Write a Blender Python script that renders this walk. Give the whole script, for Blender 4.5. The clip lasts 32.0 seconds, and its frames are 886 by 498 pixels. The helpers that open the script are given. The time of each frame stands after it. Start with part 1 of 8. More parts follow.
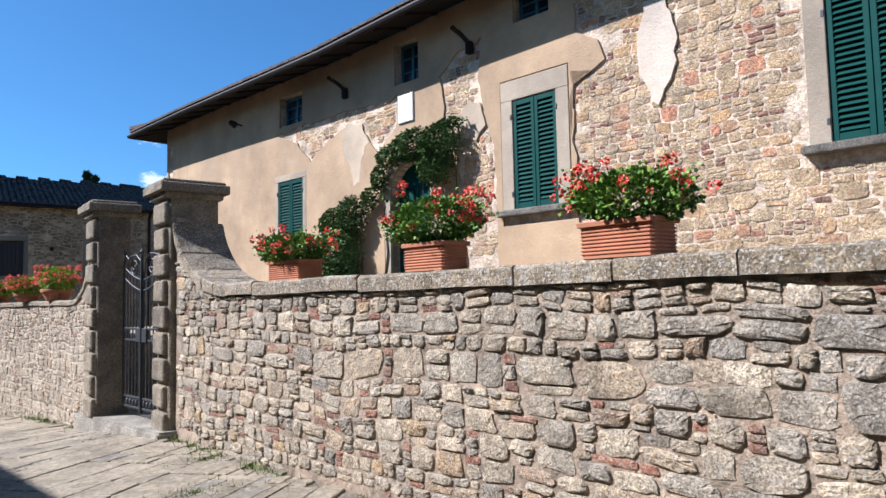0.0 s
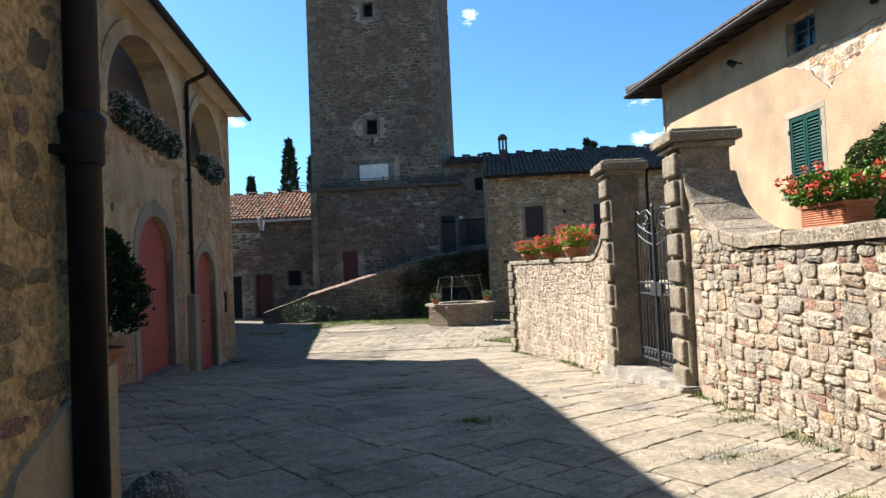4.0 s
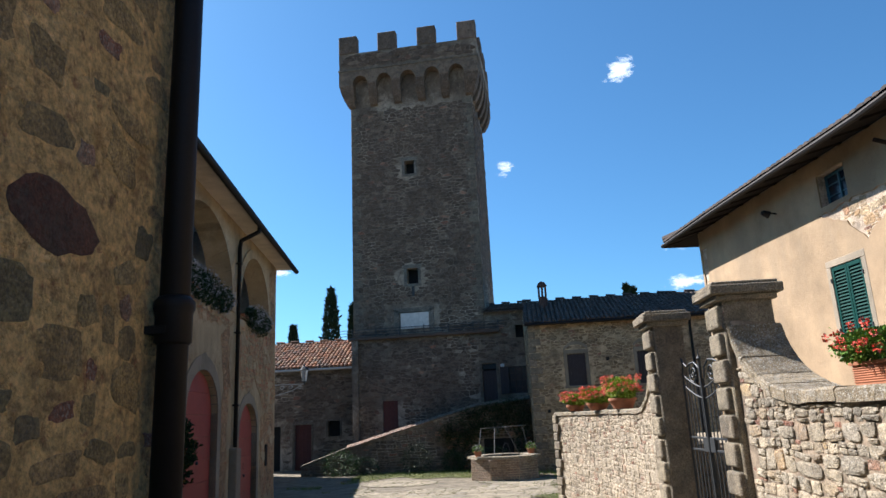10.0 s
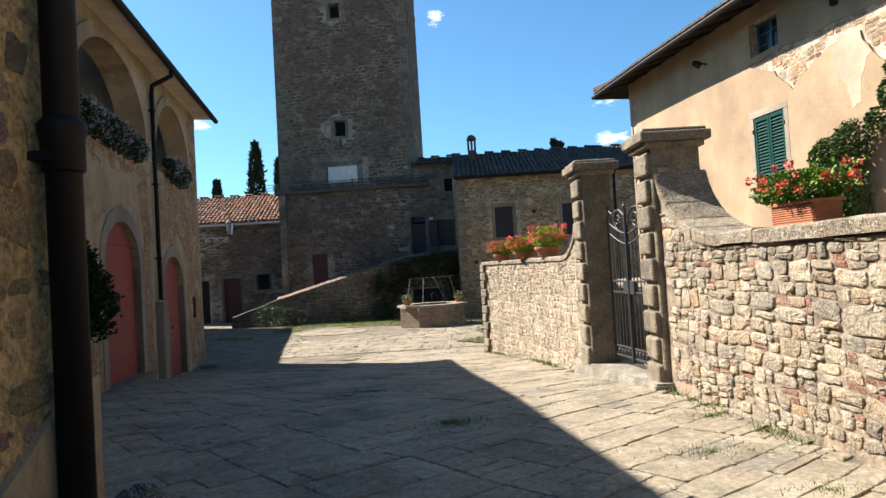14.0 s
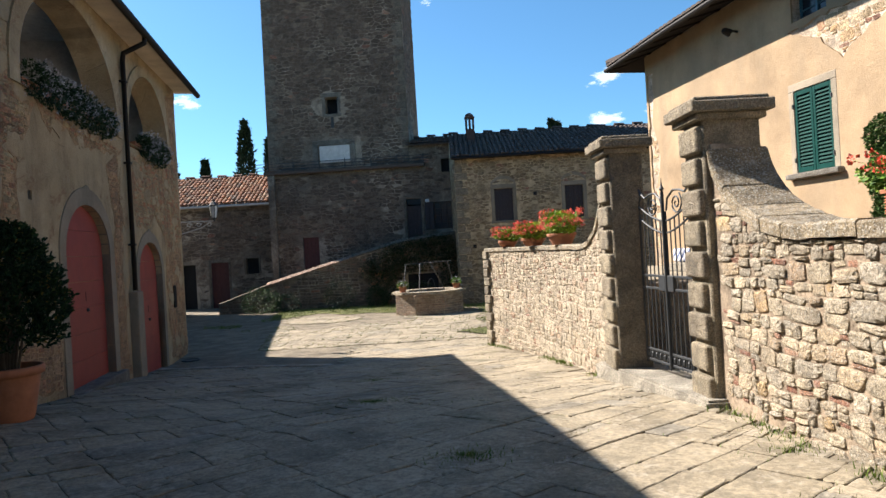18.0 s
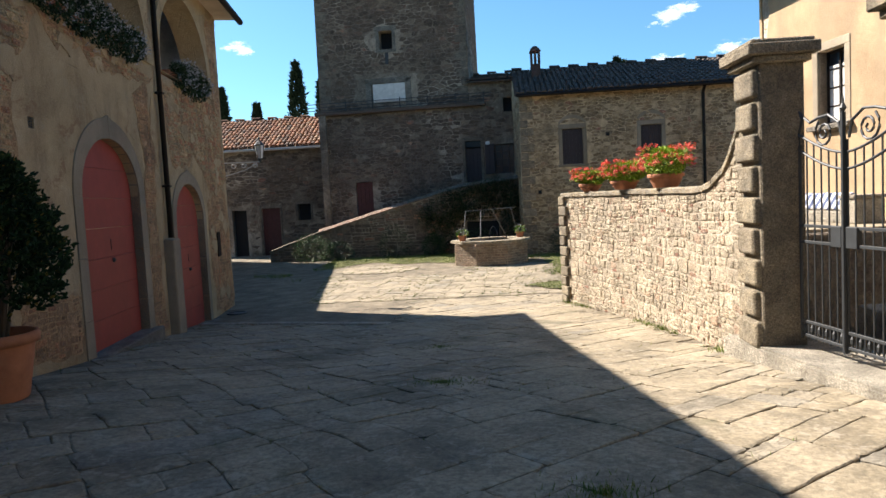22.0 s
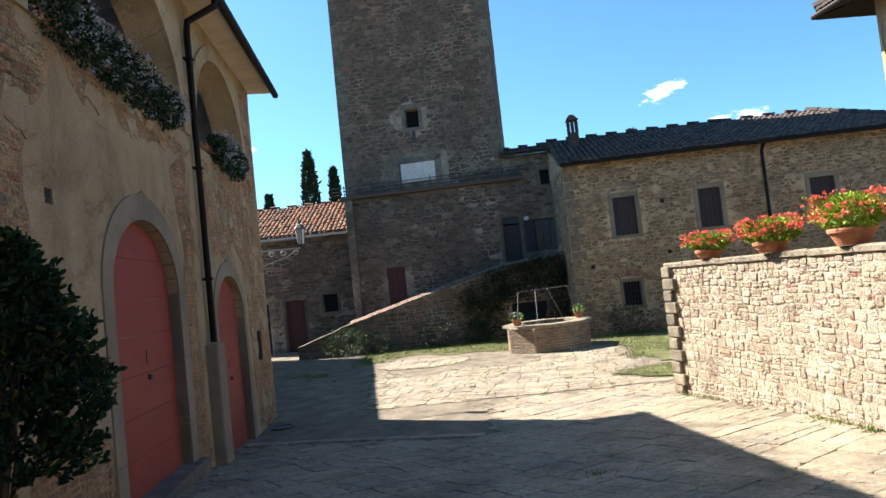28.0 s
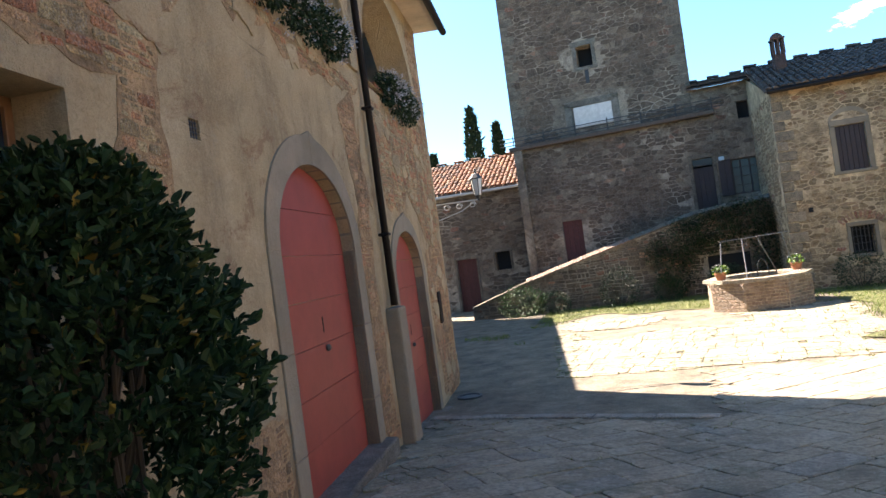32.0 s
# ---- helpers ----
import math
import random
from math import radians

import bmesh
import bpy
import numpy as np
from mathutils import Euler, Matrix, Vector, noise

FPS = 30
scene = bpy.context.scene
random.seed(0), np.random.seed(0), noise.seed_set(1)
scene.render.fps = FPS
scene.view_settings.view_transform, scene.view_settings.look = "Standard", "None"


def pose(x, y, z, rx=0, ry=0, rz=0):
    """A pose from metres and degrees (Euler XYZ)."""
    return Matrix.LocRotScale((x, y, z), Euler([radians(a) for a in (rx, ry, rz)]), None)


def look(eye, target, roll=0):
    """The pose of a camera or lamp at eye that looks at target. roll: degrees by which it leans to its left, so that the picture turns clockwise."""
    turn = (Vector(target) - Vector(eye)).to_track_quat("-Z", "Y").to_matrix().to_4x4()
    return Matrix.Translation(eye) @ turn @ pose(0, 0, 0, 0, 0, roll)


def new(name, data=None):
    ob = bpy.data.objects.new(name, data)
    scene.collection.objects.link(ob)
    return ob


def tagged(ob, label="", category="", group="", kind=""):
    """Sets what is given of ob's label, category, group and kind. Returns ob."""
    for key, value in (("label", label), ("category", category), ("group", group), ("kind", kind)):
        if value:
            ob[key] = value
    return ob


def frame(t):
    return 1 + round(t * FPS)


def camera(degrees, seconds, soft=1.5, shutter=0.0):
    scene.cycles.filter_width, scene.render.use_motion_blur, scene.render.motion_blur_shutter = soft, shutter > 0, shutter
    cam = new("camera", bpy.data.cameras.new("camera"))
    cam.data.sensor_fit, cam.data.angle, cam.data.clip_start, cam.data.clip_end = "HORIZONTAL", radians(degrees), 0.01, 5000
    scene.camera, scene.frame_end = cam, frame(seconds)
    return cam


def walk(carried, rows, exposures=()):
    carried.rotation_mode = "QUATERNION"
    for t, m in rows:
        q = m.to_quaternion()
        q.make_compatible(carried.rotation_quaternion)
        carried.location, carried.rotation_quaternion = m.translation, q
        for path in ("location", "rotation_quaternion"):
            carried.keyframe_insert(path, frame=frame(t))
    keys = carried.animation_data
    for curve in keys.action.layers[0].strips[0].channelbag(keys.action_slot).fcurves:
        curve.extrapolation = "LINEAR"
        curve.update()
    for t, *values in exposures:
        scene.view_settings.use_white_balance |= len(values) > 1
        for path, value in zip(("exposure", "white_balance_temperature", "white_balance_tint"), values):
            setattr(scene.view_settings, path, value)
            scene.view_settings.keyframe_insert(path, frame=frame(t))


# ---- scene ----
from mathutils.geometry import tessellate_polygon

cam = camera(65.6, 32.0)

PATH = [
    (0, (0.739, -0.272, 1.404), (1.982, 1.287, 1.55), -1.2),
    (0.5, (0.686, -0.235, 1.418), (1.863, 1.378, 1.547), -2.2),
    (1, (0.666, -0.192, 1.412), (1.684, 1.527, 1.513), -3.8),
    (1.5, (0.656, -0.102, 1.412), (1.518, 1.701, 1.49), -2.7),
    (2, (0.646, -0.044, 1.428), (1.273, 1.854, 1.5), -2.1),
    (2.5, (0.682, 0.041, 1.42), (1.066, 2.002, 1.491), -1.7),
    (3, (0.689, 0.098, 1.395), (0.882, 2.088, 1.462), -1.1),
    (3.5, (0.682, 0.135, 1.395), (0.756, 2.133, 1.455), -2.1),
    (4, (0.642, 0.128, 1.407), (0.606, 2.127, 1.465), -2.5),
    (4.5, (0.64, 0.148, 1.399), (0.501, 2.142, 1.454), -3.2),
    (6.5, (0.609, -0.045, 1.401), (0.453, 1.936, 1.626), -2.2),
    (7, (0.612, -0.012, 1.435), (0.464, 1.964, 1.705), -2.7),
    (7.5, (0.621, 0.095, 1.475), (0.453, 2.066, 1.765), -3.4),
    (8, (0.624, 0.129, 1.479), (0.45, 2.089, 1.835), -2.8),
    (8.5, (0.601, 0.066, 1.498), (0.423, 2.012, 1.921), -2.8),
    (9, (0.613, 0.003, 1.511), (0.432, 1.941, 1.969), -2.8),
    (9.5, (0.616, -0.034, 1.51), (0.433, 1.897, 1.997), -2.9),
    (10, (0.586, -0.082, 1.497), (0.46, 1.855, 1.976), -2.7),
    (10.5, (0.604, -0.074, 1.489), (0.492, 1.872, 1.936), -2.6),
    (11, (0.621, -0.014, 1.483), (0.519, 1.946, 1.869), -2.6),
    (11.5, (0.612, 0.005, 1.468), (0.505, 1.977, 1.783), -2.8),
    (12, (0.578, -0.006, 1.435), (0.473, 1.975, 1.689), -2.9),
    (12.5, (0.565, -0.003, 1.421), (0.475, 1.987, 1.603), -3.2),
    (13, (0.584, 0.025, 1.426), (0.504, 2.021, 1.518), -3.6),
    (13.5, (0.587, 0.072, 1.421), (0.579, 2.071, 1.49), -3.3),
    (14, (0.564, 0.134, 1.422), (0.619, 2.132, 1.478), -3.4),
    (14.5, (0.563, 0.265, 1.404), (0.665, 2.262, 1.432), -2.6),
    (16.5, (0.426, 0.849, 1.533), (0.55, 2.845, 1.579), -2.4),
    (17, (0.426, 0.969, 1.532), (0.546, 2.965, 1.568), -4.3),
    (17.5, (0.424, 1.24, 1.534), (0.501, 3.238, 1.549), -3.0),
    (18, (0.418, 1.409, 1.565), (0.492, 3.407, 1.565), -3.3),
    (18.5, (0.437, 1.699, 1.565), (0.636, 3.688, 1.623), -1.6),
    (19, (0.343, 1.745, 1.561), (0.538, 3.735, 1.631), -4.0),
    (19.5, (0.291, 1.996, 1.537), (0.465, 3.988, 1.537), -4.2),
    (20, (0.139, 2.072, 1.541), (0.218, 4.07, 1.505), -5.2),
    (20.5, (0.239, 2.489, 1.554), (0.253, 4.487, 1.478), -6.0),
    (21, (0.161, 2.693, 1.519), (0.225, 4.689, 1.413), -5.2),
    (21.5, (0.071, 2.877, 1.531), (0.096, 4.867, 1.333), -6.1),
    (22, (0.099, 3.27, 1.521), (0.015, 5.263, 1.377), -3.0),
    (22.5, (-0.103, 3.396, 1.521), (-0.252, 5.384, 1.357), -2.8),
    (23, (-0.252, 3.597, 1.521), (-0.412, 5.583, 1.347), -4.2),
    (23.5, (-0.386, 3.752, 1.536), (-0.499, 5.742, 1.371), -3.7),
    (24, (-0.715, 3.898, 1.589), (-0.82, 5.895, 1.553), -4.4),
    (24.5, (-0.665, 4.123, 1.576), (-0.913, 6.108, 1.576), -3.9),
    (25, (-0.795, 4.324, 1.572), (-1.017, 6.312, 1.564), -3.8),
    (25.5, (-0.878, 4.443, 1.581), (-0.93, 6.442, 1.631), -2.1),
    (27.5, (-1.243, 5.228, 1.61), (-1.373, 7.219, 1.746), -4.2),
    (28, (-1.404, 5.446, 1.574), (-1.48, 7.442, 1.675), -6.1),
    (28.5, (-1.527, 5.618, 1.569), (-1.702, 7.608, 1.659), -8.0),
    (29, (-1.593, 5.859, 1.553), (-1.78, 7.85, 1.603), -7.7),
    (29.5, (-1.733, 6.029, 1.569), (-1.923, 8.02, 1.58), -7.0),
    (30, (-1.836, 6.224, 1.572), (-2.026, 8.214, 1.572), -9.2),
    (30.5, (-1.952, 6.45, 1.594), (-2.173, 8.437, 1.562), -10.4),
    (31, (-1.988, 6.656, 1.582), (-2.379, 8.617, 1.631), -7.5),
    (31.5, (-2.032, 6.817, 1.571), (-2.549, 8.75, 1.57), -9.4),
    (32, (-2.103, 7.0, 1.559), (-2.653, 8.923, 1.596), -7.8),
]
EXPOSURE = [(0, 1.15, 5450, 18), (2, 1.29, 5550, 16), (4, 1.65, 6150, 14), (6.5, 1.52, 6250, 14), (8, 1.52, 6250, 14), (9, 1.32, 5950, 14), (11, 1.32, 5950, 14), (12, 1.47, 6050, 14), (14, 1.55, 6400, 14), (19, 1.52, 6450, 14), (21, 1.59, 6650, 14), (25, 1.72, 6500, 14), (28, 1.9, 6450, 14), (30, 2.1, 6650, 14), (31, 2.34, 6750, 19), (32, 2.75, 6850, 19)]
walk(cam, [(t, look(eye, target, roll)) for t, eye, target, roll in PATH], EXPOSURE)

# ---------------------------------------------------------------- light
SUN_FROM = Vector((-0.848, 0.529, 0.926)).normalized()
world = bpy.data.worlds.new("sky")
scene.world = world
world.use_nodes = True
wn = world.node_tree
sky = wn.nodes.new("ShaderNodeTexSky")
sky.sky_type = "NISHITA"
sky.sun_disc = False
sky.sun_elevation = math.asin(SUN_FROM.z)
sky.sun_rotation = math.atan2(SUN_FROM.x, SUN_FROM.y)
sky.altitude = 400
sky.air_density, sky.dust_density, sky.ozone_density = 1.0, 0.8, 3.0
wn.nodes["Background"].inputs[1].default_value = 0.056
tint = wn.nodes.new("ShaderNodeMix")
tint.data_type, tint.blend_type = "RGBA", "MULTIPLY"
tint.inputs[0].default_value = 1.0
tint.inputs[7].default_value = (0.62, 1.02, 1.14, 1)
wn.links.new(sky.outputs[0], tint.inputs[6])
wn.links.new(tint.outputs[2], wn.nodes["Background"].inputs[0])
sun = new("sun", bpy.data.lights.new("sun", "SUN"))
sun.data.energy, sun.data.angle, sun.data.color = 5.0, radians(0.53), (1.0, 0.925, 0.805)
sun.matrix_world = look(SUN_FROM * 60, (0, 0, 0))

# ---------------------------------------------------------------- helpers


class Nodes:
    """A small wrapper to write node materials in few words."""

    def __init__(self, name):
        self.mat = bpy.data.materials.new(name)
        self.mat.use_nodes = True
        self.tree = self.mat.node_tree
        self.bsdf = self.tree.nodes["Principled BSDF"]
        self.coord = self.tree.nodes.new("ShaderNodeTexCoord").outputs["Object"]

    def scatter(self):
        """Gives every object its own stretch of the grain, far from the origin."""
        n = self.tree.nodes.new("ShaderNodeVectorMath")
        n.operation = "MULTIPLY_ADD"
        self.join(self.random(), n.inputs[0])
        n.inputs[1].default_value = (61.0, 37.0, 83.0)
        self.join(self.coord, n.inputs[2])
        far = self.tree.nodes.new("ShaderNodeVectorMath")
        far.operation = "ADD"
        far.inputs[1].default_value = (13.37, 7.91, 5.23)
        self.join(n.outputs[0], far.inputs[0])
        self.coord = far.outputs[0]

    def node(self, kind, **values):
        n = self.tree.nodes.new("ShaderNode" + kind)
        for k, v in values.items():
            n.inputs[k.replace("_", " ")].default_value = v
        return n

    def join(self, a, b):
        self.tree.links.new(a, b)

    def noise(self, scale, detail=4.0, rough=0.6, at=None, stretch=None, distortion=0.0):
        n = self.node("TexNoise", Scale=scale, Detail=detail, Roughness=rough, Distortion=distortion)
        src = at or self.coord
        if stretch:
            m = self.node("Mapping", Scale=stretch)
            self.join(src, m.inputs[0])
            src = m.outputs[0]
        self.join(src, n.inputs["Vector"])
        return n.outputs[0]

    def voronoi(self, scale, feature="F1", at=None, stretch=None, out=0, rand=1.0):
        n = self.tree.nodes.new("ShaderNodeTexVoronoi")
        n.feature = feature
        n.inputs["Scale"].default_value = scale
        n.inputs["Randomness"].default_value = rand
        src = at or self.coord
        if stretch:
            m = self.node("Mapping", Scale=stretch)
            self.join(src, m.inputs[0])
            src = m.outputs[0]
        self.join(src, n.inputs["Vector"])
        return n.outputs[out]

    def ramp(self, fac, *stops):
        n = self.tree.nodes.new("ShaderNodeValToRGB")
        els = n.color_ramp.elements
        while len(els) < len(stops):
            els.new(0.5)
        for e, (p, c) in zip(els, stops):
            e.position = p
            e.color = (*c, 1) if isinstance(c, tuple) else (c, c, c, 1)
        self.join(fac, n.inputs[0])
        return n.outputs[0]

    def mix(self, fac, a, b, blend="MIX"):
        n = self.tree.nodes.new("ShaderNodeMix")
        n.data_type, n.blend_type = "RGBA", blend
        for sock, v in ((n.inputs[0], fac), (n.inputs[6], a), (n.inputs[7], b)):
            if isinstance(v, tuple):
                sock.default_value = (*v, 1)
            elif isinstance(v, (int, float)):
                sock.default_value = v
            else:
                self.join(v, sock)
        return n.outputs[2]

    def math(self, op, a, b=0.0, clamp=False):
        n = self.tree.nodes.new("ShaderNodeMath")
        n.operation, n.use_clamp = op, clamp
        for sock, v in zip(n.inputs, (a, b)):
            if isinstance(v, (int, float)):
                sock.default_value = v
            else:
                self.join(v, sock)
        return n.outputs[0]

    def random(self):
        return self.tree.nodes.new("ShaderNodeObjectInfo").outputs["Random"]

    def island(self):
        return self.tree.nodes.new("ShaderNodeNewGeometry").outputs["Random Per Island"]

    def done(self, colour, rough=0.9, bump=None, strength=0.5, distance=0.02, metal=0.0, spec=None):
        for sock, v in (("Base Color", colour), ("Roughness", rough), ("Metallic", metal)):
            s = self.bsdf.inputs[sock]
            if isinstance(v, tuple):
                s.default_value = (*v, 1)
            elif isinstance(v, (int, float)):
                s.default_value = v
            else:
                self.join(v, s)
        if spec is not None:
            self.bsdf.inputs["Specular IOR Level"].default_value = spec
        if bump is not None:
            b = self.node("Bump", Strength=strength, Distance=distance)
            self.join(bump, b.inputs["Height"])
            self.join(b.outputs[0], self.bsdf.inputs["Normal"])
        return self.mat


def piece_tones(n, *stops):
    """A colour by piece, alike for pieces that are objects and for pieces joined in one mesh."""
    both = n.math("FRACT", n.math("ADD", n.random(), n.island()))
    return n.ramp(both, *stops)


def stone_mat(name, stops, lichen=0.35, grain=30.0, rough=0.92, dark=(0.06, 0.055, 0.045)):
    n = Nodes(name)
    n.scatter()
    base = piece_tones(n, *stops)
    coarse = n.noise(3.5, 5, 0.65)
    fine = n.noise(grain, 6, 0.7)
    col = n.mix(0.6, base, n.ramp(coarse, (0.38, 0.5), (0.62, 1.4)), "MULTIPLY")
    col = n.mix(0.7, col, n.ramp(fine, (0.34, 0.5), (0.5, 0.97), (0.66, 1.4)), "MULTIPLY")
    col = n.mix(0.75, col, n.ramp(n.noise(85, 3, 0.6), (0.36, 0.45), (0.5, 1.0), (0.64, 1.5)), "MULTIPLY")
    spots = n.ramp(n.noise(9, 6, 0.8), (0.54, 0.0), (0.6, lichen))
    col = n.mix(spots, col, (0.36, 0.335, 0.281))
    specks = n.math("MULTIPLY", n.ramp(n.noise(grain * 2.2, 2, 0.5), (0.57, 0.0), (0.63, 1.0)), min(1.0, lichen * 1.5))
    col = n.mix(specks, col, (0.446, 0.425, 0.374))
    col = n.mix(n.ramp(n.noise(grain * 1.5, 3, 0.6), (0.34, 0.55), (0.42, 0.0)), col, dark)
    stains = n.ramp(n.noise(1.9, 7, 0.75), (0.5, 0.0), (0.66, 0.55))
    col = n.mix(stains, col, dark)
    pits = n.ramp(n.noise(grain * 0.7, 3, 0.5), (0.34, 0.0), (0.46, 1.0))
    h = n.math("ADD", n.math("ADD", n.math("MULTIPLY", fine, 0.4), n.math("MULTIPLY", pits, 0.12)), n.noise(8, 7, 0.72, distortion=0.6))
    return n.done(col, rough, h, 1.0, 0.045)


def plain(name, colour, rough=0.6, metal=0.0, var=0.25, scale=8.0, bump=0.1, spec=None):
    n = Nodes(name)
    v = n.noise(scale, 5, 0.65)
    col = n.mix(1.0, colour, n.ramp(v, (0.25, 1 - var), (0.75, 1 + var)), "MULTIPLY")
    return n.done(col, rough, n.noise(scale * 6, 4, 0.6), bump, 0.01, metal, spec)


def link(name, verts, faces, mat, parent=None, smooth=False, label=""):
    me = bpy.data.meshes.new(name)
    me.from_pydata([tuple(v) for v in verts], [], faces)
    me.materials.append(mat)
    if smooth:
        me.polygons.foreach_set("use_smooth", [True] * len(me.polygons))
    ob = new(name, me)
    if parent is not None:
        ob.parent = parent
    if label:
        ob["label"] = label
    return ob


def part(name, bm, mat, parent=None, label="", smooth=False):
    bmesh.ops.recalc_face_normals(bm, faces=bm.faces)
    me = bpy.data.meshes.new(name)
    bm.to_mesh(me)
    bm.free()
    me.materials.append(mat)
    if smooth:
        me.polygons.foreach_set("use_smooth", [True] * len(me.polygons))
    ob = new(name, me)
    if parent is not None:
        ob.parent = parent
    if label:
        ob["label"] = label
    return ob


def empty(name, label, category, at=(0, 0, 0), group="", kind=""):
    ob = new(name)
    ob.location = at
    return tagged(ob, label, category, group, kind)


def cuboid(bm, x0, x1, y0, y1, z0, z1, m=None, bevel=0.0, segs=1):
    """A box with rounded edges, in the frame m."""
    sub = bmesh.new()
    vs = [sub.verts.new((x, y, z)) for z in (z0, z1) for x, y in ((x0, y0), (x1, y0), (x1, y1), (x0, y1))]
    for f in ((3, 2, 1, 0), (4, 5, 6, 7), (0, 1, 5, 4), (1, 2, 6, 5), (2, 3, 7, 6), (3, 0, 4, 7)):
        sub.faces.new([vs[i] for i in f])
    if bevel:
        bmesh.ops.bevel(sub, geom=sub.edges[:], offset=bevel, segments=segs, affect="EDGES", profile=0.5)
    add(bm, sub, m)


def add(bm, sub, m=None):
    if m is not None:
        sub.transform(m)
    me = bpy.data.meshes.new("tmp")
    sub.to_mesh(me)
    sub.free()
    bm.from_mesh(me)
    bpy.data.meshes.remove(me)


def lathe(bm, rings, n=16, m=None, cap=True, squash=1.0):
    """A turned body; rings are radius, height."""
    sub = bmesh.new()
    loops = [[sub.verts.new((r * math.cos(2 * math.pi * i / n), squash * r * math.sin(2 * math.pi * i / n), z)) for i in range(n)] for r, z in rings]
    for a, b in zip(loops, loops[1:]):
        for i in range(n):
            sub.faces.new((a[i], a[(i + 1) % n], b[(i + 1) % n], b[i]))
    if cap:
        sub.faces.new(loops[0][::-1])
        sub.faces.new(loops[-1])
    add(bm, sub, m)


def tube(bm, pts, r, n=8, closed=False):
    """A round bar along points."""
    pts = [Vector(p) for p in pts]
    sub = bmesh.new()
    loops = []
    for i, p in enumerate(pts):
        a, b = pts[max(i - 1, 0)], pts[min(i + 1, len(pts) - 1)]
        q = (b - a).to_track_quat("Z", "Y")
        rr = r[i] if isinstance(r, (list, tuple)) else r
        loops.append([sub.verts.new(p + q @ Vector((rr * math.cos(2 * math.pi * k / n), rr * math.sin(2 * math.pi * k / n), 0))) for k in range(n)])
    for a, b in zip(loops, loops[1:]):
        for k in range(n):
            sub.faces.new((a[k], a[(k + 1) % n], b[(k + 1) % n], b[k]))
    sub.faces.new(loops[0][::-1])
    sub.faces.new(loops[-1])
    add(bm, sub)


class Face:
    """An upright plane from p0 to p1: u along it, v up, d out of it (to the right hand of the way p0 to p1 unless flipped)."""

    def __init__(self, p0, p1, flip=False):
        self.o = Vector((*p0, 0))
        d = Vector((*p1, 0)) - self.o
        self.len = d.length
        self.u = d.normalized()
        self.n = Vector((self.u.y, -self.u.x, 0)) * (-1 if flip else 1)
        self.m = Matrix(((self.u.x, self.n.x, 0, self.o.x), (self.u.y, self.n.y, 0, self.o.y), (0, 0, 1, 0), (0, 0, 0, 1)))

    def at(self, u, v, d=0.0):
        return self.o + self.u * u + self.n * d + Vector((0, 0, v))


def arch_loop(u0, u1, v0, v1, rise=None, n=14):
    """The outline of an opening: square when rise is 0, else with an arched head."""
    if not rise:
        return [(u0, v0), (u1, v0), (u1, v1), (u0, v1)]
    c, h = (u0 + u1) / 2, (u1 - u0) / 2
    top = [(c + h * math.cos(math.pi * i / n), v1 - rise + rise * math.sin(math.pi * i / n)) for i in range(n + 1)]
    return [(u0, v0), (u1, v0)] + top


def slab(name, face, outer, holes, thick, mat, parent=None, front=0.0, label=""):
    """A wall plate in the plane of face with openings cut through; its front lies at d = front."""
    loops = [outer] + holes
    flat = [p for l in loops for p in l]
    tris = tessellate_polygon([[Vector((u, v, 0)) for u, v in l] for l in loops])
    n = len(flat)
    verts = [face.at(u, v, front) for u, v in flat] + [face.at(u, v, front - thick) for u, v in flat]
    faces = [tuple(t) for t in tris] + [tuple(i + n for i in reversed(t)) for t in tris]
    k = 0
    for l in loops:
        for i in range(len(l)):
            a, b = k + i, k + (i + 1) % len(l)
            faces.append((a, b, b + n, a + n))
        k += len(l)
    bm = bmesh.new()
    vs = [bm.verts.new(v) for v in verts]
    for f in faces:
        try:
            bm.faces.new([vs[i] for i in f])
        except ValueError:
            pass
    return part(name, bm, mat, parent, label)


def ground_z(x, y):
    ys, zs = (-60, 0, 5, 8, 10, 12, 13.8, 16, 18, 26, 45, 60), (0.3, 0, -0.05, -0.1, -0.25, -0.45, -0.57, -0.71, -0.79, -0.75, -0.6, -3)
    near_doors = min(1.0, max(0.0, (-2.0 - x) / 2.0)) * float(np.interp(y, (0, 4, 8, 13, 17), (0, 0.05, 0.17, 0.14, 0.0)))
    return float(np.interp(y, ys, zs)) + near_doors


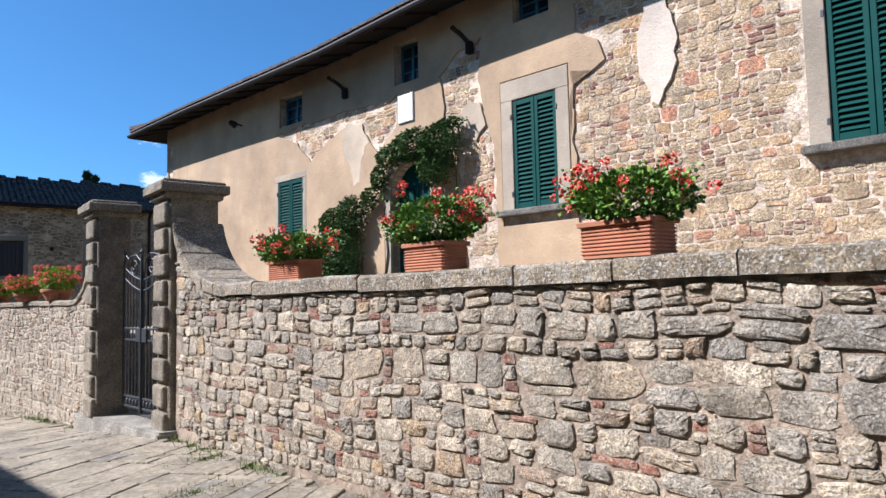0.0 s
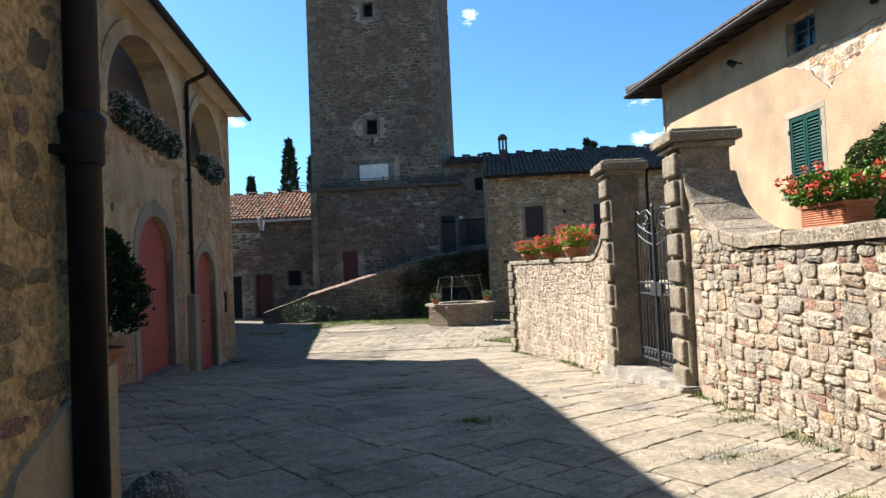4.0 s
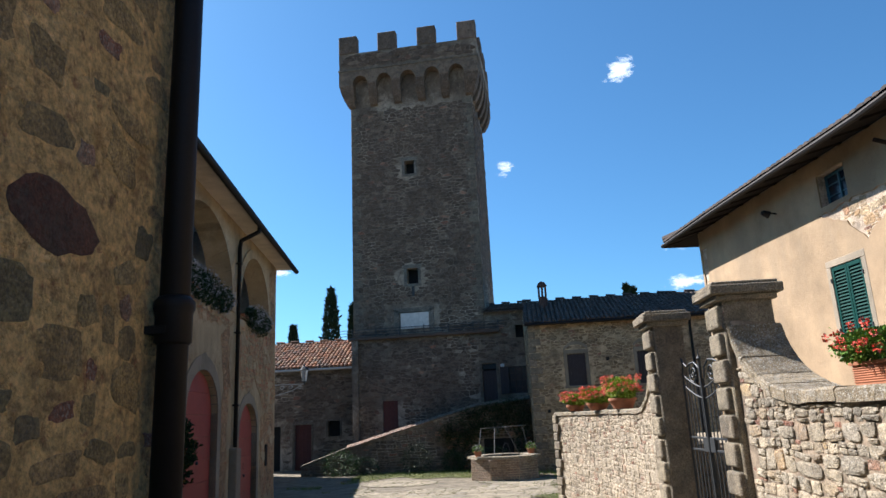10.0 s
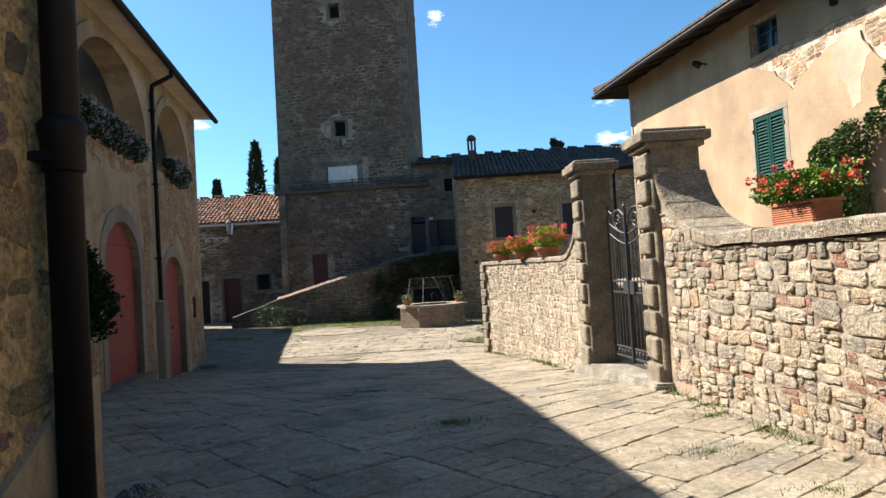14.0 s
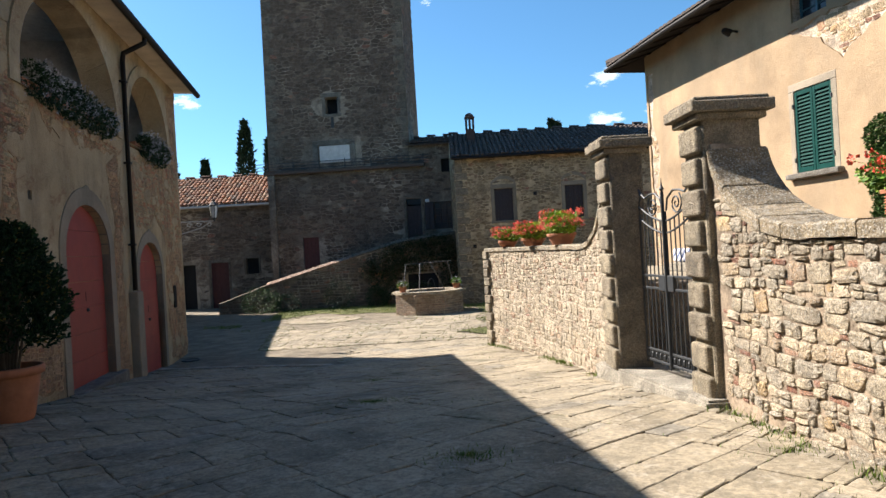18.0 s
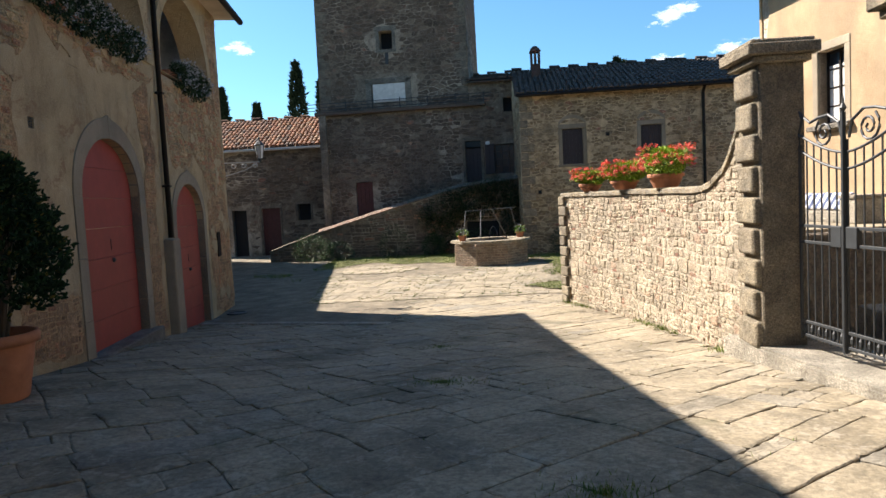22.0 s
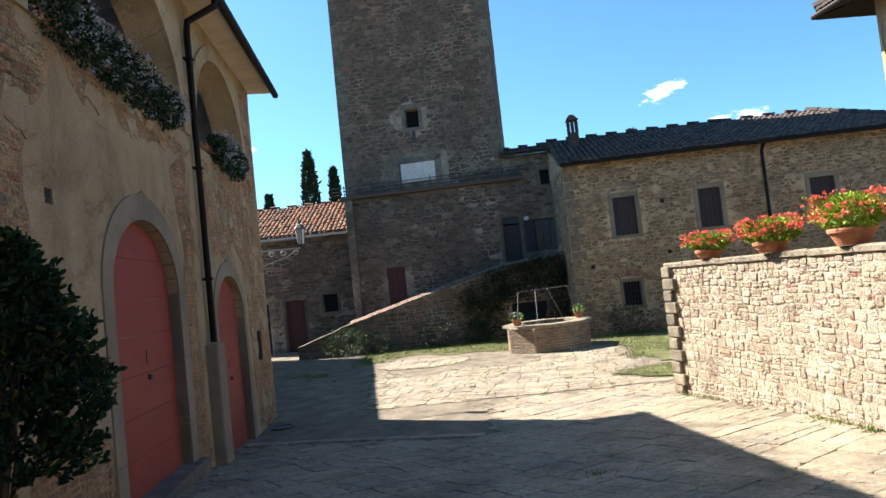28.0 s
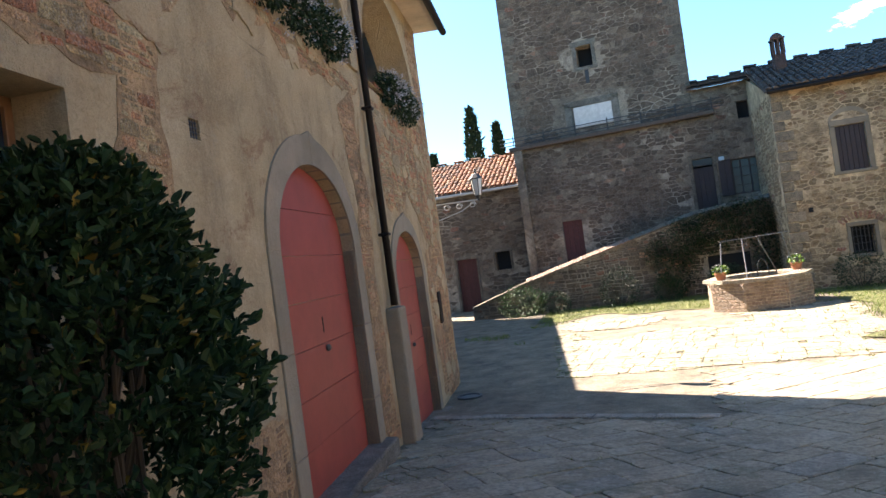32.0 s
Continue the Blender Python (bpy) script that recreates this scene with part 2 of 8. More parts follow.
def rubble(rng, u0, u1, v0, v1, w, h, inside=None, drop=0.12, jitter=(0.38, 0.3), extra=0.0):
    """Outlines of uneven stones that fill an area, each the ground nearest to its own seed."""
    seeds, r, v = [], 0, v0 - h
    while v < v1 + h:
        u = u0 - w * (1 + 0.5 * (r % 2))
        while u < u1 + w:
            if rng.random() > drop:
                seeds.append(((u + rng.uniform(-jitter[0], jitter[0]) * w) / w, (v + rng.uniform(-jitter[1], jitter[1]) * h) / h))
                if rng.random() < extra:
                    seeds.append((seeds[-1][0] + rng.uniform(0.25, 0.45), seeds[-1][1] + rng.uniform(-0.3, 0.3)))
            u += w
        v += h
        r += 1
    grid = {}
    for s in seeds:
        grid.setdefault((int(s[0] // 1.5), int(s[1] // 1.5)), []).append(s)
    out = []
    for s in seeds:
        if not (u0 <= s[0] * w <= u1 and v0 <= s[1] * h <= v1) or (inside and not inside(s[0] * w, s[1] * h)):
            continue
        poly = [(s[0] - 1.4, s[1] - 1.4), (s[0] + 1.4, s[1] - 1.4), (s[0] + 1.4, s[1] + 1.4), (s[0] - 1.4, s[1] + 1.4)]
        gx, gy_ = int(s[0] // 1.5), int(s[1] // 1.5)
        for i in (-2, -1, 0, 1, 2):
            for j in (-2, -1, 0, 1, 2):
                for o in grid.get((gx + i, gy_ + j), ()):
                    if o is s:
                        continue
                    nx, ny = o[0] - s[0], o[1] - s[1]
                    lim = (o[0] ** 2 + o[1] ** 2 - s[0] ** 2 - s[1] ** 2) / 2
                    new_poly = []
                    for k in range(len(poly)):
                        a, b = poly[k - 1], poly[k]
                        da, db = a[0] * nx + a[1] * ny - lim, b[0] * nx + b[1] * ny - lim
                        if (da <= 0) != (db <= 0):
                            t = da / (da - db)
                            new_poly.append((a[0] + (b[0] - a[0]) * t, a[1] + (b[1] - a[1]) * t))
                        if db <= 0:
                            new_poly.append(b)
                    poly = new_poly
                    if not poly:
                        break
        poly = [(x * w, y * h) for x, y in poly]
        if len(poly) > 2 and (inside is None or all(inside(*p) for p in poly)):
            out.append(poly)
    return out


def area_of(poly):
    return abs(sum(a[0] * b[1] - b[0] * a[1] for a, b in zip(poly, poly[1:] + poly[:1]))) / 2


def middle(poly):
    return sum(p[0] for p in poly) / len(poly), sum(p[1] for p in poly) / len(poly)


def bond(rng, u0, u1, v0, v1, w, h, inside=None, small=0.3, wave=1.0, mix=(0.8, 1.1, 1.4, 1.7)):
    """Outlines of roughly squared stones of mixed sizes in wavering beds, with small fillers between large ones."""
    out, salt = [], rng.uniform(0, 90)

    def warp(u, v):
        a = noise.noise(Vector((u / w * 0.55, v / h * 0.55, salt)))
        b = noise.noise(Vector((u / w * 0.3, v / h * 0.35, salt + 40)))
        c = noise.noise(Vector((u / w * 0.9, v / h * 0.9, salt + 70)))
        return u + 0.3 * w * wave * a, v + h * wave * (0.55 * b + 0.16 * c)

    def cut(a, b, c, d):
        W, H = b - a, d - c
        corners = [warp(a, c), warp((a + b) / 2, c), warp(b, c), warp(b, (c + d) / 2), warp(b, d), warp((a + b) / 2, d), warp(a, d), warp(a, (c + d) / 2)]
        ins = [inside(*p) for p in corners] if inside else [True]
        if not any(ins):
            if W < w and H < h:
                return
        whole = all(ins)
        if not whole and W < 0.5 * w and H < 0.5 * h:
            return
        k = 1.0 if whole else 0.45
        lw, lh = w * k * rng.choice(mix), h * k * rng.choice(mix)
        if W > lw and (H <= lh or (W / w > 1.6 * H / h and rng.random() < 0.6)):
            t = rng.uniform(0.38, 0.62) if rng.random() > small else rng.choice((0.2, 0.8))
            m = a + W * t
            cut(a, m, c, d)
            cut(m, b, c, d)
        elif H > lh:
            t = rng.uniform(0.38, 0.62) if rng.random() > small * 0.5 else rng.choice((0.27, 0.73))
            m = c + H * t
            cut(a, b, c, m)
            cut(a, b, m, d)
        elif whole:
            out.append(corners)

    v = v0 - h
    while v < v1 + h:
        t = h * rng.uniform(1.4, 3.2)
        u = u0 - w * rng.uniform(0, 3)
        while u < u1 + w:
            s = w * rng.uniform(1.6, 4.2)
            cut(u, u + s, v, v + t)
            u += s
        v += t
    return out


def coursed(rng, u0, u1, v0, v1, inside, top, low=0.1, high=0.2, squat=(0.85, 2.1)):
    """Outlines of weathered field stones in wavering beds, packed out with flat slips and brick ends; each with True for a packing piece."""
    out, salt = [], rng.uniform(0, 90)

    def warp(u, v):
        a = noise.noise(Vector((u * 1.7, v * 2.5, salt)))
        b = noise.noise(Vector((u * 1.1, v * 1.3, salt + 40)))
        return u + 0.06 * a, v + 0.075 * b

    def lay(a, b, c, d, filler=False):
        w, h = b - a, d - c
        if w < 0.03 or h < 0.022:
            return
        a, b, c, d = a - 0.004, b + 0.004, c - 0.004, d + 0.004
        n, turn = (10, 0.0) if filler else (14, rng.uniform(-0.09, 0.09))
        power = 0.28 if filler else rng.uniform(0.34, 0.62)
        waves = [(rng.uniform(0, 6.28), rng.uniform(0.0, 0.075)) for _ in range(3)]
        ring = []
        for k in range(n):
            t = 2 * math.pi * (k + rng.uniform(-0.25, 0.25)) / n
            r = 1 + sum(g * math.sin((j + 2) * t + f) for j, (f, g) in enumerate(waves))
            x = math.copysign(abs(math.cos(t)) ** power, math.cos(t)) * r * w / 2
            y = math.copysign(abs(math.sin(t)) ** power, math.sin(t)) * r * h / 2
            p, q = warp((a + b) / 2 + x - turn * y, (c + d) / 2 + y + turn * x)
            ring.append((p, min(q, top(p) - 0.008)))
        if max(q for p, q in ring) - min(q for p, q in ring) > 0.03 and all(inside(*p) for p in ring):
            out.append((ring, filler))

    v = v0
    while v < v1:
        t = rng.uniform(low, high) if rng.random() > 0.2 else rng.uniform(high, high * 1.35)
        u = u0 - rng.uniform(0, 0.3)
        while u < u1:
            w = t * rng.uniform(*squat)
            kind = rng.random()
            if kind < 0.5:
                lay(u, u + w, v, v + t)
            elif kind < 0.66:
                m = v + t * rng.uniform(0.55, 0.75)
                lay(u, u + w, v, m)
                k = u + w * rng.uniform(0.35, 0.65)
                lay(u, k, m, v + t, rng.random() < 0.45)
                lay(k, u + w, m, v + t, rng.random() < 0.45)
            elif kind < 0.8:
                m = v + t * rng.uniform(0.25, 0.42)
                lay(u, u + w, m, v + t)
                lay(u + w * 0.05, u + w * rng.uniform(0.7, 0.95), v, m, rng.random() < 0.55)
            elif kind < 0.9 and t > 0.12:
                w = rng.uniform(0.07, 0.12)
                m, k = v + t * rng.uniform(0.28, 0.38), v + t * rng.uniform(0.62, 0.72)
                for c, d in ((v, m), (m, k), (k, v + t)):
                    lay(u, u + w, c, d, rng.random() < 0.6)
            else:
                m = v + t * rng.uniform(0.42, 0.58)
                lay(u, u + w, v, m)
                lay(u, u + w, m, v + t)
            u += w
        v += t
    return out


def embedded(rng, u0, u1, v0, v1, count, inside):
    """Outlines of field stones bedded flush in mortar, scattered with uneven room between them."""
    out, placed = [], []
    for i in range(count * 12):
        if len(out) >= count:
            break
        k = 1.0 - 0.75 * len(out) / count
        hx, hy = rng.uniform(0.05, 0.17) * (0.35 + 0.65 * k), rng.uniform(0.04, 0.1) * (0.35 + 0.65 * k)
        u, v = rng.uniform(u0, u1), rng.uniform(v0, v1)
        if not inside(u - hx, v) or not inside(u + hx, v) or any(abs(u - a) < hx + c and abs(v - b) < hy + d for a, b, c, d in placed):
            continue
        placed.append((u, v, hx + 0.012, hy + 0.01))
        turn, n, power = rng.uniform(-0.25, 0.25), 20, rng.uniform(0.4, 0.8)
        waves = [(rng.uniform(0, 6.28), rng.uniform(0.02, 0.11)) for _ in range(5)]
        ring = []
        for j in range(n):
            t = 2 * math.pi * j / n
            r = 1 + sum(g * math.sin((q + 1) * t + f) for q, (f, g) in enumerate(waves)) + rng.uniform(-0.07, 0.07)
            x = math.copysign(abs(math.cos(t)) ** power, math.cos(t)) * r * hx
            y = math.copysign(abs(math.sin(t)) ** power, math.sin(t)) * r * hy
            ring.append((u + x - turn * y, v + y + turn * x))
        out.append(ring)
    return out


def stone_shape(rng, poly, gap, d, soft, cut=0.02, rough=0.17):
    """One broken stone from its outline: chipped corners, a jagged edge, and an uneven cleft face that stands out by d."""
    cu, cv = middle(poly)
    us, vs = [p[0] for p in poly], [p[1] for p in poly]
    hx, hy = (max(us) - min(us)) / 2, (max(vs) - min(vs)) / 2
    small = min(hx, hy)
    if small < 0.012:
        return None
    gx, gy_ = max(0.5, 1 - gap / hx), max(0.5, 1 - gap / hy)
    jit = min(0.009, 0.12 * small)
    ring, n0 = [], len(poly)
    for k in range(n0):
        p, a, b = poly[k], poly[k - 1], poly[(k + 1) % n0]
        la, lb = math.dist(a, p), math.dist(b, p)
        turn = abs((p[0] - a[0]) * (b[1] - p[1]) - (p[1] - a[1]) * (b[0] - p[0])) / (la * lb + 1e-9)
        if turn > 0.45:
            c = cut * rng.choice((0.25, 0.4, 0.7, 1.0, 1.9))
            for q, l in ((a, la), (b, lb)):
                t = min(c * rng.uniform(0.6, 1.3) / (l + 1e-9), 0.42)
                ring.append((p[0] + (q[0] - p[0]) * t, p[1] + (q[1] - p[1]) * t))
        elif la + lb > 0.035:
            ring.append(p)
    if len(ring) < 4:
        return None
    ring = [((x - cu) * gx + rng.uniform(-jit, jit), (y - cv) * gy_ + rng.uniform(-jit, jit)) for x, y in ring]
    n = len(ring)
    sx, sy = max(0.75, 1 - soft / hx), max(0.72, 1 - soft / hy)
    t1, t2 = rng.uniform(-1, 1) * d * 0.22 / hx, rng.uniform(-1, 1) * d * 0.22 / hy
    verts = [(x, -0.03, y) for x, y in ring]
    for x, y in ring:
        verts.append((x * (sx + 1) / 2, d * rng.uniform(0.45, 0.85) + t1 * x + t2 * y, y * (sy + 1) / 2))
    for x, y in ring:
        k = rng.uniform(0.55, 1.0)
        verts.append((x * sx * k, d * (1 + rng.uniform(-rough, rough)) + t1 * x + t2 * y, y * sy * k))
    verts.append((rng.uniform(-0.3, 0.3) * hx, d * (1.05 + rng.uniform(-rough, rough)), rng.uniform(-0.3, 0.3) * hy))
    faces = [(r * n + i, r * n + (i + 1) % n, r * n + n + (i + 1) % n, r * n + n + i) for r in (0, 1) for i in range(n)]
    faces += [(2 * n + i, 2 * n + (i + 1) % n, 3 * n) for i in range(n)]
    return cu, cv, verts, faces


def flush_stone(poly, d, soft):
    """One stone bedded flush in mortar: a level face with a worn rim."""
    cu, cv = middle(poly)
    n, ring = len(poly), [(x - cu, y - cv) for x, y in poly]
    hx, hy = max(abs(x) for x, y in ring), max(abs(y) for x, y in ring)
    verts = [(x, -0.02, y) for x, y in ring] + [(x, d * 0.4, y) for x, y in ring]
    verts += [(x * (1 - soft / hx), d, y * (1 - soft / hy)) for x, y in ring]
    faces = [(r * n + i, r * n + (i + 1) % n, r * n + n + (i + 1) % n, r * n + n + i) for r in (0, 1) for i in range(n)]
    return cu, cv, verts, faces + [tuple(range(2 * n, 3 * n))]


def lay_stones(rng, name, polys, place, pick, parent, depth=(0.02, 0.05), nearest=None, limit=300, gap=0.008, soft=0.03, flush=False):
    """Stones on a wall: those that rank nearest are objects of their own, the rest one joined part a material."""
    mids = [middle(p) for p in polys]
    order = sorted(range(len(polys)), key=lambda i: nearest(mids[i]) if nearest else i)
    single = set(order[:limit])
    rest = {}
    for i, poly in enumerate(polys):
        big = area_of(poly)
        if big < 0.0009:
            continue
        made = (flush_stone(poly, rng.uniform(*depth), soft) if flush else stone_shape(rng, poly, gap, rng.uniform(*depth), soft))
        if made is None:
            continue
        cu, cv, verts, faces = made
        mat = pick(rng, big) if callable(pick) else pick
        o, du, dn = place(cu, cv)
        pts = [du * x + dn * y + Vector((0, 0, z)) for x, y, z in verts]
        if i in single:
            link(name, pts, faces, mat, parent).location = o
        else:
            vs, fs = rest.setdefault(mat.name, (mat, [], []))[1:]
            k = len(vs)
            vs += [p + o for p in pts]
            fs += [tuple(j + k for j in f) for f in faces]
    for mat, vs, fs in rest.values():
        tagged(link(name + "_rest", vs, fs, mat, parent), kind="stuff")

# ---------------------------------------------------------------- materials
def flag_mat():
    """Worn sandstone slabs: tooling grooves, stains, pale dust and dark lichen."""
    n = Nodes("flagstone")
    base = piece_tones(n, (0.0, (0.216, 0.18, 0.122)), (0.35, (0.259, 0.216, 0.148)), (0.6, (0.23, 0.191, 0.13)), (0.85, (0.288, 0.241, 0.169)), (1.0, (0.202, 0.18, 0.14)))
    world_at = n.tree.nodes.new("ShaderNodeNewGeometry").outputs["Position"]
    col = n.mix(0.75, base, n.ramp(n.noise(1.1, 6, 0.7, world_at), (0.36, 0.5), (0.5, 1.0), (0.64, 1.3)), "MULTIPLY")
    col = n.mix(0.6, col, n.ramp(n.noise(22, 6, 0.75, world_at), (0.36, 0.4), (0.64, 1.45)), "MULTIPLY")
    col = n.mix(n.ramp(n.noise(4.5, 7, 0.8, world_at), (0.53, 0.0), (0.61, 0.55)), col, (0.122, 0.104, 0.076))
    col = n.mix(n.ramp(n.noise(6.5, 5, 0.75, world_at, distortion=0.4), (0.55, 0.0), (0.63, 0.45)), col, (0.389, 0.346, 0.274))
    moss = n.ramp(n.noise(0.7, 7, 0.75, world_at), (0.57, 0.0), (0.66, 0.7))
    col = n.mix(moss, col, (0.079, 0.076, 0.04))
    tooled = n.ramp(n.noise(0.9, 3, 0.5, world_at), (0.55, 0.0), (0.62, 0.25))
    grooves = n.math("MULTIPLY", n.noise(42, 2, 0.5, world_at, (1.0, 0.16, 1.0), 0.3), tooled)
    h = n.math("ADD", grooves, n.math("ADD", n.noise(7, 6, 0.7, world_at), n.math("MULTIPLY", n.noise(45, 4, 0.7, world_at), 0.4)))
    return n.done(col, 0.88, h, 0.8, 0.016)


M_FLAG = flag_mat()
M_STEP = stone_mat("step_stone", ((0.0, (0.252, 0.223, 0.18)), (0.4, (0.302, 0.266, 0.209)), (0.75, (0.331, 0.295, 0.23)), (1.0, (0.274, 0.252, 0.216))), 0.3, 40, dark=(0.158, 0.144, 0.115))
M_RUBBLE = stone_mat("rubble_stone", ((0.0, (0.231, 0.2, 0.1535)), (0.2, (0.3518, 0.29, 0.2)), (0.35, (0.4305, 0.355, 0.2465)), (0.5, (0.3045, 0.265, 0.2046)), (0.7, (0.462, 0.38, 0.2651)), (0.86, (0.3622, 0.275, 0.1721)), (0.94, (0.3045, 0.215, 0.1395)), (0.97, (0.399, 0.27, 0.1256)), (1.0, (0.483, 0.42, 0.3208))), 0.4, 30, dark=(0.1208, 0.1, 0.0698))
M_QUOIN = stone_mat("quoin_stone", ((0.0, (0.187, 0.151, 0.104)), (0.6, (0.245, 0.202, 0.137)), (1.0, (0.281, 0.23, 0.151))), 0.14, 45)
M_COPING = stone_mat("coping_stone", ((0.0, (0.2141, 0.166, 0.1012)), (1.0, (0.2904, 0.23, 0.1461))), 0.7, 30)
M_TRIM = stone_mat("dressed_stone", ((0.0, (0.158, 0.144, 0.119)), (1.0, (0.202, 0.18, 0.148))), 0.1, 60)


def mortar_mat(name, colour, strength=0.7, deep=0.03):
    n = Nodes(name)
    a, b = n.noise(2.2, 6, 0.7), n.noise(28, 5, 0.7)
    col = n.mix(1.0, colour, n.ramp(a, (0.36, 0.55), (0.64, 1.3)), "MULTIPLY")
    col = n.mix(0.5, col, n.ramp(b, (0.36, 0.5), (0.64, 1.45)), "MULTIPLY")
    return n.done(col, 0.95, n.math("ADD", b, n.noise(7, 6, 0.7)), strength, deep)


M_MORTAR = mortar_mat("lime_mortar", (0.3016, 0.234, 0.1655))
M_PALEMORTAR = mortar_mat("sandy_mortar", (0.403, 0.338, 0.259))
def patchy_mortar(name, stops, patch, scale=2.2, strength=1.0, deep=0.06, crumbs=(0.34, 0.15, 0.07)):
    """Rough old mortar of several fillings: broad patches, broken smears and a pitted face."""
    n = Nodes(name)
    broad, smear, fine = n.noise(scale, 6, 0.7, distortion=0.6), n.noise(scale * 4.5, 7, 0.78, distortion=0.4), n.noise(34, 5, 0.7)
    col = n.ramp(broad, *stops)
    col = n.mix(n.ramp(smear, (0.52, 0.0), (0.6, 0.8)), col, patch)
    col = n.mix(n.ramp(n.noise(scale * 9, 5, 0.7), (0.6, 0.0), (0.66, 0.7)), col, crumbs)
    col = n.mix(0.7, col, n.ramp(fine, (0.34, 0.35), (0.5, 1.0), (0.66, 1.5)), "MULTIPLY")
    pits = n.ramp(n.noise(16, 4, 0.6), (0.36, 0.0), (0.46, 1.0))
    h = n.math("ADD", n.math("ADD", smear, n.math("MULTIPLY", fine, 0.4)), n.math("MULTIPLY", pits, 0.35))
    return n.done(col, 0.95, h, strength, deep)


M_STREETMORTAR = patchy_mortar("ochre_mortar", ((0.36, (0.4536, 0.2808, 0.1092)), (0.46, (0.7128, 0.4784, 0.2016)), (0.56, (0.648, 0.4264, 0.1764)), (0.66, (0.8208, 0.572, 0.2604))), (0.324, 0.1976, 0.084), 2.4)
M_VILLA_MORTAR = mortar_mat("pale_mortar", (0.54, 0.43, 0.32), 0.8, 0.03)
M_EARTH = mortar_mat("joint_earth", (0.173, 0.144, 0.101))


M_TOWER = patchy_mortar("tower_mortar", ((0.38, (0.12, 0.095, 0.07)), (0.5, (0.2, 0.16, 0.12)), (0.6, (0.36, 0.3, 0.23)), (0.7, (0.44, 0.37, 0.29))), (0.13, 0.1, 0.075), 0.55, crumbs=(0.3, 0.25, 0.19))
M_HOUSE = mortar_mat("house_mortar", (0.425, 0.3199, 0.1984))


def stucco_mat(name, colour, stain, seed=0.0):
    n = Nodes(name)
    m = n.node("Mapping", Location=(seed, seed * 0.7, 0))
    n.join(n.coord, m.inputs[0])
    big = n.noise(0.7, 6, 0.65, m.outputs[0])
    drip = n.noise(1.4, 5, 0.65, m.outputs[0], (1, 1, 0.22))
    fine = n.noise(45, 5, 0.7)
    col = n.mix(1.0, colour, n.ramp(big, (0.36, 0.72), (0.64, 1.2)), "MULTIPLY")
    col = n.mix(n.ramp(drip, (0.5, 0.0), (0.66, 0.6)), col, stain)
    col = n.mix(0.35, col, n.ramp(fine, (0.25, 0.6), (0.75, 1.3)), "MULTIPLY")
    return n.done(col, 0.93, n.math("ADD", fine, n.noise(6, 5, 0.6)), 0.45, 0.02)


M_STUCCO = stucco_mat("ochre_stucco", (0.3618, 0.2555, 0.1523), (0.2892, 0.2137, 0.1354))


def old_stucco_mat():
    """Lime plaster of many years: grey streaks, pale washes, rusty blotches and hair cracks."""
    n = Nodes("worn_stucco")
    col = n.ramp(n.noise(0.8, 7, 0.7, distortion=0.5), (0.34, (0.258, 0.1892, 0.1075)), (0.46, (0.3698, 0.2795, 0.1634)), (0.56, (0.4128, 0.3182, 0.1935)), (0.68, (0.4988, 0.3999, 0.2666)))
    col = n.mix(n.ramp(n.noise(1.5, 6, 0.7, None, (1, 1, 0.3)), (0.5, 0.0), (0.66, 0.6)), col, (0.2064, 0.1548, 0.0946))
    col = n.mix(n.ramp(n.noise(1.15, 7, 0.75, None, (1.0, 1.0, 1.3), 0.8), (0.58, 0.0), (0.64, 0.55)), col, (0.2047, 0.1049, 0.0559))
    col = n.mix(n.ramp(n.noise(2.6, 7, 0.75), (0.6, 0.0), (0.68, 0.6)), col, (0.3096, 0.2597, 0.1858))
    crack = n.ramp(n.voronoi(1.1, "DISTANCE_TO_EDGE"), (0.002, 0.45), (0.008, 0.0))
    crack = n.math("MULTIPLY", crack, n.ramp(n.noise(0.6, 3), (0.55, 0.0), (0.6, 1.0)))
    col = n.mix(crack, col, (0.043, 0.036, 0.025))
    fine = n.noise(40, 6, 0.75)
    col = n.mix(0.5, col, n.ramp(fine, (0.25, 0.55), (0.75, 1.35)), "MULTIPLY")
    h = n.math("ADD", n.math("MULTIPLY", fine, 0.5), n.math("MULTIPLY", n.noise(5, 7, 0.75), 1.2))
    return n.done(col, 0.95, n.math("SUBTRACT", h, crack), 0.8, 0.035)


M_OLD_STUCCO = old_stucco_mat()
M_WHITE = plain("white_plaster", (0.5328, 0.518, 0.4884), 0.9)
M_GREEN = plain("green_paint", (0.003, 0.0444, 0.037), 0.6, 0, 0.2, 5, 0.05, 0.12)
M_RED = plain("red_paint", (0.246, 0.0387, 0.0288), 0.6, 0, 0.18, 3, 0.06)
M_BROWN = plain("dark_wood", (0.0133, 0.0089, 0.0074), 0.85, spec=0.2)
M_WOOD = plain("warm_wood", (0.144, 0.072, 0.032), 0.55)
M_IRON = plain("wrought_iron", (0.0366, 0.0407, 0.0448), 0.55, 0.3)
M_PIPE = plain("brown_pipe", (0.0081, 0.0052, 0.0044), 0.6, 0.0, spec=0.25)
M_TERRA = plain("terracotta", (0.36, 0.144, 0.072), 0.85, 0, 0.25, 6, 0.2)
# Near-black that stands for the shade inside windows, doors and holes.
M_DARK = plain("hollow_shade", (0.0074, 0.0074, 0.0089), 0.9)


def glass_mat():
    n = Nodes("window_glass")
    return n.done((0.015, 0.022, 0.033), 0.15, None, spec=0.25)


M_GLASS = glass_mat()


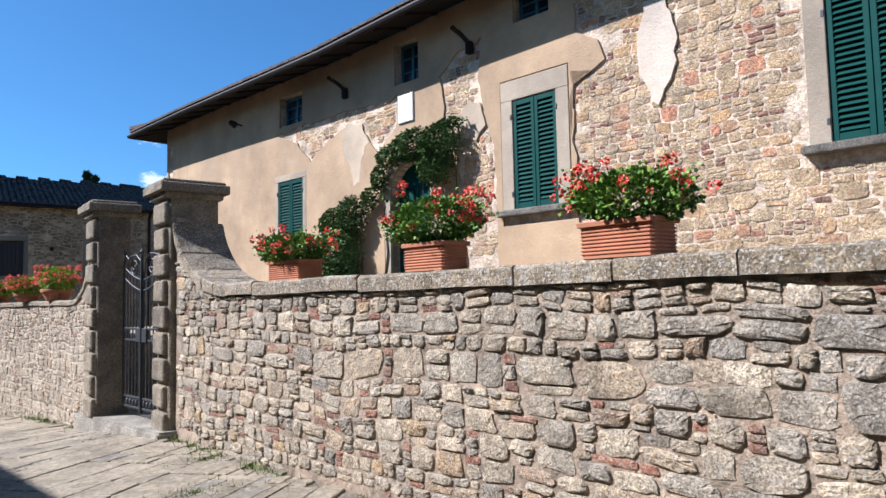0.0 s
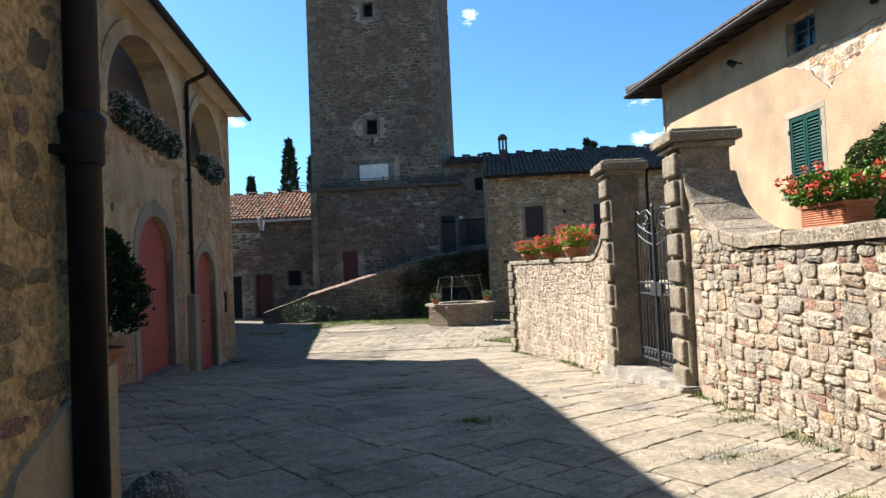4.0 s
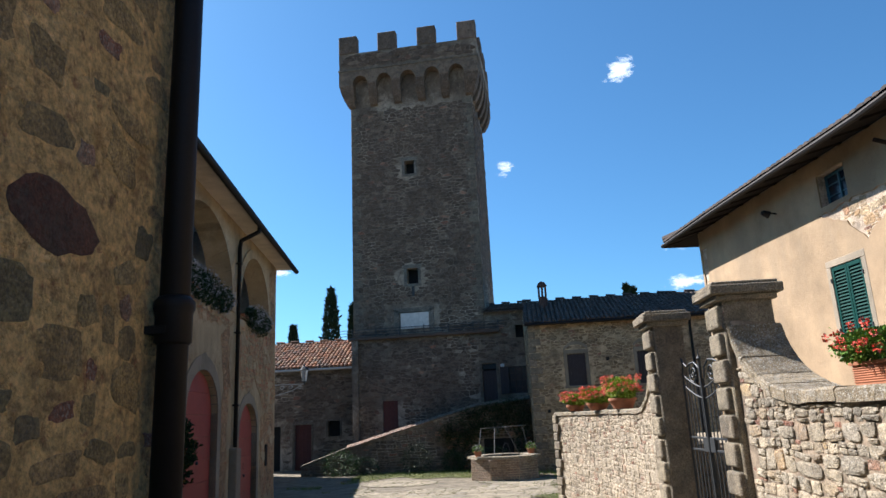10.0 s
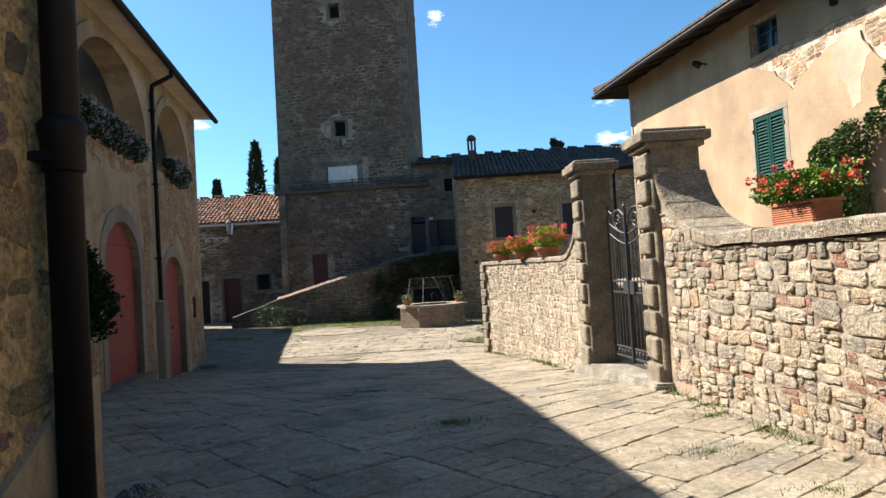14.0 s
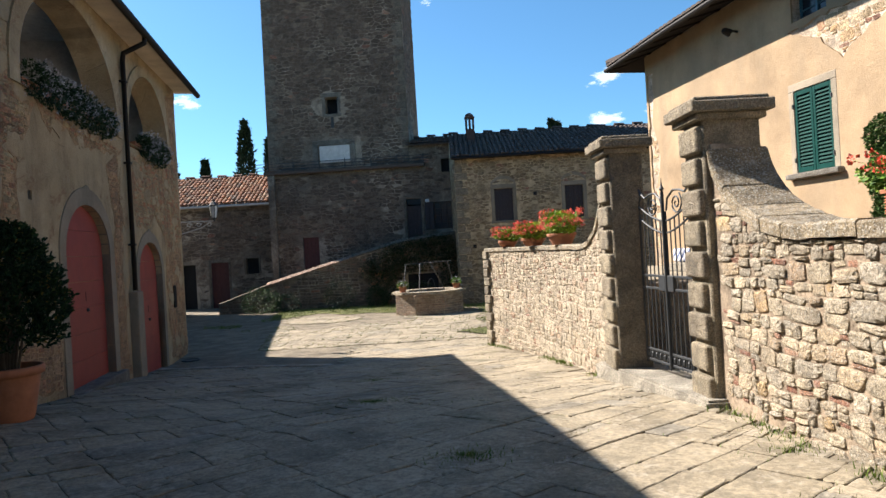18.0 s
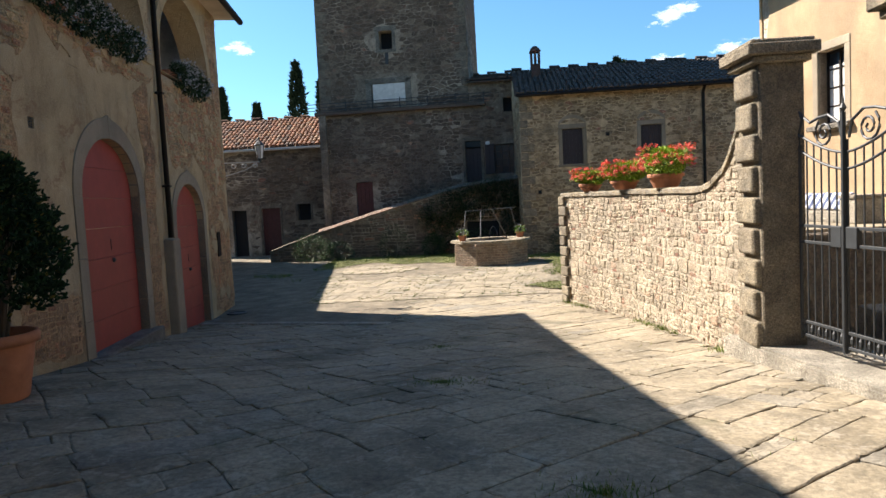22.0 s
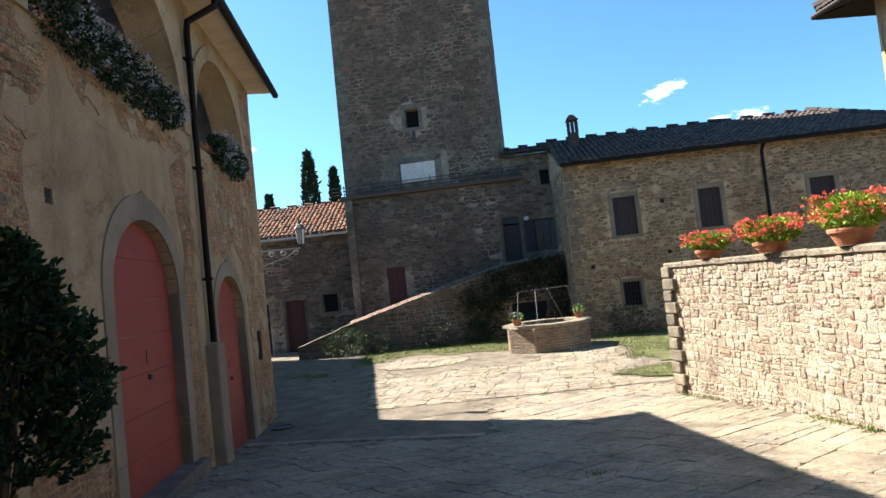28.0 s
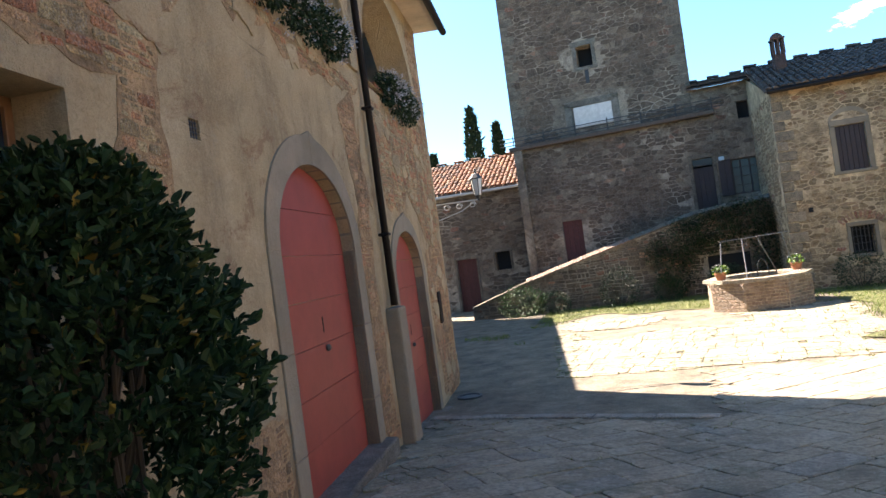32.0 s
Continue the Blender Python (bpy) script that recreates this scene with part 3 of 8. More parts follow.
def tile_mat(name, stops, moss=(0.3, 0.28, 0.2)):
    n = Nodes(name)
    base = piece_tones(n, *stops)
    col = n.mix(0.7, base, n.ramp(n.noise(14, 5, 0.7), (0.3, 0.5), (0.7, 1.35)), "MULTIPLY")
    col = n.mix(n.ramp(n.noise(5, 5, 0.7), (0.55, 0.0), (0.65, 0.5)), col, moss)
    return n.done(col, 0.85, n.noise(40, 4), 0.4, 0.01)


M_TILE = tile_mat("clay_tile", ((0.0, (0.072, 0.033, 0.0186)), (0.2, (0.216, 0.0759, 0.0279)), (0.4, (0.1224, 0.0495, 0.0248)), (0.6, (0.2736, 0.1056, 0.0403)), (0.78, (0.0504, 0.0297, 0.0217)), (0.9, (0.2448, 0.1254, 0.062)), (1.0, (0.3024, 0.198, 0.124))), (0.072, 0.0528, 0.031))
M_TILE_DARK = tile_mat("old_clay_tile", ((0.0, (0.036, 0.027, 0.023)), (0.5, (0.065, 0.046, 0.037)), (1.0, (0.086, 0.058, 0.042))), (0.094, 0.086, 0.072))
M_RUBBLE_FAR = stone_mat("rubble_stone_warm", ((0.0, (0.326, 0.265, 0.18)), (0.35, (0.404, 0.333, 0.238)), (0.6, (0.357, 0.295, 0.209)), (0.85, (0.451, 0.378, 0.274)), (0.95, (0.326, 0.219, 0.144)), (1.0, (0.326, 0.257, 0.173))), 0.3, 34, dark=(0.202, 0.166, 0.115))
M_VILLASTONE = stone_mat("villa_stone", ((0.0, (0.3475, 0.2574, 0.1543)), (0.2, (0.4434, 0.3152, 0.1764)), (0.35, (0.3715, 0.2889, 0.1852)), (0.55, (0.5033, 0.3625, 0.2073)), (0.7, (0.3595, 0.2889, 0.1985)), (0.82, (0.4794, 0.2994, 0.1411)), (0.9, (0.4075, 0.2732, 0.1588)), (0.96, (0.4554, 0.2101, 0.1147)), (1.0, (0.5513, 0.4097, 0.247))), 0.1, 30, dark=(0.2636, 0.1839, 0.1058))
M_STREETSTONE = stone_mat("street_stone", ((0.0, (0.2106, 0.1445, 0.0612)), (0.25, (0.2878, 0.2053, 0.0877)), (0.45, (0.184, 0.1512, 0.0744)), (0.6, (0.3946, 0.2672, 0.105)), (0.8, (0.2232, 0.1701, 0.0796)), (0.93, (0.3159, 0.2053, 0.0877)), (1.0, (0.2626, 0.1094, 0.053))), 0.06, 34)
M_REDSTONE = stone_mat("dark_red_stone", ((0.0, (0.086, 0.032, 0.018)), (1.0, (0.086, 0.032, 0.018))), 0.04, 24)
M_BRICKMIX = stone_mat("brick_and_stone", ((0.0, (0.3343, 0.127, 0.0574)), (0.28, (0.3985, 0.1858, 0.0891)), (0.45, (0.3188, 0.2458, 0.1287)), (0.7, (0.351, 0.2281, 0.1069)), (0.85, (0.3985, 0.3222, 0.1782)), (1.0, (0.2391, 0.1693, 0.0851))), 0.2, 34)
M_TOWERSTONE = stone_mat("tower_quoin", ((0.0, (0.115, 0.094, 0.068)), (1.0, (0.173, 0.144, 0.108))), 0.1, 30)
M_HOUSESTONE = stone_mat("house_quoin", ((0.0, (0.187, 0.144, 0.094)), (1.0, (0.259, 0.209, 0.144))), 0.1, 30)
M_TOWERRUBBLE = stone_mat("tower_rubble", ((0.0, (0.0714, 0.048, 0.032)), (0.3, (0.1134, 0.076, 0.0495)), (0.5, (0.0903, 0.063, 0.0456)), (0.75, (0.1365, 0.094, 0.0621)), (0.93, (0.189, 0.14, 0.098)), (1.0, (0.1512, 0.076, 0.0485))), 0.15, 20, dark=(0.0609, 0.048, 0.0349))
M_HOUSERUBBLE = stone_mat("house_rubble", ((0.0, (0.171, 0.1131, 0.0572)), (0.3, (0.2481, 0.1691, 0.0887)), (0.5, (0.2054, 0.149, 0.0847)), (0.75, (0.2909, 0.2094, 0.1173)), (0.93, (0.3585, 0.2744, 0.1636)), (1.0, (0.2398, 0.1254, 0.0671))), 0.15, 20, dark=(0.1199, 0.0851, 0.0463))
M_RANGESTONE = stone_mat("range_stone", ((0.0, (0.2338, 0.1342, 0.0646)), (0.3, (0.3425, 0.1936, 0.096)), (0.5, (0.2787, 0.1782, 0.096)), (0.7, (0.36, 0.1584, 0.075)), (1.0, (0.3962, 0.253, 0.1368))), 0.15, 34)
M_TURF = mortar_mat("turf", (0.144, 0.151, 0.047), 1.0, 0.05)
M_RANGEMORTAR = mortar_mat("brown_mortar", (0.36, 0.2341, 0.126), 0.9, 0.04)
M_CREAM = stucco_mat("cream_plaster", (0.5616, 0.4746, 0.3773), (0.468, 0.3867, 0.2953), 7.0)
M_LIME = stucco_mat("lime_wash", (0.47, 0.38, 0.27), (0.42, 0.32, 0.21), 3.0)
M_CHIMNEY = stone_mat("dark_red_brick", ((0.0, (0.086, 0.036, 0.027)), (1.0, (0.122, 0.054, 0.036))), 0.1, 40)

# ---------------------------------------------------------------- ground
def make_ground():
    xs = [-400, -120, -40, -20] + [-12 + 0.5 * i for i in range(0, 65)] + [30, 60, 150, 400]
    ys = [-400, -120, -40, -15] + [-8 + 0.4 * i for i in range(0, 134)] + [60, 120, 400, 1500]
    verts = [(x, y, ground_z(x, y) - 0.015) for y in ys for x in xs]
    w = len(xs)
    faces = [(j * w + i, j * w + i + 1, j * w + w + i + 1, j * w + w + i) for j in range(len(ys) - 1) for i in range(w - 1)]
    return tagged(link("ground", verts, faces, M_EARTH, None, True), "trodden earth ground under the paving", "ground", kind="structure")


make_ground()

# ---------------------------------------------------------------- villa
V_OUT = Face((8.846, -6.0), (6.038, 17.4), flip=True)


def vu(y):
    return (y + 6.0) * V_OUT.len / 23.4


VILLA_HOLES = [
    arch_loop(vu(11.46), vu(12.3), 2.45, 3.77),
    arch_loop(vu(11.46), vu(12.25), 4.84, 5.45),
    arch_loop(vu(8.25), vu(8.82), 4.9, 5.58),
    arch_loop(vu(5.68), vu(6.4), 2.6, 4.12),
    arch_loop(vu(1.75), vu(2.5), 2.83, 4.36),
    arch_loop(vu(5.75), vu(6.35), 5.0, 5.62),
    arch_loop(vu(1.9), vu(2.5), 5.0, 5.62),
    arch_loop(vu(8.02), vu(8.95), 1.1, 3.6, 0.46),
    arch_loop(vu(14.9), vu(15.6), 2.45, 3.7),
]


def eave_z(u):
    """The height of the villa's eaves, which sag towards the gate end."""
    return float(np.interp(u, [vu(y) for y in (-6, 4, 7.5, 10, 12, 15, 18)], (5.76, 5.7, 5.63, 5.55, 5.58, 5.62, 5.62)))


EAVE_OUT = 0.7
villa_top = lambda e: [(vu(y), eave_z(vu(y)) + e) for y in (15, 12, 10, 7.5, 4)]
villa = empty("villa", "two-storey villa of peeling ochre stucco over rubble stone with dark eaves", "building")
villa_wall = slab("wall", V_OUT, [(0, -0.4), (V_OUT.len, -0.4), (V_OUT.len, eave_z(V_OUT.len) + 0.2)] + villa_top(0.2) + [(0, 5.96)], VILLA_HOLES, 0.45, M_VILLA_MORTAR, villa)
V_END = Face((6.038, 17.4), (16.0, 18.6), flip=True)
slab("end_wall", V_END, [(0.01, -1.0), (V_END.len, -1.0), (V_END.len, 5.75), (0.01, 5.75)], [], 0.45, M_STUCCO, villa)
V_BACK = Face((8.846, -6.0), (18.8, -4.8))
slab("rear_wall", V_BACK, [(0.01, -0.4), (V_BACK.len, -0.4), (V_BACK.len, 5.75), (0.01, 5.75)], [], 0.45, M_STUCCO, villa)


def eave_strip(name, inner, outer, thick, mat, label):
    """A plate along the villa's eaves from its inner to its outer edge, each as offset and rise over the eaves."""
    us = [-0.4 + (V_OUT.len + 1.0) * i / 24 for i in range(25)]
    verts, faces = [], []
    for u in us:
        for d, z in (inner, outer):
            for t in (0.0, thick):
                verts.append(V_OUT.at(u, eave_z(u) + z + t, d))
    for i in range(24):
        k = 4 * i
        faces += [(k, k + 4, k + 6, k + 2), (k + 1, k + 3, k + 7, k + 5), (k + 2, k + 6, k + 7, k + 3), (k, k + 1, k + 5, k + 4)]
    faces += [(0, 2, 3, 1), (96, 97, 99, 98)]
    return link(name, verts, faces, mat, villa, False, label)


eave_strip("roof", (-5.0, 1.75), (EAVE_OUT, 0.03), 0.09, M_BROWN, "dark boarded eaves under clay tiles")

# ---------------------------------------------------------------- left range with the red doors
L_OUT = Face((-3.64, 2.0), (-5.78, 19.8))


def lu(y):
    return (y - 2.0) * L_OUT.len / 17.8


RANGE_HOLES = [
    arch_loop(lu(11.85), lu(13.87), -0.6, 2.62, 0.8),
    arch_loop(lu(15.65), lu(17.5), -1.0, 2.08, 0.7),
    arch_loop(lu(10.6), lu(14.7), 4.05, 5.83, 1.55, 24),
    arch_loop(lu(15.4), lu(18.7), 4.0, 5.74, 1.45, 24),
    arch_loop(lu(8.6), lu(9.6), 1.75, 2.6),
    arch_loop(lu(10.7), lu(10.83), 2.54, 2.67),
]
red_door_range = empty("farm_range", "two-storey range of worn plaster with two loggia arches above red doors", "building")
range_wall = slab("wall", L_OUT, [(0, -0.9), (L_OUT.len, -1.3), (L_OUT.len, 6.2), (0, 6.2)], RANGE_HOLES, 0.5, M_OLD_STUCCO, red_door_range)
L_END = Face((-5.78, 19.8), (-9.5, 20.8))
slab("end_wall", L_END, [(0.01, -1.3), (L_END.len, -1.3), (L_END.len, 6.2), (0.01, 6.2)], [], 0.5, M_OLD_STUCCO, red_door_range)
L_WING = Face((-9.5, 20.8), (-11.4, 33.4))
slab("wing_wall", L_WING, [(0.01, -1.3), (L_WING.len, -1.3), (L_WING.len, 6.1), (0.01, 6.1)], [], 0.5, M_OLD_STUCCO, red_door_range)


def range_roof():
    bm = bmesh.new()
    a = [L_OUT.at(-0.5, 6.16, 0.5), L_OUT.at(L_OUT.len + 0.3, 6.12, 0.5), L_OUT.at(L_OUT.len + 0.3, 6.25, -4.2), L_OUT.at(-0.5, 6.25, -4.2)]
    lo = [bm.verts.new(p) for p in a]
    hi = [bm.verts.new(p + Vector((0, 0, 0.08))) for p in a]
    bm.faces.new(lo)
    bm.faces.new(hi[::-1])
    for i in range(4):
        bm.faces.new((lo[i], lo[(i + 1) % 4], hi[(i + 1) % 4], hi[i]))
    part("roof", bm, M_CREAM, red_door_range, "pale plastered eaves")
    # the loggia behind the arches
    bm = bmesh.new()
    cuboid(bm, lu(9.9), lu(19.2), -3.0, -0.5, 3.85, 4.0)
    cuboid(bm, lu(9.9), lu(19.2), -3.0, -0.5, 5.95, 6.1)
    cuboid(bm, lu(9.9), lu(19.2), -3.15, -3.0, 3.85, 6.1)
    cuboid(bm, lu(14.9), lu(15.2), -3.0, -0.5, 4.0, 5.95)
    cuboid(bm, lu(9.75), lu(9.9), -3.0, -0.5, 3.85, 6.1)
    cuboid(bm, lu(19.2), lu(19.3), -3.0, -0.5, 3.85, 6.1)
    part("loggia", bm, M_WHITE, red_door_range, "whitewashed loggia walls").matrix_world = L_OUT.m


range_roof()

# ---------------------------------------------------------------- near building with the drainpipe
N_OUT = Face((-0.66, -8.0), (-0.73, 2.8))
near_house = empty("street_house", "old house wall of rubble and ochre mortar at the street corner", "building")
slab("wall", N_OUT, [(0, -0.4), (N_OUT.len, -0.4), (N_OUT.len, 6.0), (0, 6.0)], [], 0.5, M_STREETMORTAR, near_house)
N_END = Face((-0.73, 2.8), (-3.75, 3.0))
slab("end_wall", N_END, [(0.01, -0.4), (N_END.len, -0.4), (N_END.len, 6.0), (0.01, 6.0)], [], 0.5, M_STREETMORTAR, near_house)

# ---------------------------------------------------------------- garden wall
GW = [(3.95, -5.0), (3.78, 0.75), (3.6, 3.4), (3.42, 5.5), (3.3, 7.95)]
GW2 = [(2.95, 10.55), (2.97, 12.3), (2.9, 13.6), (2.74, 15.0), (2.42, 16.6), (2.06, 17.95)]


def along(line, s):
    """Point and direction of a plan line at the length s."""
    for a, b in zip(line, line[1:]):
        a, b = Vector((*a, 0)), Vector((*b, 0))
        l = (b - a).length
        if s <= l or (b - Vector((*line[-1], 0))).length < 1e-6:
            d = (b - a).normalized()
            return a + d * s, d
        s -= l


def line_len(line):
    return sum((Vector(b) - Vector(a)).length for a, b in zip(line, line[1:]))


def smooth_line(line, n=5):
    pts = [Vector((*p, 0)) for p in line]
    out = []
    for i in range(len(pts) - 1):
        p0, p1, p2, p3 = pts[max(i - 1, 0)], pts[i], pts[i + 1], pts[min(i + 2, len(pts) - 1)]
        for k in range(n):
            t = k / n
            q = 0.5 * ((2 * p1) + (p2 - p0) * t + (2 * p0 - 5 * p1 + 4 * p2 - p3) * t * t + (3 * p1 - p0 - 3 * p2 + p3) * t ** 3)
            out.append((q.x, q.y))
    out.append((pts[-1].x, pts[-1].y))
    return out


GW, GW2 = smooth_line(GW), smooth_line(GW2)


def scroll_top(dist, level):
    """The height of the wall by its distance from the gate pillar: a hollow sweep up to the pillar."""
    if dist > 1.5:
        return level
    t = 1 - dist / 1.5
    return level + 0.95 * (1 - math.sqrt(max(0.0, 1 - t * t)))


def wall_body(line, top, thick, mat, name, parent):
    """A free-standing wall along a plan line; its street side lies on the line."""
    n = int(line_len(line) / 0.12)
    L = line_len(line)
    verts, faces = [], []
    for i in range(n + 1):
        p, d = along(line, min(L * i / n, L - 1e-4))
        inn = Vector((d.y, -d.x, 0))
        t, g = top(L * i / n), ground_z(p.x, p.y) - 0.15
        for q, z in ((p - inn * 0.0, g), (p, t), (p + inn * thick, t), (p + inn * thick, g)):
            verts.append((q.x, q.y, z))
    for i in range(n):
        for k in range(4):
            a, b = 4 * i + k, 4 * i + (k + 1) % 4
            faces.append((a, b, b + 4, a + 4))
    faces += [(3, 2, 1, 0), tuple(4 * n + k for k in range(4))]
    return link(name, verts, faces, mat, parent)


garden_wall = empty("wall_garden", "rough rubble stone garden wall with grey coping slabs", "wall", kind="structure")
LEN1, LEN2 = line_len(GW), line_len(GW2)
top1 = lambda s: scroll_top(LEN1 - s, 1.48)
top2 = lambda s: scroll_top(s, 1.44)
wall_body(GW, top1, 0.5, M_MORTAR, "core", garden_wall)
wall_body(GW2, top2, 0.45, M_PALEMORTAR, "core", garden_wall)


def coping(line, top, length, a, b, out, thick, width, rng):
    """Coping slabs end to end from length a to b."""
    s = a
    while s < b - 0.05:
        w = min(rng.uniform(0.55, 0.95), b - s)
        near = top(s) > top(s + 2) + 0.02 or top(s + w) > 1.5
        if near:
            w = min(w, 0.3)
        n = 4
        verts, faces = [], []
        lift = rng.uniform(-0.008, 0.008)
        for i in range(n + 1):
            t = s + 0.006 + (w - 0.012) * i / n
            p, d = along(line, min(max(t, 0.0), length - 1e-3))
            inn = Vector((d.y, -d.x, 0))
            z = top(t) + lift + 0.003
            c = 0.02
            o = out + rng.uniform(-0.006, 0.006)
            for q, zz in ((-o, z), (-o - 0.004, z + thick - c), (-o + c, z + thick), (width - c, z + thick), (width, z + thick - c), (width, z)):
                r = p + inn * q
                verts.append((r.x, r.y, zz + rng.uniform(-0.004, 0.004)))
        for i in range(n):
            for k in range(6):
                x, y = 6 * i + k, 6 * i + (k + 1) % 6
                faces.append((x, y, y + 6, x + 6))
        faces += [tuple(range(5, -1, -1)), tuple(6 * n + k for k in range(6))]
        link("coping_slab", verts, faces, M_COPING, garden_wall)
        s += w


crng = random.Random(5)
coping(GW, top1, LEN1, 0.0, LEN1 - 0.02, 0.05, 0.12, 0.56, crng)
coping(GW2, top2, LEN2, 0.02, LEN2, 0.04, 0.08, 0.5, crng)


def pillar(name, x0, x1, y0, y1, zg, zt, label):
    p = empty(name, label, "gate pillar", group="gate pillars")
    bm = bmesh.new()
    cuboid(bm, x0 + 0.03, x1, y0 + 0.005, y1 - 0.06, zg - 0.2, zt - 0.15, None, 0.015)
    part("shaft", bm, M_QUOIN, p)
    n = 9
    h = (zt - 0.22 - zg) / n
    for i in range(n):
        long = i % 2 == 0
        bm = bmesh.new()
        e = 0.05 if long else 0.0
        z = zg + i * h
        cuboid(bm, x0 - 0.035, x0 + 0.42 - e * 3, y0 + (0.03 if long else 0.07), y1 - (0.05 if long else 0.08), z + 0.022, z + h - 0.022, None, 0.035, 3)
        part("quoin", bm, M_QUOIN, p)
    for k, (o, za, zb) in enumerate(((0.05, zt - 0.2, zt - 0.13), (0.11, zt - 0.13, zt - 0.02), (0.07, zt - 0.02, zt + 0.02))):
        bm = bmesh.new()
        cuboid(bm, x0 - o, x1 + o, y0 - o, y1 + o, za, zb, None, 0.012)
        part("cap", bm, M_QUOIN, p)
    return p


pillar("gate_pillar", 3.2, 3.8, 7.95, 8.48, -0.12, 2.86, "weathered rusticated sandstone gate pillar beside the tall garden wall")
pillar("gate_pillar", 2.86, 3.31, 9.98, 10.52, -0.12, 2.84, "weathered rusticated sandstone gate pillar beside the geranium wall")

# ---------------------------------------------------------------- tower, keep and houses at the end of the court
tower = empty("tower", "tall square medieval stone tower with battlements", "tower")
T_TURN = Matrix.Translation((-6.2, 33.66, 0)) @ Matrix.Rotation(radians(-5.5), 4, "Z")
TX0, TX1, TY0, TY1 = 0.0, 6.5, 0.0, 5.2
T_WINDOWS = ((2.75, 3.32, 8.1, 8.87), (2.82, 3.32, 13.88, 14.6))


def tower_body():
    """Shaft with a slight batter, a corbelled head on small arches, and merlons."""
    bm = bmesh.new()
    batter = lambda zz: 0.08 * (1 - min(zz, 17.6) / 17.6)
    rings = []
    for o, zz in ((0.0, 5.4), (0.0, 17.7), (0.0, 19.84), (0.49, 19.84), (0.5, 20.9)):
        e = o + batter(zz)
        rings.append([bm.verts.new(T_TURN @ Vector(p)) for p in ((TX0 - e, TY0 - e, zz), (TX1 + e, TY0 - e, zz), (TX1 + e, TY1 + e, zz), (TX0 - e, TY1 + e, zz))])
    for k, (a, b) in enumerate(zip(rings, rings[1:])):
        for i in range(4):
            if k == 0 and i == 0:
                continue
            bm.faces.new((a[i], a[(i + 1) % 4], b[(i + 1) % 4], b[i]))
    bm.faces.new(rings[-1])
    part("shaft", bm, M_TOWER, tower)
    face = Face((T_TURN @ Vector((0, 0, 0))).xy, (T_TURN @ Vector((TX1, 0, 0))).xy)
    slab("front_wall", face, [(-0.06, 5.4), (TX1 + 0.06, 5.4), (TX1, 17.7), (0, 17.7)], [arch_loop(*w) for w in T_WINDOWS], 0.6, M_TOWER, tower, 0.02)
    for u0, u1, v0, v1 in T_WINDOWS:
        # Black box in place of the unlit space behind the opening.
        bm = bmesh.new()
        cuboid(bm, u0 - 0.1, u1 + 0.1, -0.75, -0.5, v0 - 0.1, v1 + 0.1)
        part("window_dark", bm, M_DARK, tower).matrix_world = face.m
        for args in ((u0 - 0.14, u0 - 0.005, v0, v1), (u1 + 0.005, u1 + 0.14, v0, v1), (u0 - 0.2, u1 + 0.2, v1 + 0.005, v1 + 0.2), (u0 - 0.16, u1 + 0.16, v0 - 0.14, v0 - 0.005)):
            bm = bmesh.new()
            cuboid(bm, args[0], args[1], 0.0, 0.05, args[2], args[3], None, 0.01)
            part("window_stone", bm, M_TRIM, tower).matrix_world = face.m
    # Raised dark plate stands in for the shaded slot below the window.
    bm = bmesh.new()
    cuboid(bm, 2.98, 3.12, 0.0, 0.06, 7.45, 7.95, None, 0.01)
    part("slit_stone", bm, M_IRON, tower).matrix_world = face.m
    # corbelled head: brackets with little round arches between them
    faces4 = []
    c4 = [T_TURN @ Vector(p) for p in ((0, 0, 0), (TX1, 0, 0), (TX1, TY1, 0), (0, TY1, 0))]
    for i in range(4):
        faces4.append(Face(c4[i].xy, c4[(i + 1) % 4].xy))
    prof = ((0.0, 17.9), (0.14, 17.98), (0.3, 18.3), (0.42, 18.65), (0.5, 19.05), (0.5, 19.2), (0.0, 19.2))
    for f in faces4[:2] + faces4[3:]:
        n, half = 5, 0.24
        step = f.len / n
        for i in range(1, n):
            bm = bmesh.new()
            ends = [[bm.verts.new((step * i + s_ * half * (0.75 + 0.25 * min(1.0, d / 0.4)), d, z)) for d, z in prof] for s_ in (-1, 1)]
            bm.faces.new(ends[0])
            bm.faces.new(ends[1][::-1])
            for k in range(len(prof)):
                m = (k + 1) % len(prof)
                bm.faces.new((ends[0][k], ends[0][m], ends[1][m], ends[1][k]))
            part("bracket", bm, M_TOWERRUBBLE, tower).matrix_world = f.m
        low = [(-0.5, 19.0)]
        for i in range(n):
            a0, a1 = step * i + half, step * (i + 1) - half
            for j in range(11):
                t = math.pi * (1 - j / 10)
                low.append(((a0 + a1) / 2 + (a1 - a0) / 2 * math.cos(t), 19.05 + 0.5 * math.sin(t)))
        low.append((f.len + 0.5, 19.0))
        slab("corbel_arcade", f, low + [(f.len + 0.5, 19.85), (-0.5, 19.85)], [], 0.49, M_TOWERRUBBLE, tower, 0.51)
        bm = bmesh.new()
        cuboid(bm, -0.54, f.len + 0.54, 0.3, 0.55, 19.86, 19.96, None, 0.02)
        part("string_course", bm, M_TOWERSTONE, tower).matrix_world = f.m
    for sx, sy in ((-1, -1), (1, -1), (-1, 1), (1, 1)):
        bm = bmesh.new()
        cx, cy = (TX0 if sx < 0 else TX1), (TY0 if sy < 0 else TY1)
        loops = []
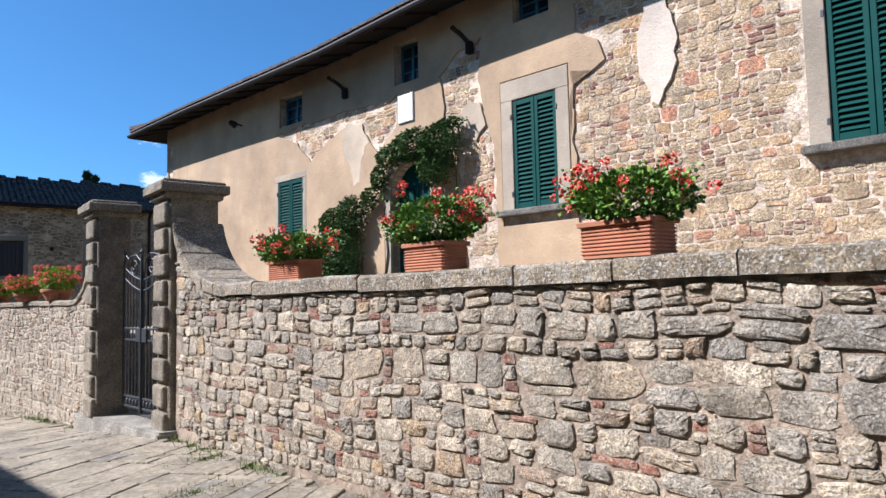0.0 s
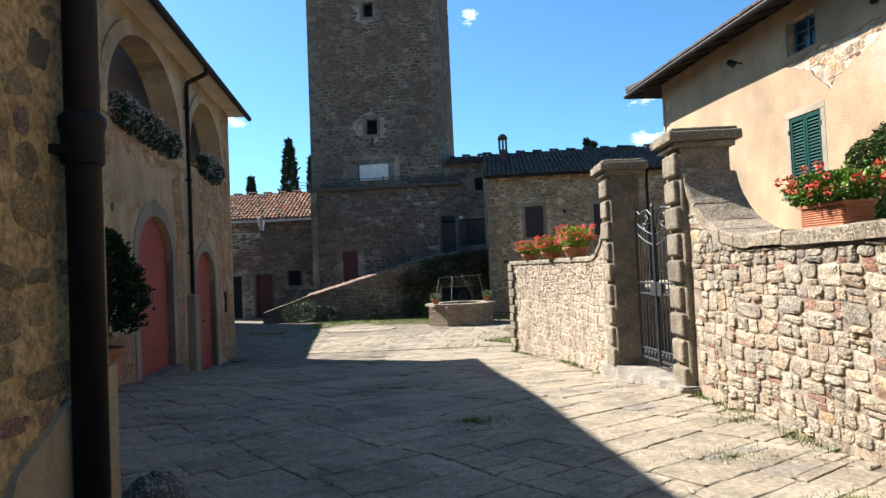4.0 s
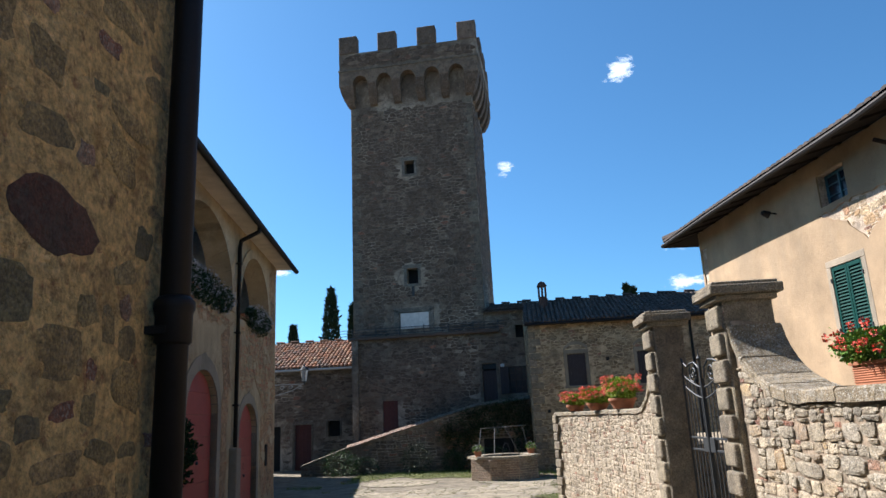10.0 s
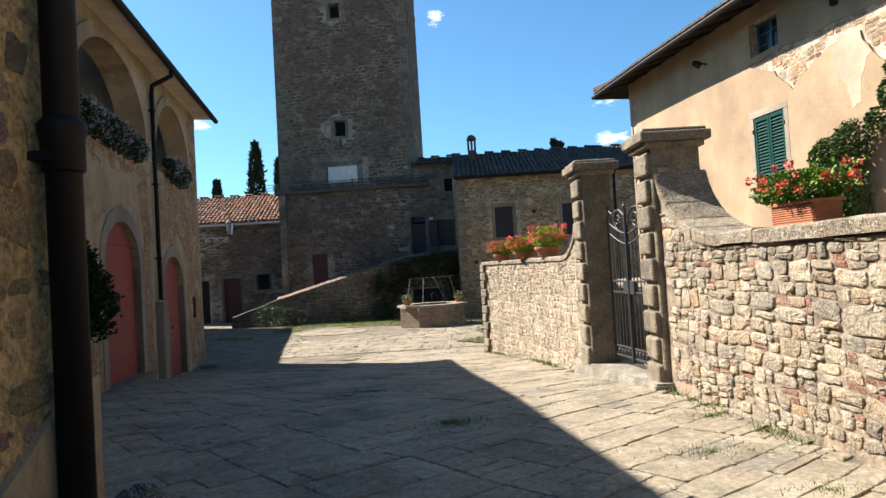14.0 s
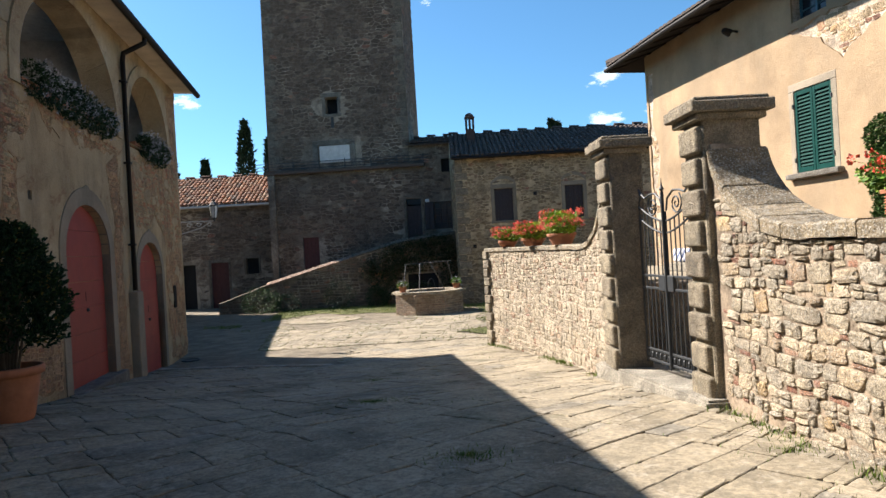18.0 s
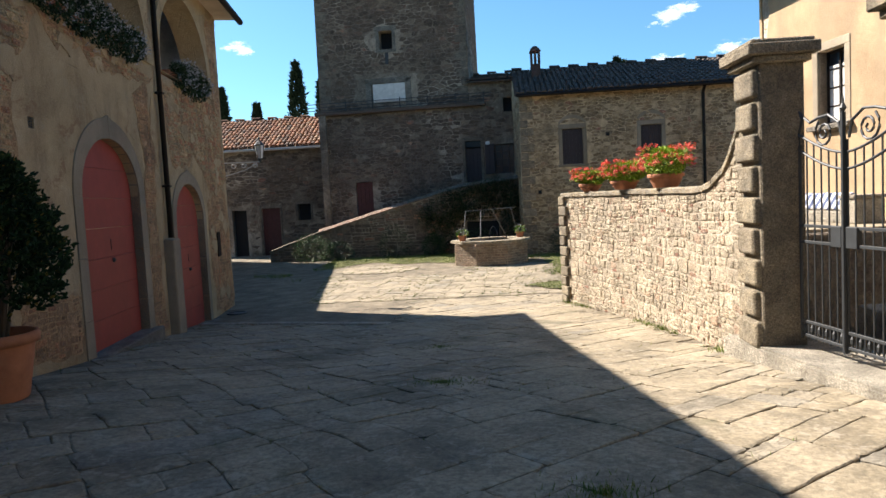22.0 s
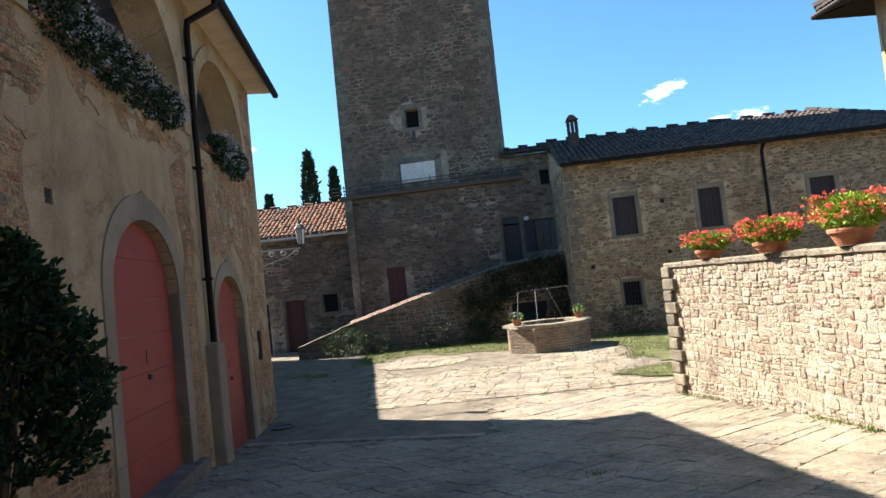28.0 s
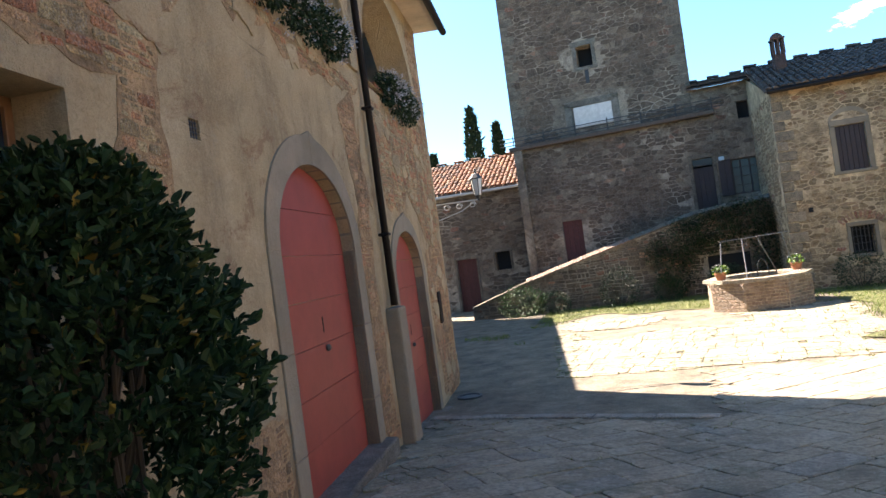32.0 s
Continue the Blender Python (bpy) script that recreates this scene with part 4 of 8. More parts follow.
        for o, zz in prof[:6]:
            loops.append([bm.verts.new((cx + sx * p, cy + sy * q, zz)) for p, q in ((o, o), (o, -0.26), (-0.26, -0.26), (-0.26, o))])
        bm.faces.new(loops[0][::-1])
        bm.faces.new(loops[-1])
        for lo_, hi_ in zip(loops, loops[1:]):
            for k in range(4):
                bm.faces.new((lo_[k], lo_[(k + 1) % 4], hi_[(k + 1) % 4], hi_[k]))
        part("corner_bracket", bm, M_TOWERRUBBLE, tower).matrix_world = T_TURN
    for k, f in enumerate(faces4):
        L = f.len + 1.0
        for i in range(4):
            if k in (1, 3) and i in (0, 3):
                continue
            c = -0.5 + 0.5 + (L - 1.0) * i / 3
            bm = bmesh.new()
            cuboid(bm, c - 0.5, c + 0.5, 0.05, 0.54, 20.9, 21.95, None, 0.03)
            part("merlon", bm, M_TOWERRUBBLE, tower).matrix_world = f.m
    bm = bmesh.new()
    tube(bm, ((3.9, 3.0, 20.9), (3.9, 3.0, 23.9)), 0.02, 6)
    part("mast", bm, M_IRON, tower).matrix_world = T_TURN
    return face


T_FACE = tower_body()

keep = empty("keep", "stone keep base with a terrace below the tower", "building")
K_OUT = Face((-6.3, 33.6), (2.27, 32.85))


def ku(x):
    return x + 6.3


KEEP_HOLES = [arch_loop(ku(-4.85), ku(-4.1), -0.2, 2.45), arch_loop(ku(0.05), ku(0.72), 1.9, 3.95), arch_loop(ku(1.3), ku(2.2), 2.5, 3.75), arch_loop(ku(1.74), ku(2.14), 5.1, 5.7)]
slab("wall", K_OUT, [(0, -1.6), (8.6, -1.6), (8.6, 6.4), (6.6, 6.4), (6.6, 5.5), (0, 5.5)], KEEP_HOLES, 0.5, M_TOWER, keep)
bm = bmesh.new()
cuboid(bm, -6.3, -6.0, 33.36, 41.0, -1.6, 5.5)
part("side_wall", bm, M_TOWER, keep)
# Black panel added behind the keep openings to stand for an unlit inside.
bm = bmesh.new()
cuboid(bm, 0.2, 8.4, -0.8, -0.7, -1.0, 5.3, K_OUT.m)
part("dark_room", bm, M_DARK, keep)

house = empty("courtyard_house", "two-storey rubble stone house with brown shutters and tiled roof", "building")
H_OUT = Face((2.1, 29.26), (8.75, 28.91))
H_OUT2 = Face((8.75, 28.91), (16.5, 28.5))


def hu(x):
    return (x - 2.1) * H_OUT.len / 6.65


HOUSE_HOLES = [arch_loop(hu(3.65), hu(4.4), 2.58, 3.88), arch_loop(hu(6.5), hu(7.24), 2.54, 3.86), arch_loop(hu(3.68), hu(4.28), 0.16, 0.97)]
slab("wall", H_OUT, [(0, -1.4), (H_OUT.len, -1.4), (H_OUT.len, 5.2), (0, 5.2)], HOUSE_HOLES, 0.5, M_HOUSE, house)
H2_HOLES = [arch_loop(1.4, 2.2, 2.55, 3.8), arch_loop(4.3, 5.1, 2.55, 3.8)]
slab("wing_wall", H_OUT2, [(0.01, -1.4), (H_OUT2.len, -1.4), (H_OUT2.len, 5.2), (0.01, 5.2)], H2_HOLES, 0.5, M_HOUSE, house)
H_SIDE = Face((2.1, 33.36), (2.1, 29.26), flip=False)
slab("side_wall", H_SIDE, [(0, -1.4), (H_SIDE.len - 0.01, -1.4), (H_SIDE.len - 0.01, 5.15), (0, 6.55)], [], 0.5, M_HOUSE, house)

low_house = empty("low_house", "low stone outbuilding with a sunlit orange clay tile roof", "building")
O_OUT = Face((-12.6, 35.3), (-6.2, 35.2))
slab("wall", O_OUT, [(0, -1.6), (O_OUT.len, -1.6), (O_OUT.len, 4.3), (0, 4.3)], [arch_loop(2.93, 3.8, -0.9, 1.52), arch_loop(4.65, 5.27, 0.89, 1.65), arch_loop(1.5, 2.2, -0.9, 1.48)], 0.4, M_TOWER, low_house)


def slope(face, u0, u1, d0, z0, d1, z1, thick, mat, name, parent):
    bm = bmesh.new()
    a = [face.at(u0, z0, d0), face.at(u1, z0, d0), face.at(u1, z1, d1), face.at(u0, z1, d1)]
    lo = [bm.verts.new(p) for p in a]
    hi = [bm.verts.new(p + Vector((0, 0, thick))) for p in a]
    bm.faces.new(lo)
    bm.faces.new(hi[::-1])
    for i in range(4):
        bm.faces.new((lo[i], lo[(i + 1) % 4], hi[(i + 1) % 4], hi[i]))
    return part(name, bm, mat, parent)


slope(O_OUT, 0, O_OUT.len - 0.02, 0.3, 4.27, -3.3, 5.95, 0.06, M_TILE, "roof", low_house)
slope(H_OUT, -0.15, H_OUT.len, 0.3, 5.15, -4.0, 6.7, 0.06, M_TILE_DARK, "roof", house)
WING_RIDGE, WING_HIP = 3.4, 5.7
bm = bmesh.new()
q = [H_OUT2.at(0, 5.15, 0.3), H_OUT2.at(WING_HIP, 5.15, 0.3), H_OUT2.at(WING_RIDGE, 6.68, -4.0), H_OUT2.at(0, 6.68, -4.0)]
lo, hi = [bm.verts.new(p) for p in q], [bm.verts.new(p + Vector((0, 0, 0.06))) for p in q]
bm.faces.new(lo)
bm.faces.new(hi[::-1])
for i in range(4):
    bm.faces.new((lo[i], lo[(i + 1) % 4], hi[(i + 1) % 4], hi[i]))
part("wing_roof", bm, M_TILE_DARK, house)
slope(H_OUT2, WING_HIP - 2.2, H_OUT2.len, 0.28, 5.1, -2.2, 5.72, 0.06, M_TILE_DARK, "low_wing_roof", house)
slope(K_OUT, 6.5, 8.9, 0.3, 6.35, -2.5, 7.0, 0.06, M_TILE_DARK, "roof", keep)

# ramp wall that climbs to the keep door
ramp_wall = empty("wall_ramp", "sloping stone ramp wall topped with bricks", "wall", kind="structure")
R_OUT = Face((-8.25, 31.35), (2.12, 31.35))
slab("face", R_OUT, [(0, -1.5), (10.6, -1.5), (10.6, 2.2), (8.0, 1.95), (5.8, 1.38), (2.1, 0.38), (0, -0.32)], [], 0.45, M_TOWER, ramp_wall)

# ---------------------------------------------------------------- well
well = empty("well", "octagonal brick and stone well with an iron frame", "well", (0.75, 27.1, -0.78))
bm = bmesh.new()
lathe(bm, ((1.33, 0.0), (1.31, 0.76), (0.95, 0.76), (0.95, 0.1)), 8, pose(0, 0, 0, 0, 0, 22.5), cap=False)
part("drum", bm, M_HOUSE, well)

# ---------------------------------------------------------------- leaves and flowers
def leaf_mat(name, stops, rough=0.45):
    n = Nodes(name)
    col = n.ramp(n.island(), *stops)
    col = n.mix(0.5, col, n.ramp(n.noise(6, 3), (0.3, 0.6), (0.7, 1.3)), "MULTIPLY")
    n.bsdf.inputs["Transmission Weight"].default_value = 0.0
    n.bsdf.inputs["Subsurface Weight"].default_value = 0.0
    return n.done(col, rough, None, spec=0.2)


M_LAUREL = leaf_mat("laurel_leaf", ((0.0, (0.0072, 0.018, 0.008)), (0.6, (0.0134, 0.0331, 0.0108)), (0.95, (0.0251, 0.0555, 0.0161)), (0.97, (0.197, 0.1388, 0.0277)), (1.0, (0.0358, 0.0653, 0.0224))), 0.8)
M_GERANIUM = leaf_mat("geranium_leaf", ((0.0, (0.0451, 0.1104, 0.0167)), (0.6, (0.1108, 0.2116, 0.029)), (1.0, (0.2214, 0.3136, 0.0475))))
M_IVY = leaf_mat("climber_leaf", ((0.0, (0.009, 0.022, 0.009)), (0.6, (0.018, 0.041, 0.014)), (1.0, (0.039, 0.065, 0.026))), 0.55)
M_CLIMB = leaf_mat("evergreen_leaf", ((0.0, (0.0284, 0.0587, 0.0174)), (0.6, (0.0554, 0.1076, 0.0282)), (1.0, (0.1214, 0.1803, 0.0485))), 0.5)
M_CYPRESS = leaf_mat("cypress_leaf", ((0.0, (0.0111, 0.0222, 0.0111)), (0.7, (0.0222, 0.0407, 0.0185)), (1.0, (0.037, 0.0592, 0.0222))), 0.7)
M_GRASS = leaf_mat("grass_blade", ((0.0, (0.065, 0.122, 0.014)), (0.6, (0.122, 0.18, 0.029)), (1.0, (0.216, 0.216, 0.072))), 0.7)
M_REDFLOWER = leaf_mat("red_petal", ((0.0, (0.6375, 0.051, 0.034)), (0.5, (0.748, 0.1105, 0.068)), (1.0, (0.782, 0.255, 0.187))), 0.6)
M_GERANIUMLIGHT = leaf_mat("young_geranium_leaf", ((0.0, (0.126, 0.216, 0.018)), (0.6, (0.242, 0.36, 0.031)), (1.0, (0.378, 0.45, 0.054))))
M_ORANGEFLOWER = leaf_mat("scarlet_petal", ((0.0, (0.68, 0.0595, 0.0425)), (0.5, (0.748, 0.119, 0.085)), (1.0, (0.782, 0.306, 0.255))), 0.6)
M_PINKFLOWER = leaf_mat("pink_petal", ((0.0, (0.595, 0.102, 0.17)), (1.0, (0.7225, 0.255, 0.34))), 0.6)
M_WHITEFLOWER = leaf_mat("white_petal", ((0.0, (0.302, 0.302, 0.331)), (1.0, (0.504, 0.504, 0.533))), 0.6)
M_BARK = plain("bark", (0.072, 0.054, 0.036), 0.9)
M_SOIL = plain("potting_soil", (0.036, 0.025, 0.018), 0.95)


def add_leaf(vs, fs, p, out, size, rng, wide=0.45, droop=0.3, stray=0.7):
    """One folded leaf that points away along out."""
    out = (out + Vector((rng.uniform(-stray, stray), rng.uniform(-stray, stray), rng.uniform(-stray, stray) - droop * 0.3))).normalized()
    side = out.cross(Vector((rng.uniform(-1, 1), rng.uniform(-1, 1), rng.uniform(-1, 1)))).normalized()
    up = side.cross(out)
    k = len(vs)
    s = size * rng.uniform(0.7, 1.25)
    vs += [p, p + out * s * 0.45 + side * s * wide * 0.5 + up * s * 0.1, p + out * s, p + out * s * 0.45 - side * s * wide * 0.5 + up * s * 0.1]
    fs += [(k, k + 1, k + 2), (k, k + 2, k + 3)]


def add_oval_leaf(vs, fs, p, out, size, rng, wide=0.45, stray=0.7):
    """One broad glossy leaf, folded along its rib and rounded to the tip."""
    out = (out + Vector((rng.uniform(-stray, stray), rng.uniform(-stray, stray), rng.uniform(-stray, stray)))).normalized()
    side = out.cross(Vector((rng.uniform(-1, 1), rng.uniform(-1, 1), rng.uniform(-1, 1)))).normalized()
    up = side.cross(out)
    k, s = len(vs), size * rng.uniform(0.65, 1.2)
    bend = rng.uniform(-0.12, 0.02)
    vs += [p, p + out * s * 0.52 + up * s * bend, p + out * s + up * s * bend * 2.2]
    for sg in (1, -1):
        vs += [p + out * s * f + side * s * wide * w * sg + up * s * 0.1 for f, w in ((0.25, 0.4), (0.6, 0.48), (0.88, 0.26))]
    fs += [(k, k + 3, k + 4, k + 1), (k + 1, k + 4, k + 5, k + 2), (k + 1, k + 7, k + 6, k), (k + 2, k + 8, k + 7, k + 1)]


def leaf_cloud(rng, n, centre, radii, size, bumps=14, inner=0.55, wide=0.45, cut=None, bottom=-1.0, stray=0.7, lift=0.0, oval=False):
    """Leaves over an uneven rounded body with gaps."""
    vs, fs = [], []
    lobes = [(Vector((rng.gauss(0, 1), rng.gauss(0, 1), rng.gauss(0, 1))).normalized(), rng.uniform(-0.14, 0.16)) for _ in range(bumps)]
    c, r = Vector(centre), Vector(radii)
    while len(vs) < (9 if oval else 4) * n:
        d = Vector((rng.gauss(0, 1), rng.gauss(0, 1), rng.gauss(0, 1))).normalized()
        if d.z < bottom:
            continue
        k = 1.0 + sum(h * max(0.0, d.dot(l)) ** 6 for l, h in lobes)
        k *= rng.uniform(inner, 1.0) ** 0.4
        p = c + Vector((d.x * r.x, d.y * r.y, d.z * r.z)) * k
        if cut and not cut(p):
            continue
        way = (d + Vector((0, 0, lift))).normalized()
        if oval:
            add_oval_leaf(vs, fs, p, way, size, rng, wide, stray)
        else:
            add_leaf(vs, fs, p, way, size, rng, wide, 0.3, stray)
    return vs, fs


def pot(bm, r, h, rim=0.05, wall=0.03):
    lathe(bm, ((r * 0.68, 0.0), (r * 0.72, 0.02), (r * 0.93, h - rim - 0.02), (r * 0.93, h - rim), (r * 1.04, h - rim), (r * 1.06, h - rim * 0.4), (r * 1.03, h), (r * 0.94, h), (r * 0.88, h - 0.1)), 24, cap=False)


def trough(bm, l, w, h):
    """A long terracotta box with ribbed sides and a rim, in one skin."""
    prof = [(0.0, 0.0)]
    for i in range(7):
        z = h * (0.1 + 0.1 * i)
        prof += [(0.0, z), (0.007, z + h * 0.015), (0.007, z + h * 0.045), (0.0, z + h * 0.06)]
    prof += [(0.0, h * 0.85), (0.02, h * 0.86), (0.022, h * 0.97), (0.016, h), (-0.02, h), (-0.024, h * 0.8)]
    loops = []
    for o, z in prof:
        a, b, c = l / 2 + o, w / 2 + o, 0.018
        loops.append([bm.verts.new((x, y, z)) for x, y in ((-a + c, -b), (a - c, -b), (a, -b + c), (a, b - c), (a - c, b), (-a + c, b), (-a, b - c), (-a, -b + c))])
    for p, q in zip(loops, loops[1:]):
        for k in range(8):
            bm.faces.new((p[k], p[(k + 1) % 8], q[(k + 1) % 8], q[k]))
    bm.faces.new(loops[0][::-1])


def geranium(at, turn, length, spread, height, label, seed, group, heads=40, shape="trough", pot_h=0.2):
    leaf, petal = (M_GERANIUM, M_REDFLOWER) if shape == "trough" else (M_GERANIUMLIGHT, M_ORANGEFLOWER)
    rng = random.Random(seed)
    g = empty("geranium_pot", label, "flower pot", at, group)
    g.rotation_euler = (0, 0, turn)
    bm = bmesh.new()
    if shape == "trough":
        trough(bm, length, 0.24, pot_h)
    else:
        pot(bm, length / 2, pot_h)
    part("planter", bm, M_TERRA, g, "ribbed terracotta planter" if shape == "trough" else "round terracotta pot")
    bm = bmesh.new()
    if shape == "trough":
        cuboid(bm, -length / 2 + 0.02, length / 2 - 0.02, -0.1, 0.1, pot_h, pot_h + 0.004)
    else:
        lathe(bm, ((length * 0.44, pot_h - 0.03), (0.01, pot_h - 0.028)), 16)
    part("soil", bm, M_SOIL, g)
    vs, fs = leaf_cloud(rng, int(5200 * spread * 1.6), (0, 0, pot_h + height * 0.34), (spread * 0.9, spread * 0.52, height * 0.44), 0.031, 34, 0.2, 0.95)
    # straggling shoots beyond the body
    for i in range(int(90 * spread)):
        a, e = rng.uniform(0, 6.283), rng.uniform(-0.35, 1.0)
        way = Vector((math.cos(a) * spread * 0.9, math.sin(a) * spread * 0.5, height * 0.5 * e))
        start = Vector((0, 0, pot_h + height * 0.34))
        reach = rng.uniform(1.0, 1.3)
        for j in range(9):
            p = start + way * (reach * (0.72 + 0.035 * j)) + Vector((rng.gauss(0, 0.012), rng.gauss(0, 0.012), rng.gauss(0, 0.012)))
            add_leaf(vs, fs, p, way.normalized(), 0.026, rng, 0.95, 0.3)
    tagged(link("foliage", vs, fs, leaf, g), kind="stuff")
    sv, sf = [], []
    hv, hf = [], []
    for i in range(heads):
        a = rng.uniform(0, 2 * math.pi)
        e = rng.uniform(-0.5, 1.0)
        d = Vector((math.cos(a) * spread * rng.uniform(0.55, 1.22), math.sin(a) * spread * 0.6 * rng.uniform(0.7, 1.1), 0))
        k = 1.0 - 0.45 * (d.x / spread) ** 2
        p = Vector((d.x, d.y, pot_h + height * 0.42 + height * 0.44 * e * max(k, 0.3) + (0.04 if e > 0.6 else 0)))
        r = rng.uniform(0.02, 0.042) if shape == "trough" else rng.uniform(0.018, 0.03)
        q = Vector((d.x * 0.6, d.y * 0.6, pot_h + height * 0.4))
        k0 = len(sv)
        side = Vector((0.0022, 0.0016, 0))
        sv += [q - side, q + side, p + side, p - side]
        sf.append((k0, k0 + 1, k0 + 2, k0 + 3))
        for j in range(26):
            o = Vector((rng.gauss(0, 1), rng.gauss(0, 1), rng.gauss(0, 0.8))).normalized()
            add_leaf(hv, hf, p + o * r * 0.55, o, r * 0.62, rng, 1.0, 0.0)
    tagged(link("stalk", sv, sf, leaf, g), kind="stuff")
    tagged(link("blossom", hv, hf, petal, g), "clusters of red geranium petals", kind="stuff")
    return g


G_NEAR, G_FAR = "geraniums on the tall garden wall", "geraniums on the low garden wall"
zc = 1.605
geranium((3.8, 1.98, zc), radians(94), 0.44, 0.4, 0.34, "red geraniums spilling from a ribbed terracotta trough on the coping", 11, G_NEAR, 46, "trough", 0.2)
geranium((3.74, 3.58, zc), radians(94), 0.42, 0.44, 0.42, "bright red geraniums in a terracotta trough beside the green door", 12, G_NEAR, 50, "trough", 0.2)
geranium((3.6, 5.5, zc), radians(94), 0.56, 0.5, 0.3, "pink and red geraniums in a long terracotta trough on the wall", 13, G_NEAR, 52, "trough", 0.18)
geranium((2.45, 16.75, 1.525), radians(108), 0.42, 0.5, 0.32, "red geraniums in a terracotta pot near the wall end", 14, G_FAR, 210, "pot", 0.15)
geranium((2.74, 15.1, 1.525), radians(102), 0.46, 0.53, 0.37, "dense red geraniums in a terracotta pot on the wall", 15, G_FAR, 290, "pot", 0.16)
geranium((2.98, 13.5, 1.525), radians(98), 0.5, 0.56, 0.46, "tall green geranium with red heads in a terracotta pot", 16, G_FAR, 210, "pot", 0.2)


def potted_laurel():
    rng = random.Random(21)
    t = empty("potted_laurel", "large clipped laurel bush in a terracotta pot beside the house wall", "potted tree", (-4.06, 8.95, ground_z(-4.06, 8.95)))
    bm = bmesh.new()
    pot(bm, 0.35, 0.58, 0.09)
    part("pot", bm, M_TERRA, t, "large terracotta pot with a thick rim", True)
    bm = bmesh.new()
    lathe(bm, ((0.33, 0.5), (0.01, 0.53)), 18)
    part("soil", bm, M_SOIL, t)
    bm = bmesh.new()
    for i in range(34):
        a = rng.uniform(0, 6.28)
        r0, r1 = rng.uniform(0.02, 0.12), rng.uniform(0.2, 0.5)
        pts = [(r0 * math.cos(a), r0 * math.sin(a), 0.5), (r0 * 1.6 * math.cos(a), r0 * 1.6 * math.sin(a), 0.9), (0.4 * r1 * math.cos(a), r1 * math.sin(a) * 0.7, 1.4), (0.6 * r1 * math.cos(a), r1 * math.sin(a), 1.8)]
        tube(bm, pts, [0.016, 0.013, 0.009, 0.004], 6)
    tagged(part("stem", bm, M_BARK, t), kind="stuff")
    # a dome of short shoots, widest low down, thinning out over the bare stems
    vs, fs = [], []
    lobes = [(rng.uniform(0, 6.28), rng.uniform(0.8, 1.9), rng.uniform(-0.13, 0.1)) for _ in range(26)]
    while len(vs) < 9 * 14000:
        a, z = rng.uniform(0, 6.283), 0.7 + 1.36 * rng.random() ** 0.85
        edge = float(np.interp(z, (0.68, 0.8, 1.0, 1.3, 1.6, 1.85, 2.0, 2.08), (0.6, 0.9, 1.0, 0.95, 0.8, 0.56, 0.34, 0.05)))
        edge += sum(h * math.exp(-((math.sin((a - f) / 2) * 4.5) ** 2) - ((z - y) / 0.17) ** 2) for f, y, h in lobes)
        k = edge * rng.uniform(0.1, 1.0) ** 0.45
        p = Vector((0.04 + 0.56 * k * math.cos(a), 0.64 * k * math.sin(a), z))
        if p.x < -0.48 - 0.12 * p.y or rng.random() > 0.4 + 0.6 * min(1.0, max(0.0, (z - 0.72) / 0.35)):
            continue
        way = Vector((math.cos(a) * 0.8, math.sin(a) * 0.8, rng.uniform(0.25, 1.1))).normalized()
        for i in range(rng.randint(5, 9)):
            add_oval_leaf(vs, fs, p + way * (0.016 * i), (way + Vector((rng.gauss(0, 0.5), rng.gauss(0, 0.5), rng.gauss(0, 0.4)))).normalized(), 0.055, rng, 0.5, 0.5)
    link("crown", vs, fs, M_LAUREL, t)


potted_laurel()


def pink_pot():
    rng = random.Random(22)
    t = empty("pink_flower_pot", "small terracotta pot of pink flowers beside the laurel", "flower pot", (-4.08, 8.2, ground_z(-4.08, 8.2)))
    bm = bmesh.new()
    pot(bm, 0.14, 0.2)
    part("pot", bm, M_TERRA, t, "", True)
    vs, fs = leaf_cloud(rng, 260, (0, 0, 0.28), (0.19, 0.19, 0.14), 0.04, 8, 0.3, 0.6)
    tagged(link("foliage", vs, fs, M_GERANIUM, t), kind="stuff")
    vs, fs = leaf_cloud(rng, 260, (0, 0, 0.32), (0.2, 0.2, 0.17), 0.026, 8, 0.8, 1.0)
    tagged(link("blossom", vs, fs, M_PINKFLOWER, t), kind="stuff")


pink_pot()


def corner_stone():
    rng = random.Random(23)
    bm = bmesh.new()
    lathe(bm, ((0.19, -0.1), (0.185, 0.15), (0.17, 0.38), (0.135, 0.52), (0.07, 0.585), (0.01, 0.6)), 18)
    for v in bm.verts:
        v.co += Vector((rng.uniform(-1, 1), rng.uniform(-1, 1), rng.uniform(-1, 1))) * 0.012
    ob = part("corner_stone", bm, M_LICHEN, None, "", True)
    ob.location = (-0.72, 3.14, ground_z(0, 3.1))
    tagged(ob, "rounded guard stone spotted with pale lichen at the house corner", "bollard")


M_LICHEN = stone_mat("lichen_stone", ((0.0, (0.086, 0.079, 0.065)), (1.0, (0.108, 0.094, 0.072))), 0.9, 40)
corner_stone()

# ---------------------------------------------------------------- villa details


def ragged(rng, pts, step=0.16, amp=0.05):
    """An outline with a broken edge."""
    out = []
    for i, a in enumerate(pts):
        b = pts[(i + 1) % len(pts)]
        l = math.hypot(b[0] - a[0], b[1] - a[1])
        n = max(1, int(l / step))
        for k in range(n):
            t = k / n
            out.append((a[0] + (b[0] - a[0]) * t + rng.uniform(-amp, amp), a[1] + (b[1] - a[1]) * t + rng.uniform(-amp, amp)))
    return out


def grow(loop_args, e, top=None):
    u0, u1, v0, v1 = loop_args
    return [(u0 - e, v0 - e), (u1 + e, v0 - e), (u1 + e, v1 + (top or e)), (u0 - e, v1 + (top or e))]


